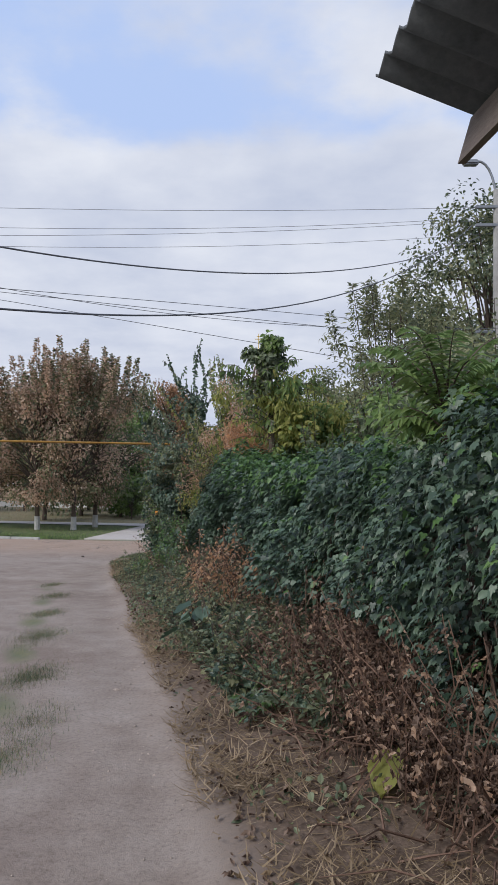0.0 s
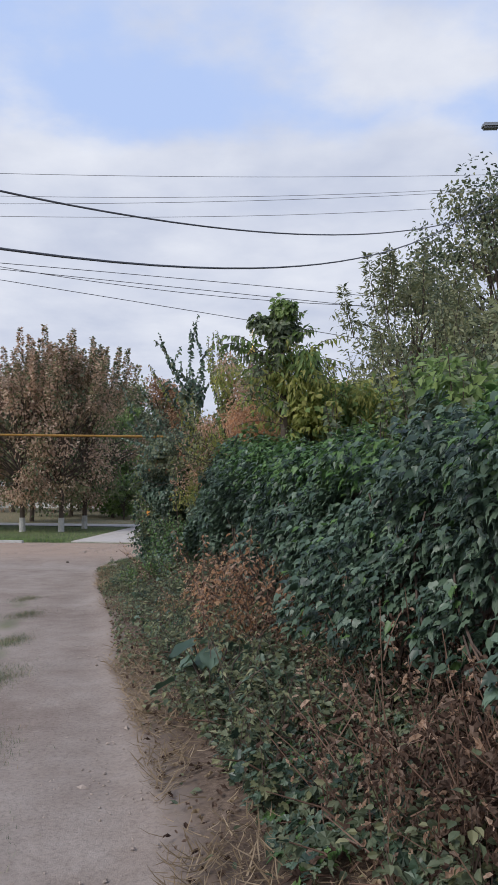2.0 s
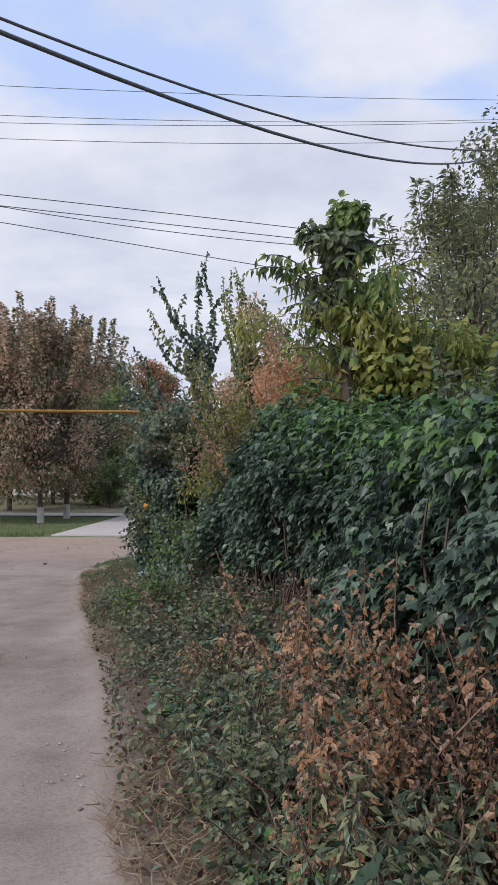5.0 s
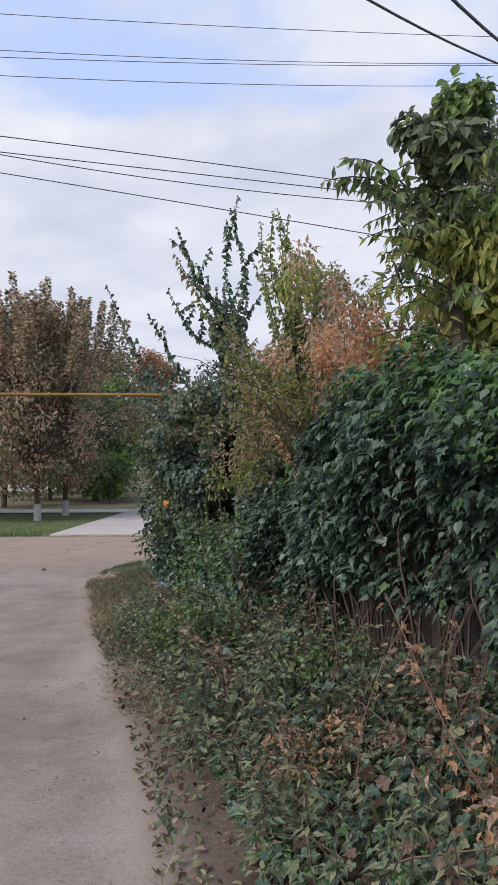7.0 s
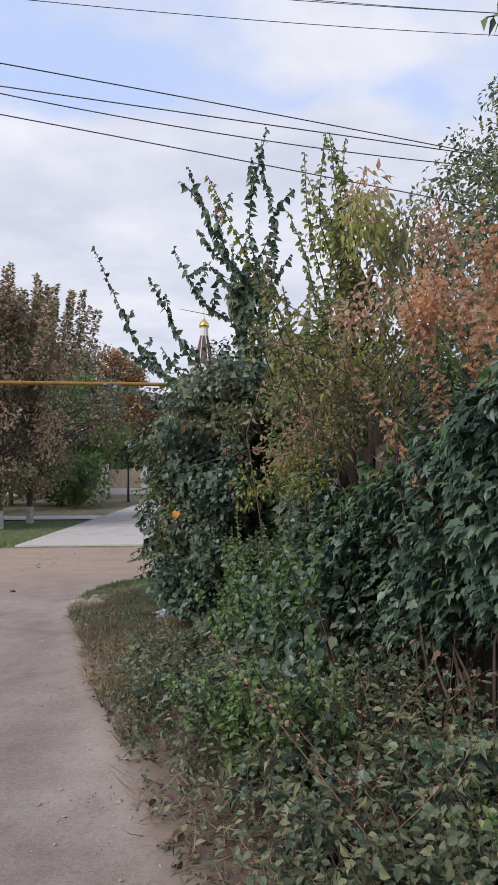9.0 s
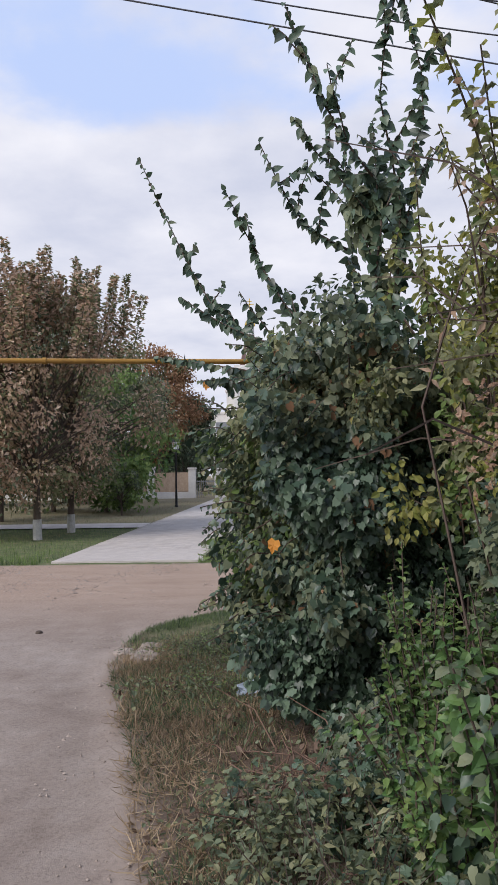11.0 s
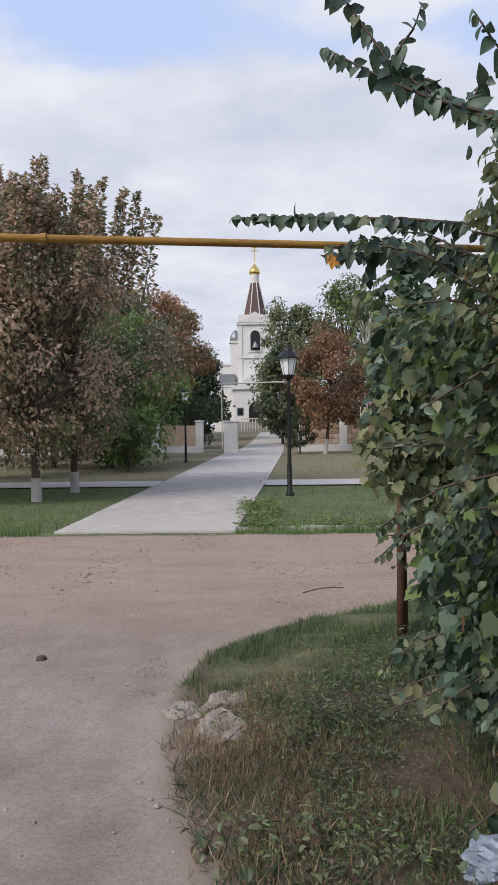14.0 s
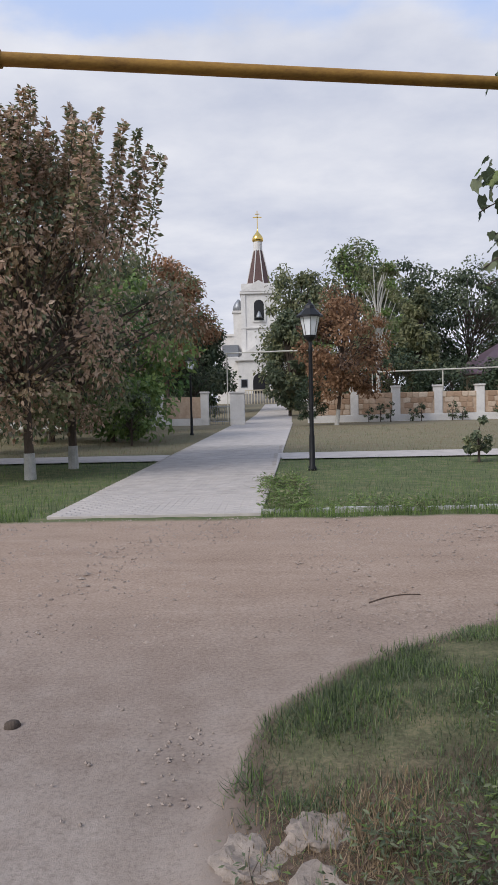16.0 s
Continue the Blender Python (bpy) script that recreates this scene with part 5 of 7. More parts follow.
def build_corner_bush():
    t = thing("corner_bush", (-1.7, 17.2, ground_z(-1.7, 17.2)), "tall dark leafy bush with long arching shoots at the lane corner", "bush")
    w, b = Builder(), Builder()
    hub = (-1.55, 17.0)
    for k in range(7):
        a = k * 0.9
        o = (hub[0] + 0.1 * math.cos(a), hub[1] + 0.1 * math.sin(a), ground_z(*hub) - 0.05)
        w.tube([o, (o[0] + 0.12 * math.cos(a), o[1] + 0.12 * math.sin(a), 1.2), (o[0] + 0.3 * math.cos(a), o[1] + 0.4 * math.sin(a), 2.4)], [0.035, 0.028, 0.015], 6)
    part("stem", w, BARK, t)
    # leafy body: creeper below, bush leaves above, its lit left and top painted paler
    n = 46000
    a = rng.uniform(1.2, 2 * np.pi, n)
    z = 0.25 + rng.uniform(0, 1, n) ** 0.9 * 2.3
    rx, ry = np.interp(z, [0.2, 0.8, 1.6, 2.2, 2.6], [0.42, 0.66, 0.8, 0.74, 0.3]), np.interp(z, [0.2, 0.8, 1.6, 2.2, 2.6], [0.95, 1.25, 1.35, 1.1, 0.5])
    p = np.stack([-1.74 + rx * np.cos(a), 17.05 + ry * np.sin(a), z], 1)
    fold = 0.5 * lump(p, 1.6, 6) + 0.5 * lump(p, 3.8, 1)
    out = np.stack([np.cos(a), np.sin(a), 0.25 + 0 * a], 1)
    p += out * (0.9 * fold - rng.uniform(0, 0.3, n))[:, None]
    keep = (fold > -0.22) | (rng.random(n) < 0.18)
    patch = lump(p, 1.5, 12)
    # facing and height pick the leaf tone: painted light on the left and top
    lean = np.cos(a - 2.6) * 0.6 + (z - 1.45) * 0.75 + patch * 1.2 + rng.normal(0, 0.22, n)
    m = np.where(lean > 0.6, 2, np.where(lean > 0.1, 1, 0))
    m = np.where(rng.random(n) < np.interp(z, [0.8, 1.6, 2.3], [0.005, 0.03, 0.08]) * (patch > -0.1), 3, m)
    # fresh green scattered on the left flank paints its lit edge
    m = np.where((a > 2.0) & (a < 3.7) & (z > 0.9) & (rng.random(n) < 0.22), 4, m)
    k = int(keep.sum())
    half = rng.random(k) < 0.45
    tips, nrm, sz = np.array([[0, 0, -0.9]]) + 0.5 * out[keep] + scatter(k, 0.5), out[keep] + np.array([[0, 0, 0.4]]) + scatter(k, 0.6), 0.032 + 0.036 * rng.random(k) ** 1.4
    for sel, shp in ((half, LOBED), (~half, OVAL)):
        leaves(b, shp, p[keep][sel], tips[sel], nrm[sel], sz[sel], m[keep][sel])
    filler(b, (-2.4, 18.2, 1.75), (0.4, 0.5, 0.7), 1700, LOBED, 0.055, [1, 2, 0, 4, 0])
    filler(b, (-2.2, 18.4, 0.8), (0.26, 0.35, 0.6), 1500, LOBED, 0.055, [0, 0, 1])
    for k in range(70):
        ang, zz = rng.uniform(1.8, 5.2), rng.uniform(0.7, 2.4)
        o = np.array([-1.78 + 0.65 * math.cos(ang), 17.05 + 1.0 * math.sin(ang), zz])
        spray(b, o, o + np.array([0.38 * math.cos(ang), 0.38 * math.sin(ang), rng.uniform(-0.25, 0.2)]), 0.03, OVAL, 0.052, 0.018, [0, 0, 1, 1, 2], 5, 0.005, 0.6)
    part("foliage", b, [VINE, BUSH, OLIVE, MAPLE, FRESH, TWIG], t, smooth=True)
    # long arching shoots
    s = Builder()
    ends = (
        ((-1.75, 16.9, 2.1), (-3.3, 17.64, 4.2), -0.44), ((-1.75, 16.9, 3.2), (-2.34, 16.8, 3.92), -0.12), ((-1.63, 17.1, 3.75), (-2.1, 17.0, 4.18), -0.08), ((-1.64, 16.4, 3.5), (-2.17, 16.3, 4.55), -0.12),
        ((-1.58, 16.5, 2.2), (-1.43, 16.1, 4.84), 0.0), ((-1.62, 16.5, 2.2), (-1.53, 16.15, 4.72), 0.0), ((-1.9, 16.8, 2.5), (-2.45, 17.0, 3.5), -0.05), ((-2.0, 17.0, 2.5), (-2.95, 17.4, 3.02), -0.08),
        ((-1.8, 17.2, 2.1), (-3.35, 18.7, 2.78), 0.12), ((-1.8, 17.4, 2.1), (-2.78, 18.85, 2.56), 0.12), ((-2.1, 17.8, 2.2), (-2.9, 18.4, 2.5), 0.08),
        ((-1.6, 17.2, 2.2), (-1.75, 17.0, 4.0), 0.05), ((-1.6, 16.7, 2.4), (-1.62, 16.5, 3.9), 0.0), ((-1.55, 16.6, 2.4), (-1.35, 16.4, 3.7), 0.0))
    for o, e, sag in ends:
        pts = spray(s, o, e, sag, HEART, 0.07, 0.024, [0, 0, 0, 0, 0, 0, 0, 1], 2, 0.01, 1.0)
        for j in range(3):
            f = 2 + 2 * j
            q = pts[f]
            spray(s, q, q + np.array([rng.normal(-0.05, 0.15), rng.normal(0, 0.2), rng.uniform(0.05, 0.4) if e[2] > 3 else rng.uniform(-0.15, 0.12)]), 0.02, HEART, 0.068, 0.028, [0, 0, 0, 0, 0, 1], 2, 0.006, 0.9)
    filler(s, (-1.75, 16.8, 2.45), (0.65, 0.9, 0.55), 2400, HEART, 0.055, [0, 0, 1, 1])
    filler(s, (-1.6, 16.6, 3.25), (0.2, 0.25, 0.55), 420, HEART, 0.085, [0, 0, 0, 1], 1.0)
    part("shoot", s, [VINE, BUSH, TWIG], t, smooth=True)
    for q in ((-2.28, 16.18, 1.3), (-2.83, 18.36, 2.5)):
        o = Builder()
        leaves(o, LOBED, np.array([q]), np.array([[-0.3, 0, -1.0]]), np.array([[-0.4, -0.8, 0.2]]), 0.08)
        part("autumn_leaf", o, ORANGE, t, "single orange autumn leaf")
    t = thing("green_shrub", (-1.35, 14.3, ground_z(-1.35, 14.3)), "low shrub with fresh light green leaves under the fence", "shrub")
    b, w = Builder(), Builder()
    for k in range(60):
        o = (-1.35 + rng.normal(0, 0.25), 14.2 + rng.normal(0, 0.5), ground_z(-1.35, 14.3))
        e = (max(o[0] + rng.normal(-0.1, 0.25), -1.85), o[1] + float(np.clip(rng.normal(-0.1, 0.3), -0.5, 0.4)), rng.uniform(0.5, 1.35))
        spray(b, o, e, 0.0, OVAL, 0.06, 0.014, [0, 0, 1], 0, 0.005, 0.4, wood=w)
    part("stem", w, TWIG, t)
    part("foliage", b, [VINE_LIT, BUSH], t)
    t = thing("mixed_shrub", (-1.2, 15.95, ground_z(-1.2, 15.95)), "tall ragged shrub with olive, green and yellowing leaves", "shrub")
    b, w = Builder(), Builder()
    for k in range(30):
        o = (-1.2 + rng.normal(0, 0.12), 15.95 + rng.normal(0, 0.15), ground_z(-1.2, 15.95))
        mid = (o[0] + rng.normal(0.1, 0.25), o[1] + rng.normal(0.1, 0.2), rng.uniform(1.6, 2.6))
        e = (mid[0] + float(np.clip(rng.normal(0.1, 0.5), -0.35, 0.8)), mid[1] + rng.normal(0.1, 0.4), mid[2] + rng.uniform(0.4, 1.7))
        w.tube([o, ((o[0] + mid[0]) / 2 + 0.05, (o[1] + mid[1]) / 2, mid[2] / 2 + 0.1), mid], [0.009, 0.007, 0.006], 4)
        spray(b, mid, e, 0.1, OVAL, 0.06, 0.02, [0, 0, 0, 1, 2], 0, 0.008, 0.9, wood=w)
    filler(b, (-1.05, 15.9, 2.85), (0.55, 0.5, 0.9), 1000, OVAL, 0.06, [0, 0, 1, 2, 2])
    filler(b, (-1.35, 15.6, 1.9), (0.5, 0.4, 0.6), 1500, OVAL, 0.05, [0, 0, 0, 2, 1])
    filler(b, (-0.72, 15.3, 3.5), (0.5, 0.42, 0.6), 800, OVAL, 0.062, [0, 0, 1, 2, 2], 0.9)
    for k in range(14):
        e = (-0.72 + rng.uniform(-0.45, 0.5), 15.3 + rng.uniform(-0.35, 0.35), rng.uniform(3.5, 4.35))
        spray(b, (-0.85 + 0.02 * k, 15.4, 2.3), e, 0.1, OVAL, 0.066, 0.026, [0, 0, 1, 2], 0, 0.008, 0.95, wood=w)
    filler(b, (-0.35, 15.3, 3.0), (0.5, 0.45, 0.9), 1500, CURLED, 0.04, [3, 3, 0, 2], 0.9)
    part("stem", w, TWIG, t)
    part("crown", b, [OLIVE, FRESH, YELLOW, RUST], t)
    # leggy half-dry saplings between hedge and corner
    t = thing("straggly_shrub", (-0.95, 15.0, ground_z(-0.95, 15.0)), "thin straggly shrub with half-dry leaves", "shrub")
    b, w = Builder(), Builder()
    for k in range(34):
        o = (-0.85 + rng.normal(0, 0.2), 14.9 + rng.normal(0, 0.35), ground_z(-0.9, 15))
        mid = (o[0] + rng.normal(0.0, 0.25), o[1] + rng.normal(0, 0.25), rng.uniform(1.2, 2.3))
        e = (mid[0] + rng.normal(0.05, 0.5), mid[1] + rng.normal(0, 0.4), mid[2] + rng.uniform(0.3, 1.1) + 0.8 * (k % 6 == 0))
        w.tube([o, ((o[0] + mid[0]) / 2 - 0.05, (o[1] + mid[1]) / 2, mid[2] / 2 + 0.1), mid], [0.008, 0.006, 0.005], 4)
        spray(b, mid, e, 0.12, LANCE if k % 3 else CURLED, 0.075, 0.024, [0, 0, 0, 1, 1, 2], 3, 0.006, 1.0, wood=w)
    for k in range(90):
        o = np.array([-0.85 + rng.normal(0, 0.3), 14.7 + rng.normal(0, 0.35), rng.uniform(1.3, 2.5)])
        d = np.array([rng.normal(-0.1, 0.35), rng.normal(-0.1, 0.3), rng.uniform(-0.15, 0.5)])
        w.tube([o, o + d * 0.5 + (0, 0, 0.08), o + d], [0.005, 0.004, 0.002], 3)
    filler(b, (-1.0, 14.75, 2.0), (0.55, 0.6, 0.7), 1300, CURLED, 0.045, [0, 0, 1, 1, 2])
    filler(b, (-0.6, 14.7, 3.2), (0.5, 0.4, 0.75), 800, LANCE, 0.085, [0, 0, 1, 1, 2], 1.0)
    part("stem", w, TWIG, t)
    part("crown", b, [OLIVE, YELLOW, RUST], t)
    # broad-leaved vine sprawling out of the fence, and light shrubs at its foot
    t = thing("grape_vine", (-1.5, 13.6, ground_z(-1.5, 13.6)), "sprawling vine with broad dull green leaves on the fence", "vine")
    b, w = Builder(), Builder()
    n = 460
    y = rng.uniform(12.9, 14.3, n)
    z = 0.4 + 0.7 * rng.random(n) ** 1.2
    x = np.interp(y, [12.9, 14.3], [-1.25, -1.62]) - 0.2 * (1.3 - z) + 0.12 * lump(np.stack([y, z, 0 * y], 1), 2.5, 4) + rng.normal(0, 0.06, n)
    leaves(b, HEART, np.stack([x, y, z], 1), np.array([[-0.6, -0.45, -0.7]]) + scatter(n, 0.5), np.array([[-0.5, -0.5, 0.7]]) + scatter(n, 0.5), 0.03 + 0.034 * rng.random(n) ** 1.8, rng.choice([0, 0, 0, 0, 0, 1], n))
    filler(b, (-1.12, 14.95, 1.05), (0.32, 0.65, 0.62), 2000, CUT, 0.055, [0, 0, 0, 1])
    filler(b, (-1.2, 15.7, 1.3), (0.3, 0.5, 0.6), 1000, CUT, 0.05, [0, 0, 0, 1])
    for k in range(9):
        yy = 12.95 + 0.16 * k
        w.tube([(-1.2, yy, ground_z(-1.2, yy) - 0.02), (-1.26, yy + 0.1, 0.6), (-1.38, yy + 0.02, 0.95)], [0.01, 0.008, 0.004], 4)
    part("stem", w, TWIG, t)
    part("foliage", b, [VINE, BUSH, VINE_LIT], t, smooth=True)
    for x, y, h, n in ((-1.75, 12.9, 0.5, 30), (-1.98, 13.5, 0.42, 24), (-1.5, 12.5, 0.6, 26), (-1.62, 15.0, 1.15, 34), (-1.75, 14.3, 0.7, 26), (-0.95, 11.6, 0.5, 22)):
        g = ground_z(x, y)
        t = thing("snowberry_shrub", (x, y, g), "small light green oval-leaved shrub on the verge", "shrub", "small verge shrubs")
        b, w = Builder(), Builder()
        for k in range(n):
            a = rng.uniform(0, 6.28)
            spray(b, (x + 0.04 * math.cos(a), y + 0.04 * math.sin(a), g - 0.01), (x + rng.uniform(0.05, 0.32) * math.cos(a), y + rng.uniform(0.05, 0.32) * math.sin(a), g + h * rng.uniform(0.5, 1.0)), 0.05, OVAL, 0.042, 0.013, [0, 0, 1, 1, 2], 0, 0.004, 0.2, wood=w)
        part("stem", w, TWIG, t)
        part("foliage", b, [FRESH, VINE_LIT, BUSH], t)


build_corner_bush()


# ---- shed eaves ----
def build_shed():
    t = thing("shed", (2.6, 1.5, ground_z(2.6, 1.5)), "old timber shed with a dark corrugated fibre-cement roof", "shed")
    b = Builder()
    ny, nx = 160, 8
    ys = np.linspace(-2.0, 3.89, ny)
    xs = np.linspace(0.0, 3.6, nx)
    v = []
    for dz in (0.0, 0.012):
        for y in ys:
            for s in xs:
                v.append((0.72 - 0.2 * (y - 3.89) + s, y + 0.2 * s, 3.31 - 0.3 * s + 0.024 * math.sin(2 * math.pi * (y - 3.89) / 0.145) + dz))
    tr = []
    N = ny * nx
    for i in range(ny - 1):
        for j in range(nx - 1):
            p = i * nx + j
            tr += [(p, p + nx + 1, p + 1), (p, p + nx, p + nx + 1), (N + p, N + p + 1, N + p + nx + 1), (N + p, N + p + nx + 1, N + p + nx)]
        tr += [(i * nx, N + i * nx, N + i * nx + nx), (i * nx, N + i * nx + nx, i * nx + nx)]
    for j in range(nx - 1):
        p = (ny - 1) * nx + j
        tr += [(p, p + 1, N + p + 1), (p, N + p + 1, N + p)]
    b.add(v, tr)
    part("roof", b, ASBESTOS, t, smooth=True)
    f = Builder()
    for (x0, x1, y0, y1, z0, z1) in ((1.08, 1.1, -1.9, 3.9, 2.97, 3.15),):
        pts = [(x0 - 0.2 * (y - 3.9), y) for y in (y1, y0)]
        v = [(x + dx - (0.05 if z == z0 else 0), y, z) for z in (z0, z1) for x, y in pts for dx in (0, 0.03)]
        f.add(v, [(0, 2, 6), (0, 6, 4), (1, 5, 7), (1, 7, 3), (0, 4, 5), (0, 5, 1), (2, 3, 7), (2, 7, 6), (0, 1, 3), (0, 3, 2), (4, 6, 7), (4, 7, 5)])
    part("fascia_board", f, RAW_WOOD, t)
    w = Builder()
    for k in range(36):
        y = -1.9 + k * 0.158
        x = 1.62 - 0.2 * (y - 3.9)
        w.box((x, y, ground_z(x, y) - 0.02), (x + 0.03, y + 0.151, 3.0))
    part("board_wall", w, FENCE_WOOD, t)


build_shed()


# ---- overhead lines ----
def cable(name, label, f, x0, x1, r, mat=None, n=40, group="overhead wires"):
    b = Builder()
    xs = np.linspace(x0, x1, n)
    b.tube([f(x) for x in xs], r, 6)
    return tagged(part(name, b, mat or CABLE, smooth=True), label, "cable", group)


def curve(y0, a, z0, s, c):
    return lambda x: (x, y0 + a * x, z0 + s * x + c * x * x)


def build_lines():
    for y0, a, z0, s, c in ((19.56, 0.277, 8.854, 0.108, 0.0022), (20.08, 0.306, 8.62, 0.1355, 0.0036), (19.78, 0.3076, 8.404, 0.144, 0.0029), (19.69, 0.3033, 8.01, 0.133, 0.004)):
        cable("power_line", "thin dark power line over the street", curve(y0, a, z0, s, c), -16, 5.9, 0.005)
    for y0, a, z0, s, c in ((18.79, 0.39, 6.07, 0.0086, -0.001), (18.2, 0.141, 5.69, -0.0702, 0.0002), (18.79, 0.2174, 5.77, -0.0192, 0.0095), (18.185, 0.1072, 5.11, -0.1466, -0.0007)):
        cable("telephone_cable", "dark telephone cable over the street", curve(y0, a, z0, s, c), -16, 5.9, 0.007)
    cable("service_cable", "thick dark service cable slung across the lane", curve(13.731, 1.3496, 5.485, 0.4045, 0.0345), -7, 5.4, 0.011)
    cable("service_cable", "thick dark service cable slung across the lane", curve(11.858, 1.7526, 4.395, 0.5746, 0.0587), -6, 5.2, 0.011)
    t = thing("utility_pole", (5.9, 21.1, ground_z(5.9, 21.1)), "grey concrete utility pole carrying wires and a street lamp", "utility pole")
    b = Builder()
    b.tube([(5.9, 21.1, -0.2), (5.9, 21.1, 5), (5.9, 21.1, 10.0)], [0.16, 0.13, 0.1], 10)
    part("shaft", b, CONCRETE, t, smooth=True)
    b = Builder()
    q = np.linspace(0, 1, 9)
    b.tube(np.stack([5.9 - 0.55 * q ** 2, 21.1 + 0 * q, 9.3 + 1.5 * np.sin(q * 1.6)], 1), 0.035, 8)
    part("lamp_bracket", b, GREY_METAL, t, smooth=True)
    part("lamp_head", bevelled([((4.98, 20.98, 10.68), (5.4, 21.22, 10.82))], 0.04), GREY_METAL, t)
    for z in (9.5, 9.0, 6.1):
        part("crossarm", bevelled([((5.3, 21.0, z - 0.04), (6.5, 21.08, z + 0.04))], 0.01), GREY_METAL, t)
    t = thing("gas_pipe", (-6, 19.2, 2.87), "yellow painted overhead gas pipe across the lane mouth", "gas pipe")
    b = Builder()
    f = curve(20.4057, 0.209, 2.9246, 0.0087, 0)
    b.tube([f(x) for x in np.linspace(-13, -1.18, 8)], 0.027, 12)
    part("pipe", b, PIPE_PAINT, t, smooth=True)
    for x in (-8.9, -4.6):
        c = np.array(f(x))
        b = Builder()
        b.tube([c - (0.02, 0, 0), c + (0.02, 0, 0)], 0.036, 12)
        part("weld_collar", b, PIPE_PAINT, t)
    c = f(-12.8)
    b = Builder()
    b.tube([(c[0], c[1], ground_z(c[0], c[1]) - 0.05), (c[0], c[1], c[2])], 0.035, 10)
    part("support_post", b, PIPE_PAINT, t, smooth=True)
    c = f(-1.15)
    b = Builder()
    b.tube([(c[0] - 0.05, c[1], c[2]), (c[0] - 0.015, c[1], c[2] - 0.015), (c[0], c[1], c[2] - 0.06), (c[0], c[1], ground_z(c[0], c[1]) - 0.05)], 0.03, 10)
    part("riser_pipe", b, RUSTY, t, "rusty brown riser", smooth=True)
    c = np.array([-2.24, 19.98, 0.0])
    b = Builder()
    b.tube([(c[0], c[1], ground_z(c[0], c[1]) - 0.1), (c[0] + 0.01, c[1], 1.2), (c[0] + 0.03, c[1], 2.7)], [0.034, 0.032, 0.03], 10)
    tagged(part("stake", b, RUSTY, smooth=True), "rusty brown iron stake standing in the verge grass", "stake")
    v = thing("climbing_vine", (c[0] + 0.1, c[1] + 0.1, ground_z(c[0], c[1])), "light green vine climbing a rusty stake", "vine")
    b, w = Builder(), Builder()
    for k in range(40):
        zz = rng.uniform(0.75, 2.6)
        a = rng.uniform(0, 6.28)
        o = np.array([c[0] + rng.uniform(0.05, 0.3), c[1] + 0.1, zz])
        L = rng.uniform(0.12, 0.3)
        spray(b, o, o + np.array([L * math.cos(a), L * math.sin(a), rng.uniform(-0.3, 0.15)]), 0.06, LOBED, 0.07, 0.04, [1, 1, 3, 2], 0, 0.005, 0.7, wood=w)
    for k in range(13):
        zz = rng.uniform(2.0, 2.9)
        o = np.array([c[0] + 0.1, c[1] + 0.05, zz])
        spray(b, o, o + np.array([rng.uniform(-0.5, -0.1), rng.normal(0, 0.2), rng.uniform(-0.25, 0.25)]), 0.08, LOBED, 0.07, 0.045, [1, 1, 3, 0], 0, 0.006, 0.7, wood=w)
    for k in range(16):
        zz = rng.uniform(0.55, 1.75)
        o = np.array([c[0] + rng.uniform(-0.02, 0.1), c[1] - 0.04, zz])
        spray(b, o, o + np.array([rng.uniform(-0.2, 0.2), -0.1, rng.uniform(-0.15, 0.15)]), 0.03, LOBED, 0.055, 0.04, [1, 1, 0, 3], 0, 0.004, 0.8, wood=w)
    for zz, L in ((1.05, 0.08), (1.4, 0.14), (1.6, 0.2)):
        o = np.array([c[0] + 0.1, c[1] - 0.05, zz])
        spray(b, o, o + np.array([-L - 0.1, -0.08, -0.05]), 0.04, LOBED, 0.075, 0.035, [0, 1, 2], 0, 0.005, 0.7, wood=w)
    filler(b, (c[0] + 0.3, c[1] + 0.15, 1.6), (0.24, 0.3, 1.0), 1100, LOBED, 0.056, [1, 3, 1, 2])
    filler(b, (c[0] + 0.02, c[1] - 0.05, 2.35), (0.24, 0.25, 0.5), 620, LOBED, 0.065, [1, 3, 1, 2])
    filler(b, (c[0] + 0.15, c[1] + 0.3, 2.6), (0.45, 0.4, 0.4), 260, LOBED, 0.07, [1, 3, 1, 0])
    filler(b, (c[0] + 0.3, c[1] - 0.1, 0.6), (0.2, 0.25, 0.4), 380, LOBED, 0.065, [0, 1, 2])
    for k in range(2):
        w.tube([(c[0] + 0.035 + 0.02 * k, c[1] + 0.08, ground_z(c[0], c[1]) - 0.02), (c[0] + 0.04 * math.sin(k), c[1] + 0.05, 1.2), (c[0] + 0.1, c[1] + 0.1 * math.cos(k), 2.6)], [0.012, 0.01, 0.006], 5)
    part("stem", w, TWIG, v)
    part("foliage", b, [FRESH, BUSH, VINE_LIT, VINE], v, smooth=True)


build_lines()


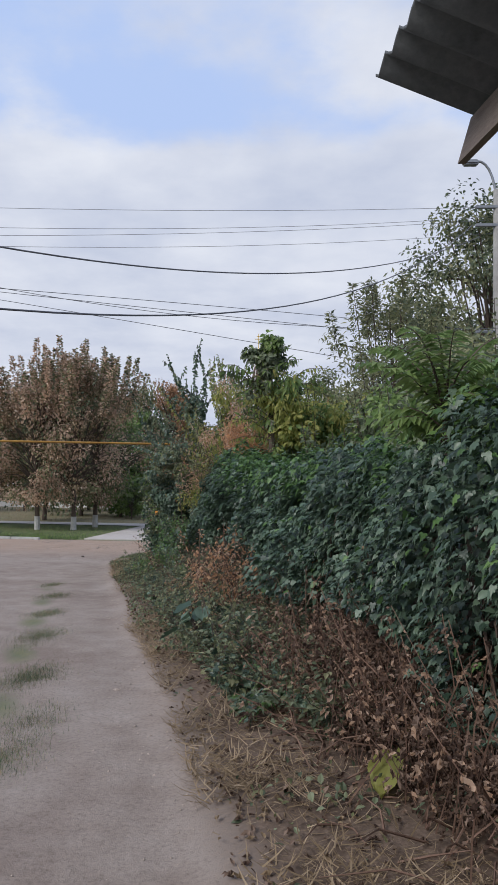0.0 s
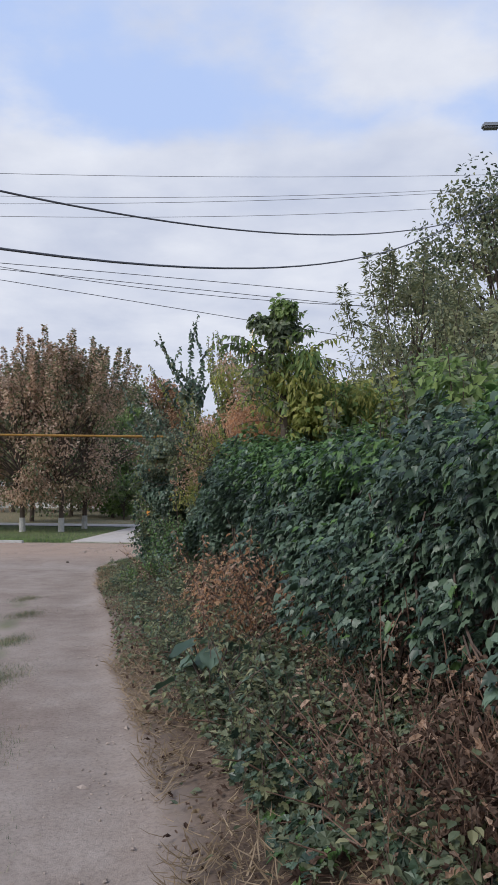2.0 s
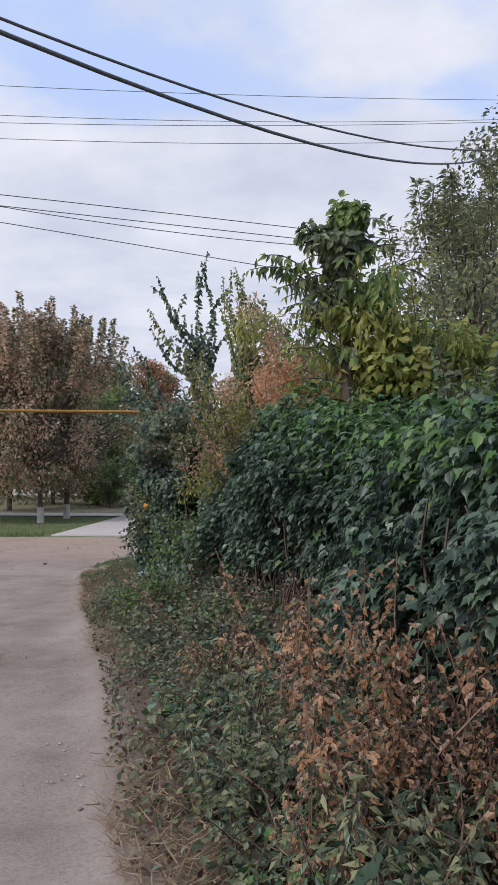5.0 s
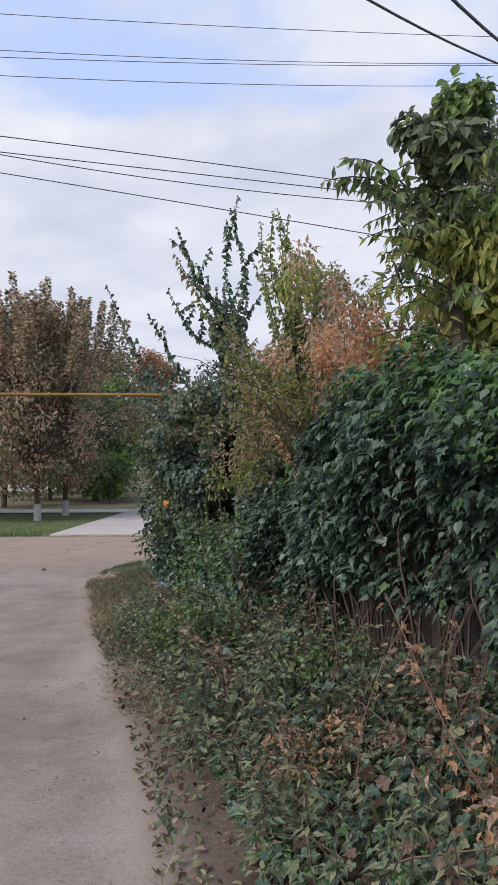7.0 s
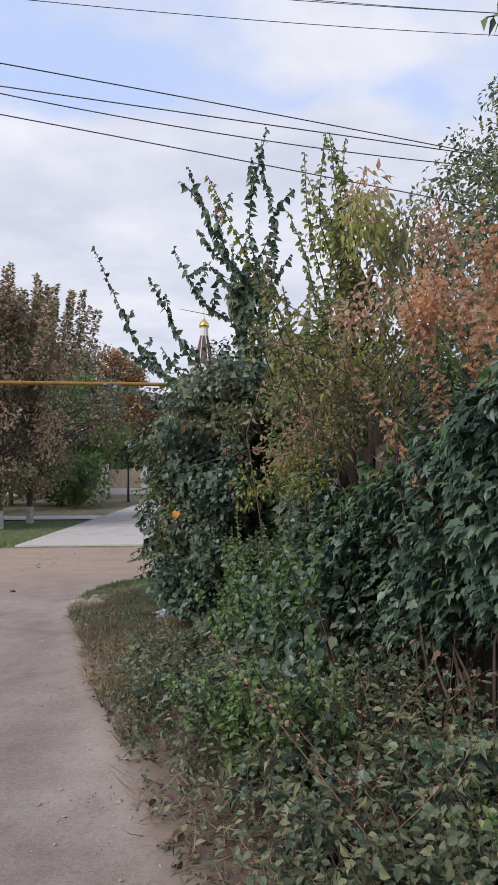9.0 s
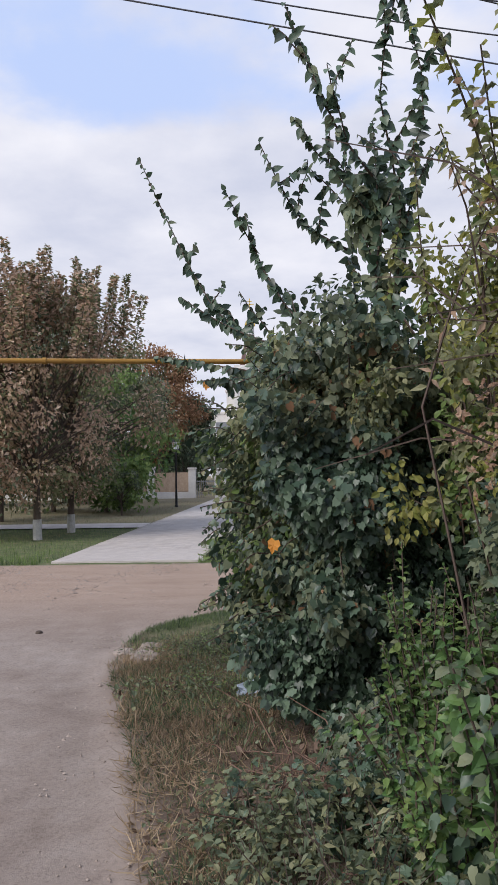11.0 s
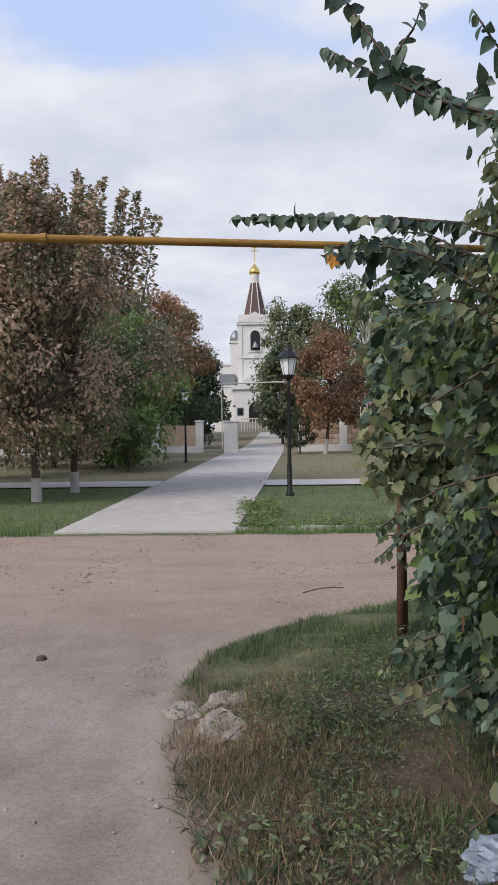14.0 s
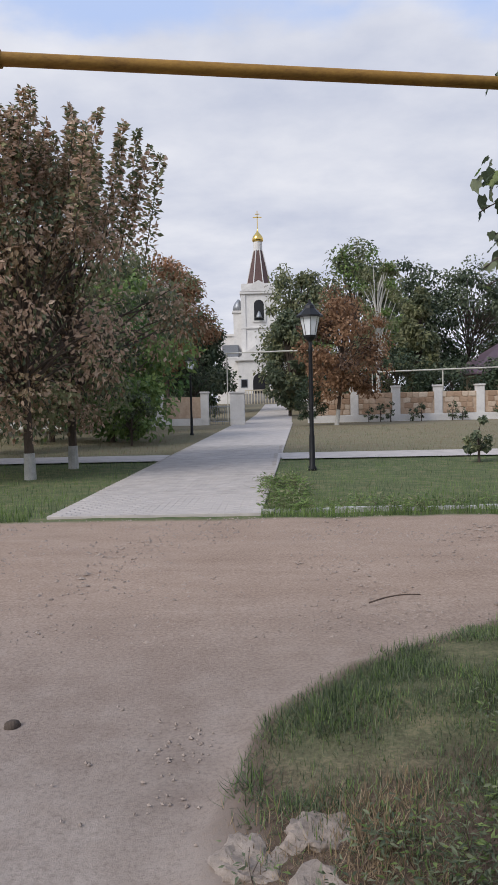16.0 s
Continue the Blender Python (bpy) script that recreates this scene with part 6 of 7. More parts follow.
# ---- park lamps ----
def build_lamp():
    x, y = -2.66, 32.5
    g = ground_z(x, y)
    t = thing("park_lamp", (x, y, g), "black iron park lamp with a white glass lantern", "park lamp", "park lamps")
    b = Builder()
    b.lathe([(0.09, -0.02), (0.09, 0.05), (0.06, 0.1), (0.055, 0.7), (0.045, 0.75), (0.04, 2.4), (0.05, 2.45), (0.035, 2.5), (0.035, 2.62)], (x, y, g), 12)
    part("post", b, BLACK_IRON, t, smooth=True)
    b = Builder()
    b.lathe([(0.03, 2.6), (0.13, 2.68), (0.14, 2.72), (0.13, 2.73)], (x, y, g), 8)
    part("collar", b, BLACK_IRON, t)
    b = Builder()
    b.lathe([(0.12, 2.73), (0.2, 3.1)], (x, y, g), 8)
    part("lantern_glass", b, LAMP_GLASS, t, "white translucent glass")
    b = Builder()
    for k in range(8):
        a = 2 * math.pi * k / 8
        b.tube([(x + 0.125 * math.cos(a), y + 0.125 * math.sin(a), g + 2.72), (x + 0.205 * math.cos(a), y + 0.205 * math.sin(a), g + 3.1)], 0.0045, 4)
    part("glazing_bar", b, BLACK_IRON, t)
    b = Builder()
    b.lathe([(0.27, 3.09), (0.27, 3.12), (0.12, 3.26), (0.1, 3.32), (0.03, 3.38), (0.02, 3.45)], (x, y, g), 8)
    part("cap", b, BLACK_IRON, t)
    t.scale = (1.06, 1.06, 1.06)
    copy_thing(t, pose(-7.0, 49.3, ground_z(-7.0, 49.3)))


LAMP_GLASS = plain("opal_glass", (0.75, 0.77, 0.8), (0.85, 0.86, 0.88), 3, 0.25, bump=0)
build_lamp()


# ---- churchyard wall, gate, church ----
def build_walls():
    w = thing("wall_churchyard", (5, 61.5, 0.2), "low shell-limestone wall between whitewashed pillars", "wall", kind="structure")

    def stretch(x0, x1, y, z):
        part("plinth", bevelled([((x0, y - 0.3, z - 0.3), (x1, y + 0.3, z + 0.42))], 0.03), PLASTER, w)
        part("stone_panel", bevelled([((x0, y - 0.16, z + 0.43), (x1, y + 0.16, z + 1.72))], 0.03), STONE, w)

    def pillar(x, y, z, wd=0.24, h=2.05):
        part("pillar", bevelled([((x - wd, y - wd, z - 0.2), (x + wd, y + wd, z + h)), ((x - wd - 0.05, y - wd - 0.05, z + h - 0.03), (x + wd + 0.05, y + wd + 0.05, z + h + 0.08))], 0.02), PLASTER, w)

    z = ground_z(5, 61.5)
    stretch(-1.0, 24.0, 61.5, z)
    stretch(-40.0, -7.6, 61.5, z)
    for x in (-1.0, 1.55, 4.05, 6.55, 9.05, 11.55, 14.05, 16.55, -10.2, -12.8, -15.4, -18):
        pillar(x, 61.5, z)
    pillar(-7.45, 61.5, z, 0.24, 1.95)
    pillar(-5.45, 61.0, z, 0.43, 1.9)
    g = thing("wicket_gate", (-6.5, 61.3, z), "low grey iron wicket gate between white pillars", "gate")
    for k in range(9):
        b = Builder()
        b.tube([(-7.1 + 0.14 * k, 61.3, z), (-7.1 + 0.14 * k, 61.3, z + 1.2)], 0.015, 6)
        part("bar", b, GREY_METAL, g)
    for h in (0.2, 1.1):
        b = Builder()
        b.tube([(-7.2, 61.3, z + h), (-5.9, 61.3, z + h)], 0.02, 6)
        part("rail", b, GREY_METAL, g)
    # roses along the wall
    for k, x in enumerate((2.3, 3.0, 3.6, 4.9, 5.4, 7.2, 7.8, 10.0, 10.8)):
        tree("rose_bush", (x, 60.6), 0.9 + 0.3 * ((k * 7) % 3) / 2, 0.35, 0.1, 260, 0.1, [BUSH, NEEDLE], (2, 1), "low dark rose bush in front of the wall", SMALL, clumps=9, group="rose bushes")
    p = thing("gas_pipe", (0, 62.4, 2.0), "thin pale gas pipe carried along the churchyard wall", "gas pipe")
    b = Builder()
    zz = z + 3.0
    b.tube([(-6.5, 66, z + 4.6), (1.2, 66, z + 4.7)], 0.05, 6)
    b.tube([(2.8, 62.4, zz), (14.5, 62.6, zz + 0.2)], 0.05, 6)
    part("pipe", b, IRON_PALE, p)
    for x, yy, top in ((2.8, 62.5, zz + 0.05), (7.1, 62.5, zz + 0.05), (14.2, 62.5, zz + 0.05), (-6.3, 66, z + 4.65), (1.2, 66, z + 4.65)):
        b = Builder()
        b.tube([(x, yy, z), (x, yy, top)], 0.04, 6)
        part("support", b, IRON_PALE, p)


build_walls()


def build_house():
    x0, x1, y0, y1 = 12.6, 24.0, 73.5, 80.0
    z = ground_z(14, 75)
    t = thing("house", (18, 76, z), "cream single-storey house with a purple-brown hipped roof", "house")
    part("wall", bevelled([((x0, y0, z - 0.2), (x1, y1, z + 3.0))], 0.03), CREAM, t)
    b = Builder()
    o = 1.1
    v = [(x0 - o, y0 - o, z + 2.95), (x1 + o, y0 - o, z + 2.95), (x1 + o, y1 + o, z + 2.95), (x0 - o, y1 + o, z + 2.95), (x0 + 2.6, (y0 + y1) / 2, z + 5.6), (x1 - 2.6, (y0 + y1) / 2, z + 5.6)]
    v += [(a, b2, c - 0.12) for a, b2, c in v[:4]]
    b.add(v, [(0, 1, 5), (0, 5, 4), (1, 2, 5), (2, 3, 4), (2, 4, 5), (3, 0, 4), (0, 6, 7), (0, 7, 1), (1, 7, 8), (1, 8, 2), (2, 8, 9), (2, 9, 3), (3, 9, 6), (3, 6, 0), (6, 9, 8), (6, 8, 7)])
    part("roof", b, ROOF_PURPLE, t)
    for x in (14.2, 17.0, 20.0):
        wnd = part("window", bevelled([((x, y0 - 0.05, z + 1.0), (x + 1.2, y0 + 0.02, z + 2.3))], 0.01), PLASTER, t)
        part("pane", bevelled([((x + 0.08, y0 - 0.07, z + 1.08), (x + 1.12, y0 - 0.04, z + 2.22))], 0.005), GLASS_AND_SHADE, wnd)


build_house()


def build_church():
    cx, y0 = -4.55, 108.0
    z = ground_z(cx, y0 - 4)
    t = thing("church", (cx, y0, z), "white church with a bell tower, brown tent roof and gilded cupola", "church")
    T = 2.1
    top = z + 14.6
    part("tower", bevelled([((cx - T, y0, z - 0.5), (cx + T, y0 + 2 * T, top)), ((cx - T - 0.15, y0 - 0.15, z + 9.1), (cx + T + 0.15, y0 + 2 * T + 0.15, z + 9.35)), ((cx - T - 0.22, y0 - 0.22, top - 1.3), (cx + T + 0.22, y0 + 2 * T + 0.22, top - 1.0)),
                            ((cx - T - 0.1, y0 - 0.1, z - 0.5), (cx - T + 0.5, y0 + 0.3, top - 1.2)), ((cx + T - 0.5, y0 - 0.1, z - 0.5), (cx + T + 0.1, y0 + 0.3, top - 1.2))], 0.04), PLASTER, t)
    b = Builder()
    b.add([(cx - T - 0.2, y0 - 0.25, top - 1.0), (cx + T + 0.2, y0 - 0.25, top - 1.0), (cx, y0 - 0.25, top + 0.35), (cx - T - 0.2, y0 + 2 * T, top - 1.0), (cx + T + 0.2, y0 + 2 * T, top - 1.0), (cx, y0 + 2 * T, top + 0.35)],
          [(0, 1, 2), (3, 5, 4), (0, 2, 5), (0, 5, 3), (1, 4, 5), (1, 5, 2), (0, 3, 4), (0, 4, 1)])
    part("pediment", b, PLASTER, t)
    # tent roof with pale ribs
    ctr = (cx, y0 + T, top - 0.9)
    b = Builder()
    b.lathe([(1.85, 0.0), (1.68, 0.5), (0.58, 5.2)], ctr, 8, turn=math.pi / 8)
    part("tent_roof", b, ROOF_BROWN, t)
    for k in range(8):
        a = math.pi / 8 + k * math.pi / 4
        b = Builder()
        b.tube([(ctr[0] + r * math.cos(a), ctr[1] + r * math.sin(a), ctr[2] + h) for r, h in ((1.85, 0.0), (1.68, 0.5), (0.58, 5.2))], 0.07, 5)
        part("roof_rib", b, PLASTER, t)
    b = Builder()
    b.lathe([(0.56, 5.1), (0.54, 6.3), (0.64, 6.35)], ctr, 12)
    part("drum", b, PLASTER, t)
    b = Builder()
    b.lathe([(0.58, 6.3), (0.68, 6.4), (0.7, 6.65), (0.6, 6.95), (0.36, 7.25), (0.15, 7.5), (0.05, 7.85), (0.04, 8.1)], ctr, 16)
    part("cupola", b, GOLD, t, smooth=True)
    b = Builder()
    zc = ctr[2] + 8.0
    b.box((cx - 0.05, ctr[1] - 0.04, zc), (cx + 0.05, ctr[1] + 0.04, zc + 2.1))
    b.box((cx - 0.55, ctr[1] - 0.04, zc + 1.25), (cx + 0.55, ctr[1] + 0.04, zc + 1.36))
    b.box((cx - 0.28, ctr[1] - 0.04, zc + 1.65), (cx + 0.28, ctr[1] + 0.04, zc + 1.74))
    part("cross", b, GOLD, t)

    def arch(name, x, zb, w, h, yf, mat, parent):
        b = Builder()
        out = [(x - w, zb), (x + w, zb)] + [(x + w * math.cos(a), zb + h - w + w * math.sin(a)) for a in np.linspace(0, math.pi, 9)]
        n = len(out)
        v = [(px, yf, pz) for px, pz in out] + [(px, yf + 0.4, pz) for px, pz in out]
        tr = [(0, k, k + 1) for k in range(1, n - 1)] + [(n, n + k + 1, n + k) for k in range(1, n - 1)]
        for k in range(n):
            j = (k + 1) % n
            tr += [(k, n + k, n + j), (k, n + j, j)]
        b.add(v, tr)
        return part(name, b, mat, parent)

    surround = arch("belfry_opening", cx, z + 9.9, 0.82, 2.9, y0 - 0.12, PLASTER, t)
    # dark slab painted as the shade inside the belfry arch
    arch("opening_shade", cx, z + 10.1, 0.6, 2.5, y0 - 0.14, GLASS_AND_SHADE, surround)
    b = Builder()
    b.lathe([(0.42, 0), (0.36, 0.15), (0.24, 0.5), (0.1, 0.7), (0.02, 0.85)], (cx, y0 - 0.3, z + 10.4), 10)
    part("bell", b, GREY_METAL, t, smooth=True)
    # porch with gable and dark doorway
    part("porch", bevelled([((cx - 2.6, y0 - 3, z - 0.5), (cx + 2.6, y0, z + 5.2))], 0.04), PLASTER, t)
    b = Builder()
    b.add([(cx - 3.0, y0 - 3.25, z + 5.1), (cx + 3.0, y0 - 3.25, z + 5.1), (cx, y0 - 3.25, z + 7.2), (cx - 3.0, y0, z + 5.1), (cx + 3.0, y0, z + 5.1), (cx, y0, z + 7.2)],
          [(0, 1, 2), (3, 5, 4), (0, 2, 5), (0, 5, 3), (1, 4, 5), (1, 5, 2), (0, 3, 4), (0, 4, 1)])
    part("porch_roof", b, [PLASTER], t)
    door = arch("doorway", cx + 0.1, z + 0.1, 1.25, 3.9, y0 - 3.1, PLASTER, t)
    # dark slab painted as the shade inside the doorway
    arch("door_shade", cx + 0.1, z + 0.12, 0.95, 3.5, y0 - 3.12, GLASS_AND_SHADE, door)
    # nave behind and lower side wings
    part("nave", bevelled([((cx - 5.6, y0 + 2 * T, z - 0.5), (cx + 5.6, y0 + 20, z + 8.8)), ((cx - 5.8, y0 + 2 * T - 0.15, z + 8.6), (cx + 5.8, y0 + 20.2, z + 8.9))], 0.04), PLASTER, t)
    part("side_tower", bevelled([((cx - 3.2, y0 + 1.2, z - 0.5), (cx - T, y0 + 2 * T, z + 11.3)), ((cx - 3.35, y0 + 1.05, z + 11.2), (cx - T, y0 + 2 * T, z + 11.5))], 0.04), PLASTER, t)
    b = Builder()
    b.lathe([(0.75, 0), (0.7, 0.7), (0.45, 1.2), (0.08, 1.6)], (cx - 2.6, y0 + 3.0, z + 11.5), 10)
    part("side_cupola", b, GREY_METAL, t, smooth=True)
    part("side_wing", bevelled([((cx - 5.0, y0 - 0.4, z - 0.5), (cx - 2.6, y0 + 4, z + 5.6)), ((cx - 5.1, y0 - 0.5, z + 5.5), (cx - 2.6, y0 + 4, z + 5.75))], 0.04), PLASTER, t)
    part("wing_roof", bevelled([((cx - 4.6, y0, z + 5.76), (cx - 2.6, y0 + 3, z + 7.2))], 0.05), GREY_METAL, t)
    w = part("window", bevelled([((cx - 2.3, y0 - 3.05, z + 1.9), (cx - 1.5, y0 - 2.98, z + 2.9))], 0.02), GREY_METAL, t)
    part("pane", bevelled([((cx - 2.2, y0 - 3.08, z + 2.0), (cx - 1.6, y0 - 3.04, z + 2.8))], 0.01), GLASS_AND_SHADE, w)
    # steps and railing in front of the porch
    s = thing("church_steps", (cx, 101, ground_z(cx, 100)), "broad pale steps up to the church porch", "steps")
    zb = ground_z(cx, 100)
    for k in range(8):
        part("step", bevelled([((cx - 2.4, 101.0 + 0.5 * k, zb - 0.3), (cx + 2.4, 105.0, zb + 0.15 * (k + 1) - 0.002 * k))], 0.01), CONCRETE, s)
    r = thing("step_railing", (cx, 100.7, zb), "tan painted railing beside the church steps", "railing")
    for k in range(13):
        b = Builder()
        b.tube([(cx - 1.6 + 0.32 * k, 100.7, zb - 0.05), (cx - 1.6 + 0.32 * k, 100.7, zb + 1.5)], 0.05, 5)
        part("baluster", b, CREAM, r)
    b = Builder()
    b.tube([(cx - 1.7, 100.7, zb + 1.5), (cx + 2.4, 100.7, zb + 1.5)], 0.07, 5)
    part("handrail", b, CREAM, r)


build_church()


# ---- small things on the ground ----
def rock(name, at, size, label, seed, mat=None, group=""):
    bm = bmesh.new()
    bmesh.ops.create_icosphere(bm, subdivisions=4 if size[0] > 0.05 else 2, radius=1)
    for v in bm.verts:
        c = v.co.copy()
        k = 1 + 0.22 * noise.noise(c * 1.3 + Vector((seed, 0, 0))) - 0.3 * abs(noise.noise(c * 2.6 + Vector((0, seed, 0)))) + 0.1 * noise.noise(c * 6 + Vector((seed, seed, 0))) + 0.05 * noise.noise(c * 15 + Vector((seed, 0, seed)))
        v.co = Vector((c.x * size[0] * k, c.y * size[1] * k, min(max(c.z, -0.6), 0.5 if size[0] > 0.05 else 0.72) * size[2] * k * 1.2 + (0.3 * size[2] * (noise.noise(c * 2.0 + Vector((seed, 0, 0))) + 0.25 * noise.noise(c * 9)) if size[0] > 0.05 else 0)))
    for fc in bm.faces:
        fc.smooth = size[0] <= 0.05
    ob = part(name, bm, mat or (RUBBLE if size[0] > 0.05 else ROCK))
    ob.matrix_basis = pose(at[0], at[1], ground_z(*at) + (-0.25 * size[2] if size[0] > 0.05 else 0.25 * size[2]), 0, 0, seed * (3 if size[0] > 0.05 else 40))
    return tagged(ob, label, "stone", group)


def broad_leaf(b, place, tip, normal, size, seed, mat=0):
    """One large wavy heart-shaped leaf with a sunken midrib."""
    y = unit(np.asarray(tip, float))
    x = unit(np.cross(y, np.asarray(normal, float)))
    z = np.cross(x, y)
    v, f, nu, nv = [], [], 9, 8
    for i in range(nu):
        u = i / (nu - 1)
        half = 0.44 * math.sin(math.pi * min(1, u * 0.93 + 0.07)) ** 0.65 * (1 - 0.35 * u)
        for j in range(nv + 1):
            w = 2 * j / nv - 1
            back = -0.12 * (1 - u) ** 4 * abs(w)
            lift = 0.12 * abs(w) - 0.16 * u * u + 0.035 * math.sin(11 * u + seed + 3 * w) * abs(w)
            v.append(np.asarray(place) + size * (x * half * w * (1 + 0.06 * math.sin(17 * u + seed)) + y * (u + back) + z * lift))
    for i in range(nu - 1):
        for j in range(nv):
            a = i * (nv + 1) + j
            f += [(a, a + 1, a + nv + 2), (a, a + nv + 2, a + nv + 1)]
    b.add(np.array(v), np.array(f), mat)


def build_small():
    rock("rubble_block", (-3.43, 18.52), (0.15, 0.22, 0.055), "broken pale rubble block half sunk in the verge", 2.0, None, "rubble blocks")
    rock("rubble_block", (-3.42, 18.92), (0.14, 0.12, 0.06), "broken pale rubble block half sunk in the verge", 5.0, None, "rubble blocks")
    rock("rubble_block", (-3.66, 18.82), (0.12, 0.14, 0.045), "broken pale rubble block half sunk in the verge", 8.0, None, "rubble blocks")
    rock("stone", (-4.83, 19.95), (0.045, 0.035, 0.03), "small dark stone on the lane", 1.0, BARK)
    for k in range(40):
        x, y = rng.uniform(-6, -0.5), rng.uniform(3, 24)
        if verge_depth(np.array([x]), np.array([y]))[0] > -0.05:
            continue
        s = rng.uniform(0.006, 0.02)
        rock("pebble", (x, y), (s * 1.3, s, s * 0.7), "small pebble on the trodden earth", k * 0.7, None, "pebbles")
    gb = Builder()
    tv = np.array([(1, 0, 0), (0, 1, 0), (-1, 0, 0), (0, -1, 0), (0, 0, 1.0), (0, 0, -0.4)])
    tf = np.array([(0, 1, 4), (1, 2, 4), (2, 3, 4), (3, 0, 4), (1, 0, 5), (2, 1, 5), (3, 2, 5), (0, 3, 5)])
    n = 14000
    x = rng.uniform(-9, 1.5, n)
    y = np.where(rng.random(n) < 0.65, rng.uniform(21, 26.3, n), rng.uniform(2.5, 22, n))
    near = (rng.random(n) < 0.3) & (y < 20)
    x = np.where(near, np.interp(y, EDGE_Y, EDGE_X) - np.abs(rng.normal(0.0, 0.22, n)) - 0.02, x)
    ok = (lump(np.stack([x, y, 0 * x], 1), 0.9, 19) + rng.normal(0, 0.25, n) > 0.0) & (verge_depth(x, y) < -0.02) & (x > np.interp(y, EDGE_Y, EDGE_X) - 4.5)
    x, y = x[ok], y[ok]
    n = len(x)
    a, r = rng.uniform(0, 6.28, n), rng.uniform(0.003, 0.011, n) * np.interp(y, [21, 24], [1, 1.8]) * np.where(rng.random(n) < 0.03, 2, 1)
    ca, sa = np.cos(a)[:, None], np.sin(a)[:, None]
    sx, sy = rng.uniform(0.8, 1.6, n)[:, None], rng.uniform(0.6, 1.1, n)[:, None]
    vx, vy = tv[None, :, 0] * sx, tv[None, :, 1] * sy
    v = np.stack([x[:, None] + r[:, None] * (vx * ca - vy * sa), y[:, None] + r[:, None] * (vx * sa + vy * ca), (ground_height(x, y) + 0.002)[:, None] + r[:, None] * 0.7 * tv[None, :, 2]], -1)
    gb.add(v.reshape(-1, 3), (tf[None] + (np.arange(n) * 6)[:, None, None]).reshape(-1, 3))
    tagged(part("gravel", gb, CLOD), "loose gravel on the trodden earth", "gravel", kind="stuff")
    # crumpled bag under the corner bush
    bm = bmesh.new()
    bmesh.ops.create_icosphere(bm, subdivisions=4, radius=1)
    for v in bm.verts:
        c = v.co.copy()
        k = 0.9 + 0.6 * abs(noise.noise(c * 1.6 + Vector((3, 1, 0)))) + 0.12 * noise.noise(c * 6)
        v.co = Vector((c.x * 0.13 * k, c.y * 0.1 * k, max(c.z, -0.5) * 0.06 * k))
    ob = part("plastic_bag", bm, BAG)
    ob.matrix_basis = pose(-2.42, 17.15, ground_z(-2.42, 17.15) + 0.015, 0, 0, 30)
    tagged(ob, "crumpled pale blue plastic bag in the grass", "plastic bag")
    t = Builder()
    q = np.linspace(0, 1, 7)
    t.tube(np.stack([-2.85 + 0.42 * q, 22.0 + 0.2 * q, 0.015 + 0.025 * np.sin(q * 3)], 1), np.linspace(0.007, 0.004, 7), 5)
    tagged(part("fallen_twig", t, TWIG), "dry fallen twig on the street", "twig")
    q = thing("squash_plant", (0.98, 4.4, ground_z(0.98, 4.4)), "sprawling plant with one large yellowed leaf and dull green ones", "plant")
    st = Builder()
    for k, (x, y, z, sz, col, nm) in enumerate(((0.86, 4.4, 0.62, 0.2, YELLOW, "yellow_leaf"), (1.12, 4.2, 0.55, 0.16, BUSH, "leaf"), (1.2, 4.75, 0.7, 0.15, BUSH, "leaf"), (1.0, 4.75, 0.62, 0.13, YELLOW, "leaf"))):
        lb = Builder()
        broad_leaf(lb, (x, y, z), (-0.3 + 0.3 * k, -0.7, -0.5), (-0.3, -0.5, 0.9), sz, k)
        part(nm, lb, col, q, "large yellowed leaf" if k == 0 else "")
        st.tube([(0.98, 4.4, ground_z(0.98, 4.4)), ((0.98 + x) / 2, (4.4 + y) / 2, z * 0.8), (x, y, z)], [0.008, 0.006, 0.004], 5)
    part("stem", st, STEM_DRY, q)
    # burdock with broad leaves
    s = thing("burdock", (-0.3, 7.4, ground_z(-0.3, 7.4)), "burdock plant with broad dull green leaves", "plant")
    b = Builder()
    for k in range(16):
        a = k * 2.4
        L = rng.uniform(0.1, 0.28)
        o = np.array([-0.3, 7.45, ground_z(-0.3, 7.45)])
        e = o + np.array([L * math.cos(a), L * math.sin(a), rng.uniform(0.15, 0.42)])
        b.tube([o, (o + e) / 2 + (0, 0, 0.05), e], [0.008, 0.006, 0.004], 4, 1)
        broad_leaf(b, e, (math.cos(a), math.sin(a), -0.4), np.array([0, 0, 1.0]) + scatter(1, 0.3)[0], rng.uniform(0.11, 0.18), k, 0)
    part("foliage", b, [VINE, TWIG], s, smooth=True)


build_small()


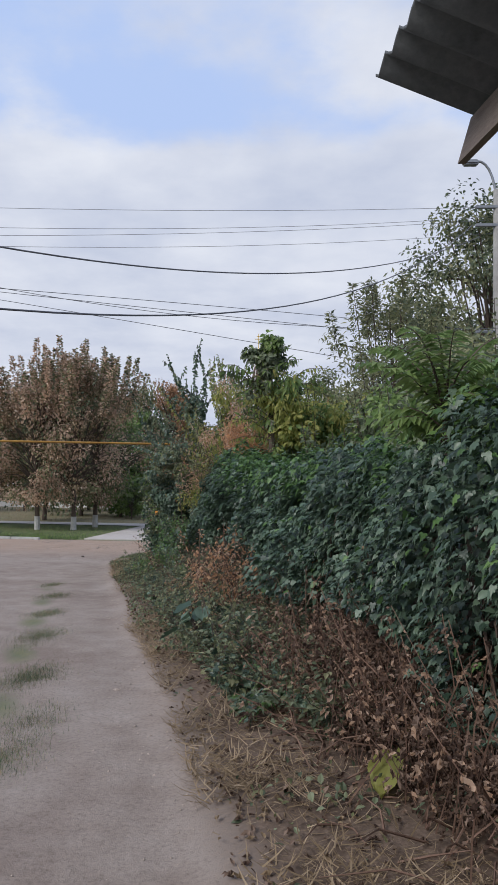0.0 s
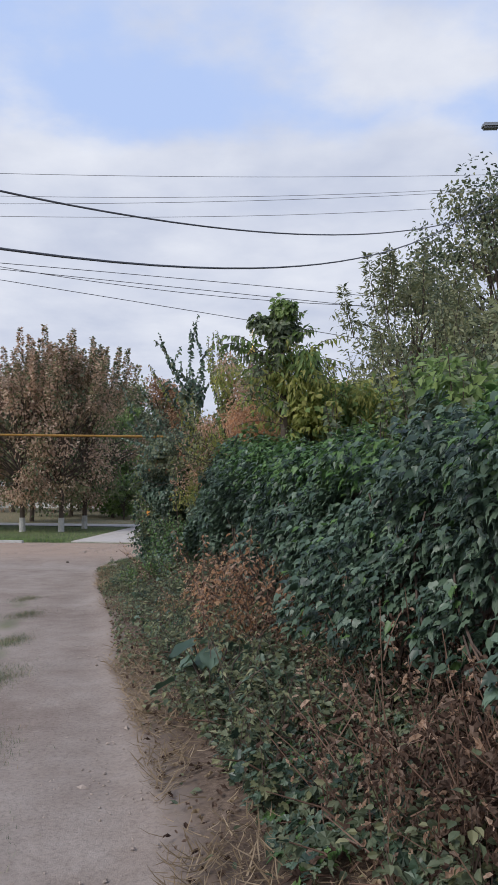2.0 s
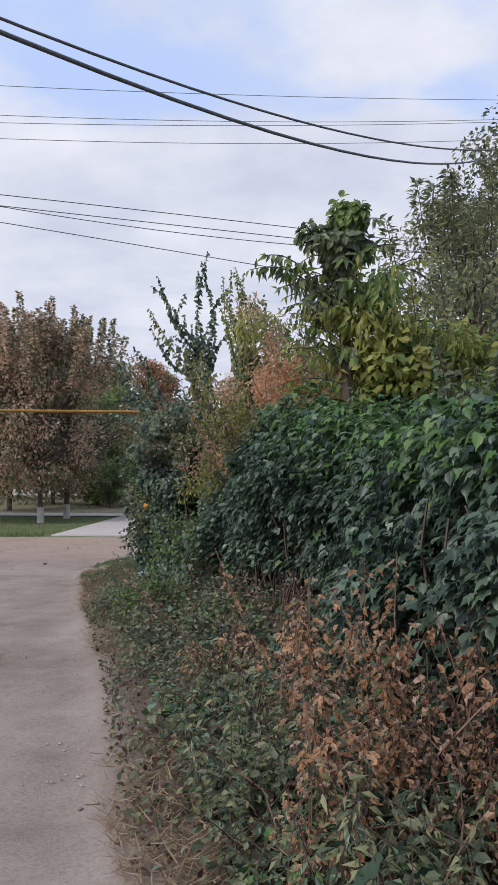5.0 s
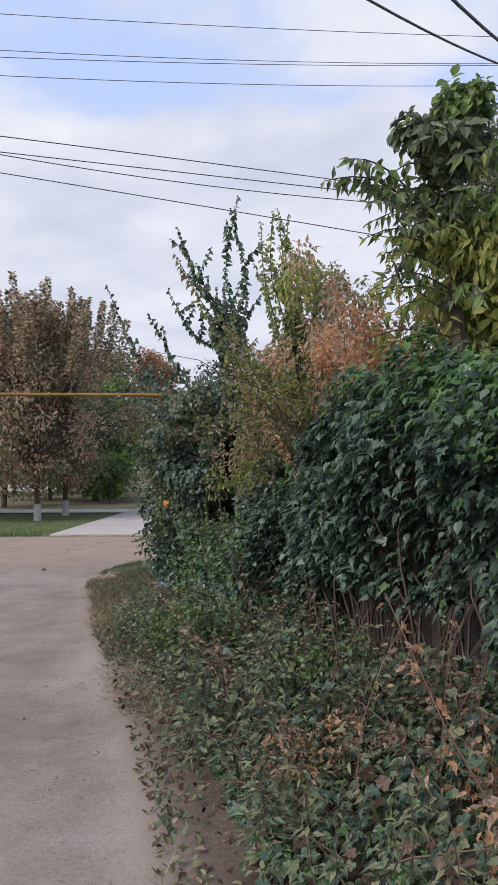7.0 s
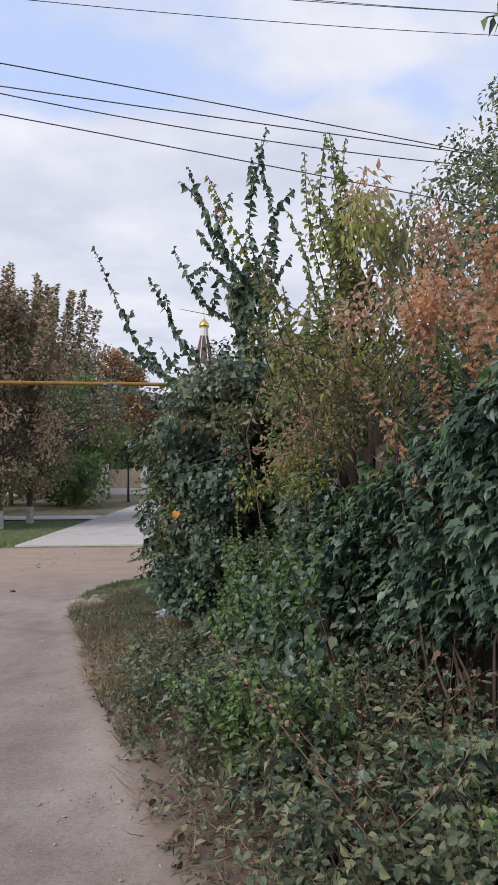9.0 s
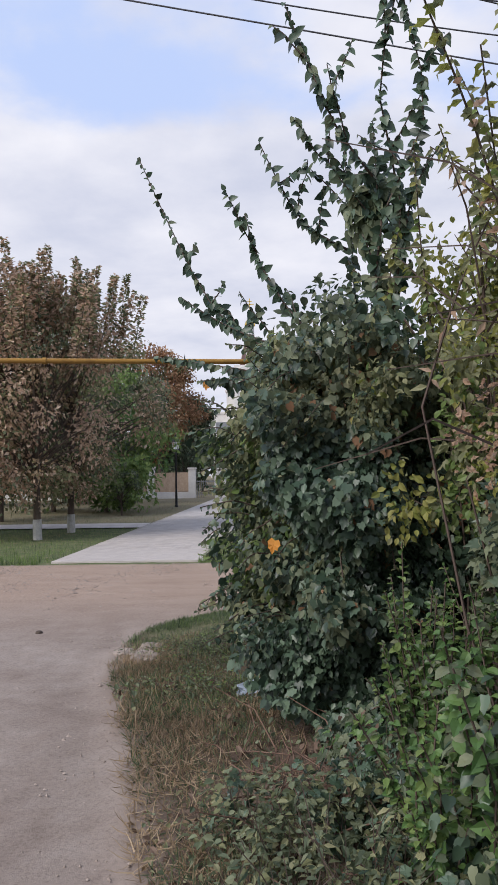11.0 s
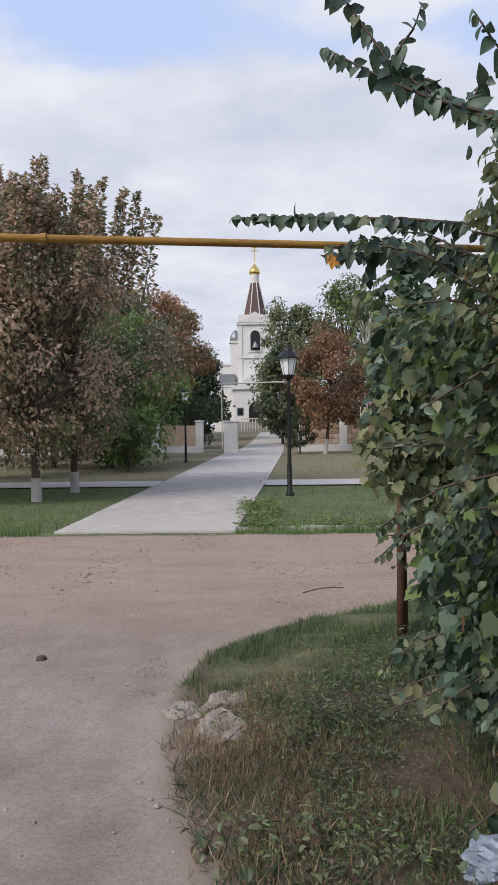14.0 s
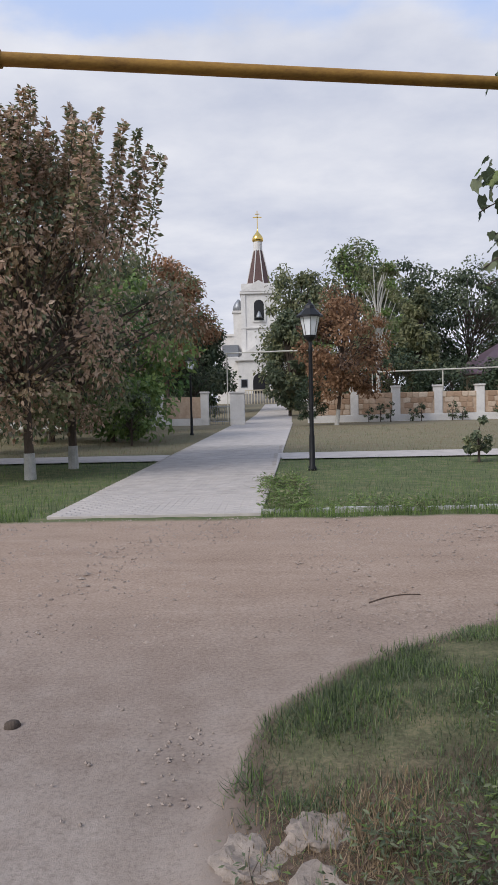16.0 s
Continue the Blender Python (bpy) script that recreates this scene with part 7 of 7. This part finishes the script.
# ---- pieces of the paving and the wall ----
def build_pavers():
    me = bpy.data.meshes.new("paver")
    bm = bmesh.new()
    bmesh.ops.create_cube(bm, size=1, matrix=Matrix.LocRotScale((0, 0, 0), None, (0.192, 0.092, 0.05)))
    top = [f for f in bm.faces if f.normal.z > 0.9]
    bmesh.ops.bevel(bm, geom=[e for f in top for e in f.edges], offset=0.006, segments=1, affect="EDGES")
    bm.to_mesh(me)
    bm.free()
    me.materials.append(PAVER)
    rest = Builder()
    made, row, y = 0, 0, 26.5
    while y < 41:
        x = path_left(y) + 0.1 + (0.1 if row % 2 else 0.0)
        while x < path_right(y) - 0.1:
            z = ground_z(-5, y) + 0.018 + 0.003 * math.sin(x * 37 + y * 91)
            if made < 300:
                ob = new("paver", me)
                ob.parent = pavement
                ob.matrix_basis = pose(x, y, z, 0, 0, 0.8 * math.sin(x * 13 + y * 7))
                made += 1
            else:
                rest.box((x - 0.096, y - 0.046, z - 0.02), (x + 0.096, y + 0.046, z + 0.025))
            x += 0.2
        y += 0.1
        row += 1
    tagged(part("paver_field", rest, PAVER, pavement), kind="stuff")


build_pavers()


def build_wall_stones():
    wall = bpy.data.objects["wall_churchyard"]
    kinds = []
    for k in range(6):
        bm = bmesh.new()
        bmesh.ops.create_cube(bm, size=1)
        bmesh.ops.bevel(bm, geom=bm.edges[:], offset=0.14, segments=1, affect="EDGES")
        for v in bm.verts:
            v.co += Vector((noise.noise(v.co * 3 + Vector((k, 0, 0))), 0.3 * noise.noise(v.co * 4 + Vector((0, k, 0))), noise.noise(v.co * 3 + Vector((0, 0, k + 5))))) * 0.16
        me = bpy.data.meshes.new("stone")
        bm.to_mesh(me)
        bm.free()
        me.materials.append(STONE_PIECE)
        kinds.append(me)
    z0 = ground_z(5, 61.5) + 0.43
    for r in range(4):
        x, i = -0.75, 0
        while x < 14.0:
            w = 0.3 + 0.22 * ((i * 7 + r * 3) % 5) / 4
            if abs(((x + w / 2 - 1.55 + 1.25) % 2.5) - 1.25) > 0.3:
                ob = new("stone", kinds[(i + 2 * r) % 6])
                ob.parent = wall
                ob.matrix_parent_inverse = Matrix.Translation(-wall.location)
                ob.matrix_basis = pose(x + w / 2, 61.34, z0 + 0.16 + 0.32 * r, 0, 4 * math.sin(i * 3 + r), 0) @ Matrix.Diagonal((w * 0.94, 0.1, 0.3, 1))
            x += w
            i += 1


def stone_piece():
    m = Nodes("limestone_block", 0.95, 0.0, 0.1)
    o = m.t.nodes.new("ShaderNodeObjectInfo")
    base = m.ramp(o.outputs["Random"], [(0.0, (0.34, 0.23, 0.155)), (0.5, (0.48, 0.35, 0.25)), (1.0, (0.6, 0.5, 0.4))])
    n = m.noise(5, 6, 0.65)
    m.color(m.mix(0.5, base, m.ramp(n, [(0.3, (0.7, 0.68, 0.66)), (0.7, (1.15, 1.12, 1.1))]), "MULTIPLY"))
    m.bump(n, 0.5, 0.02)
    return m.mat


STONE_PIECE = stone_piece()
build_wall_stones()
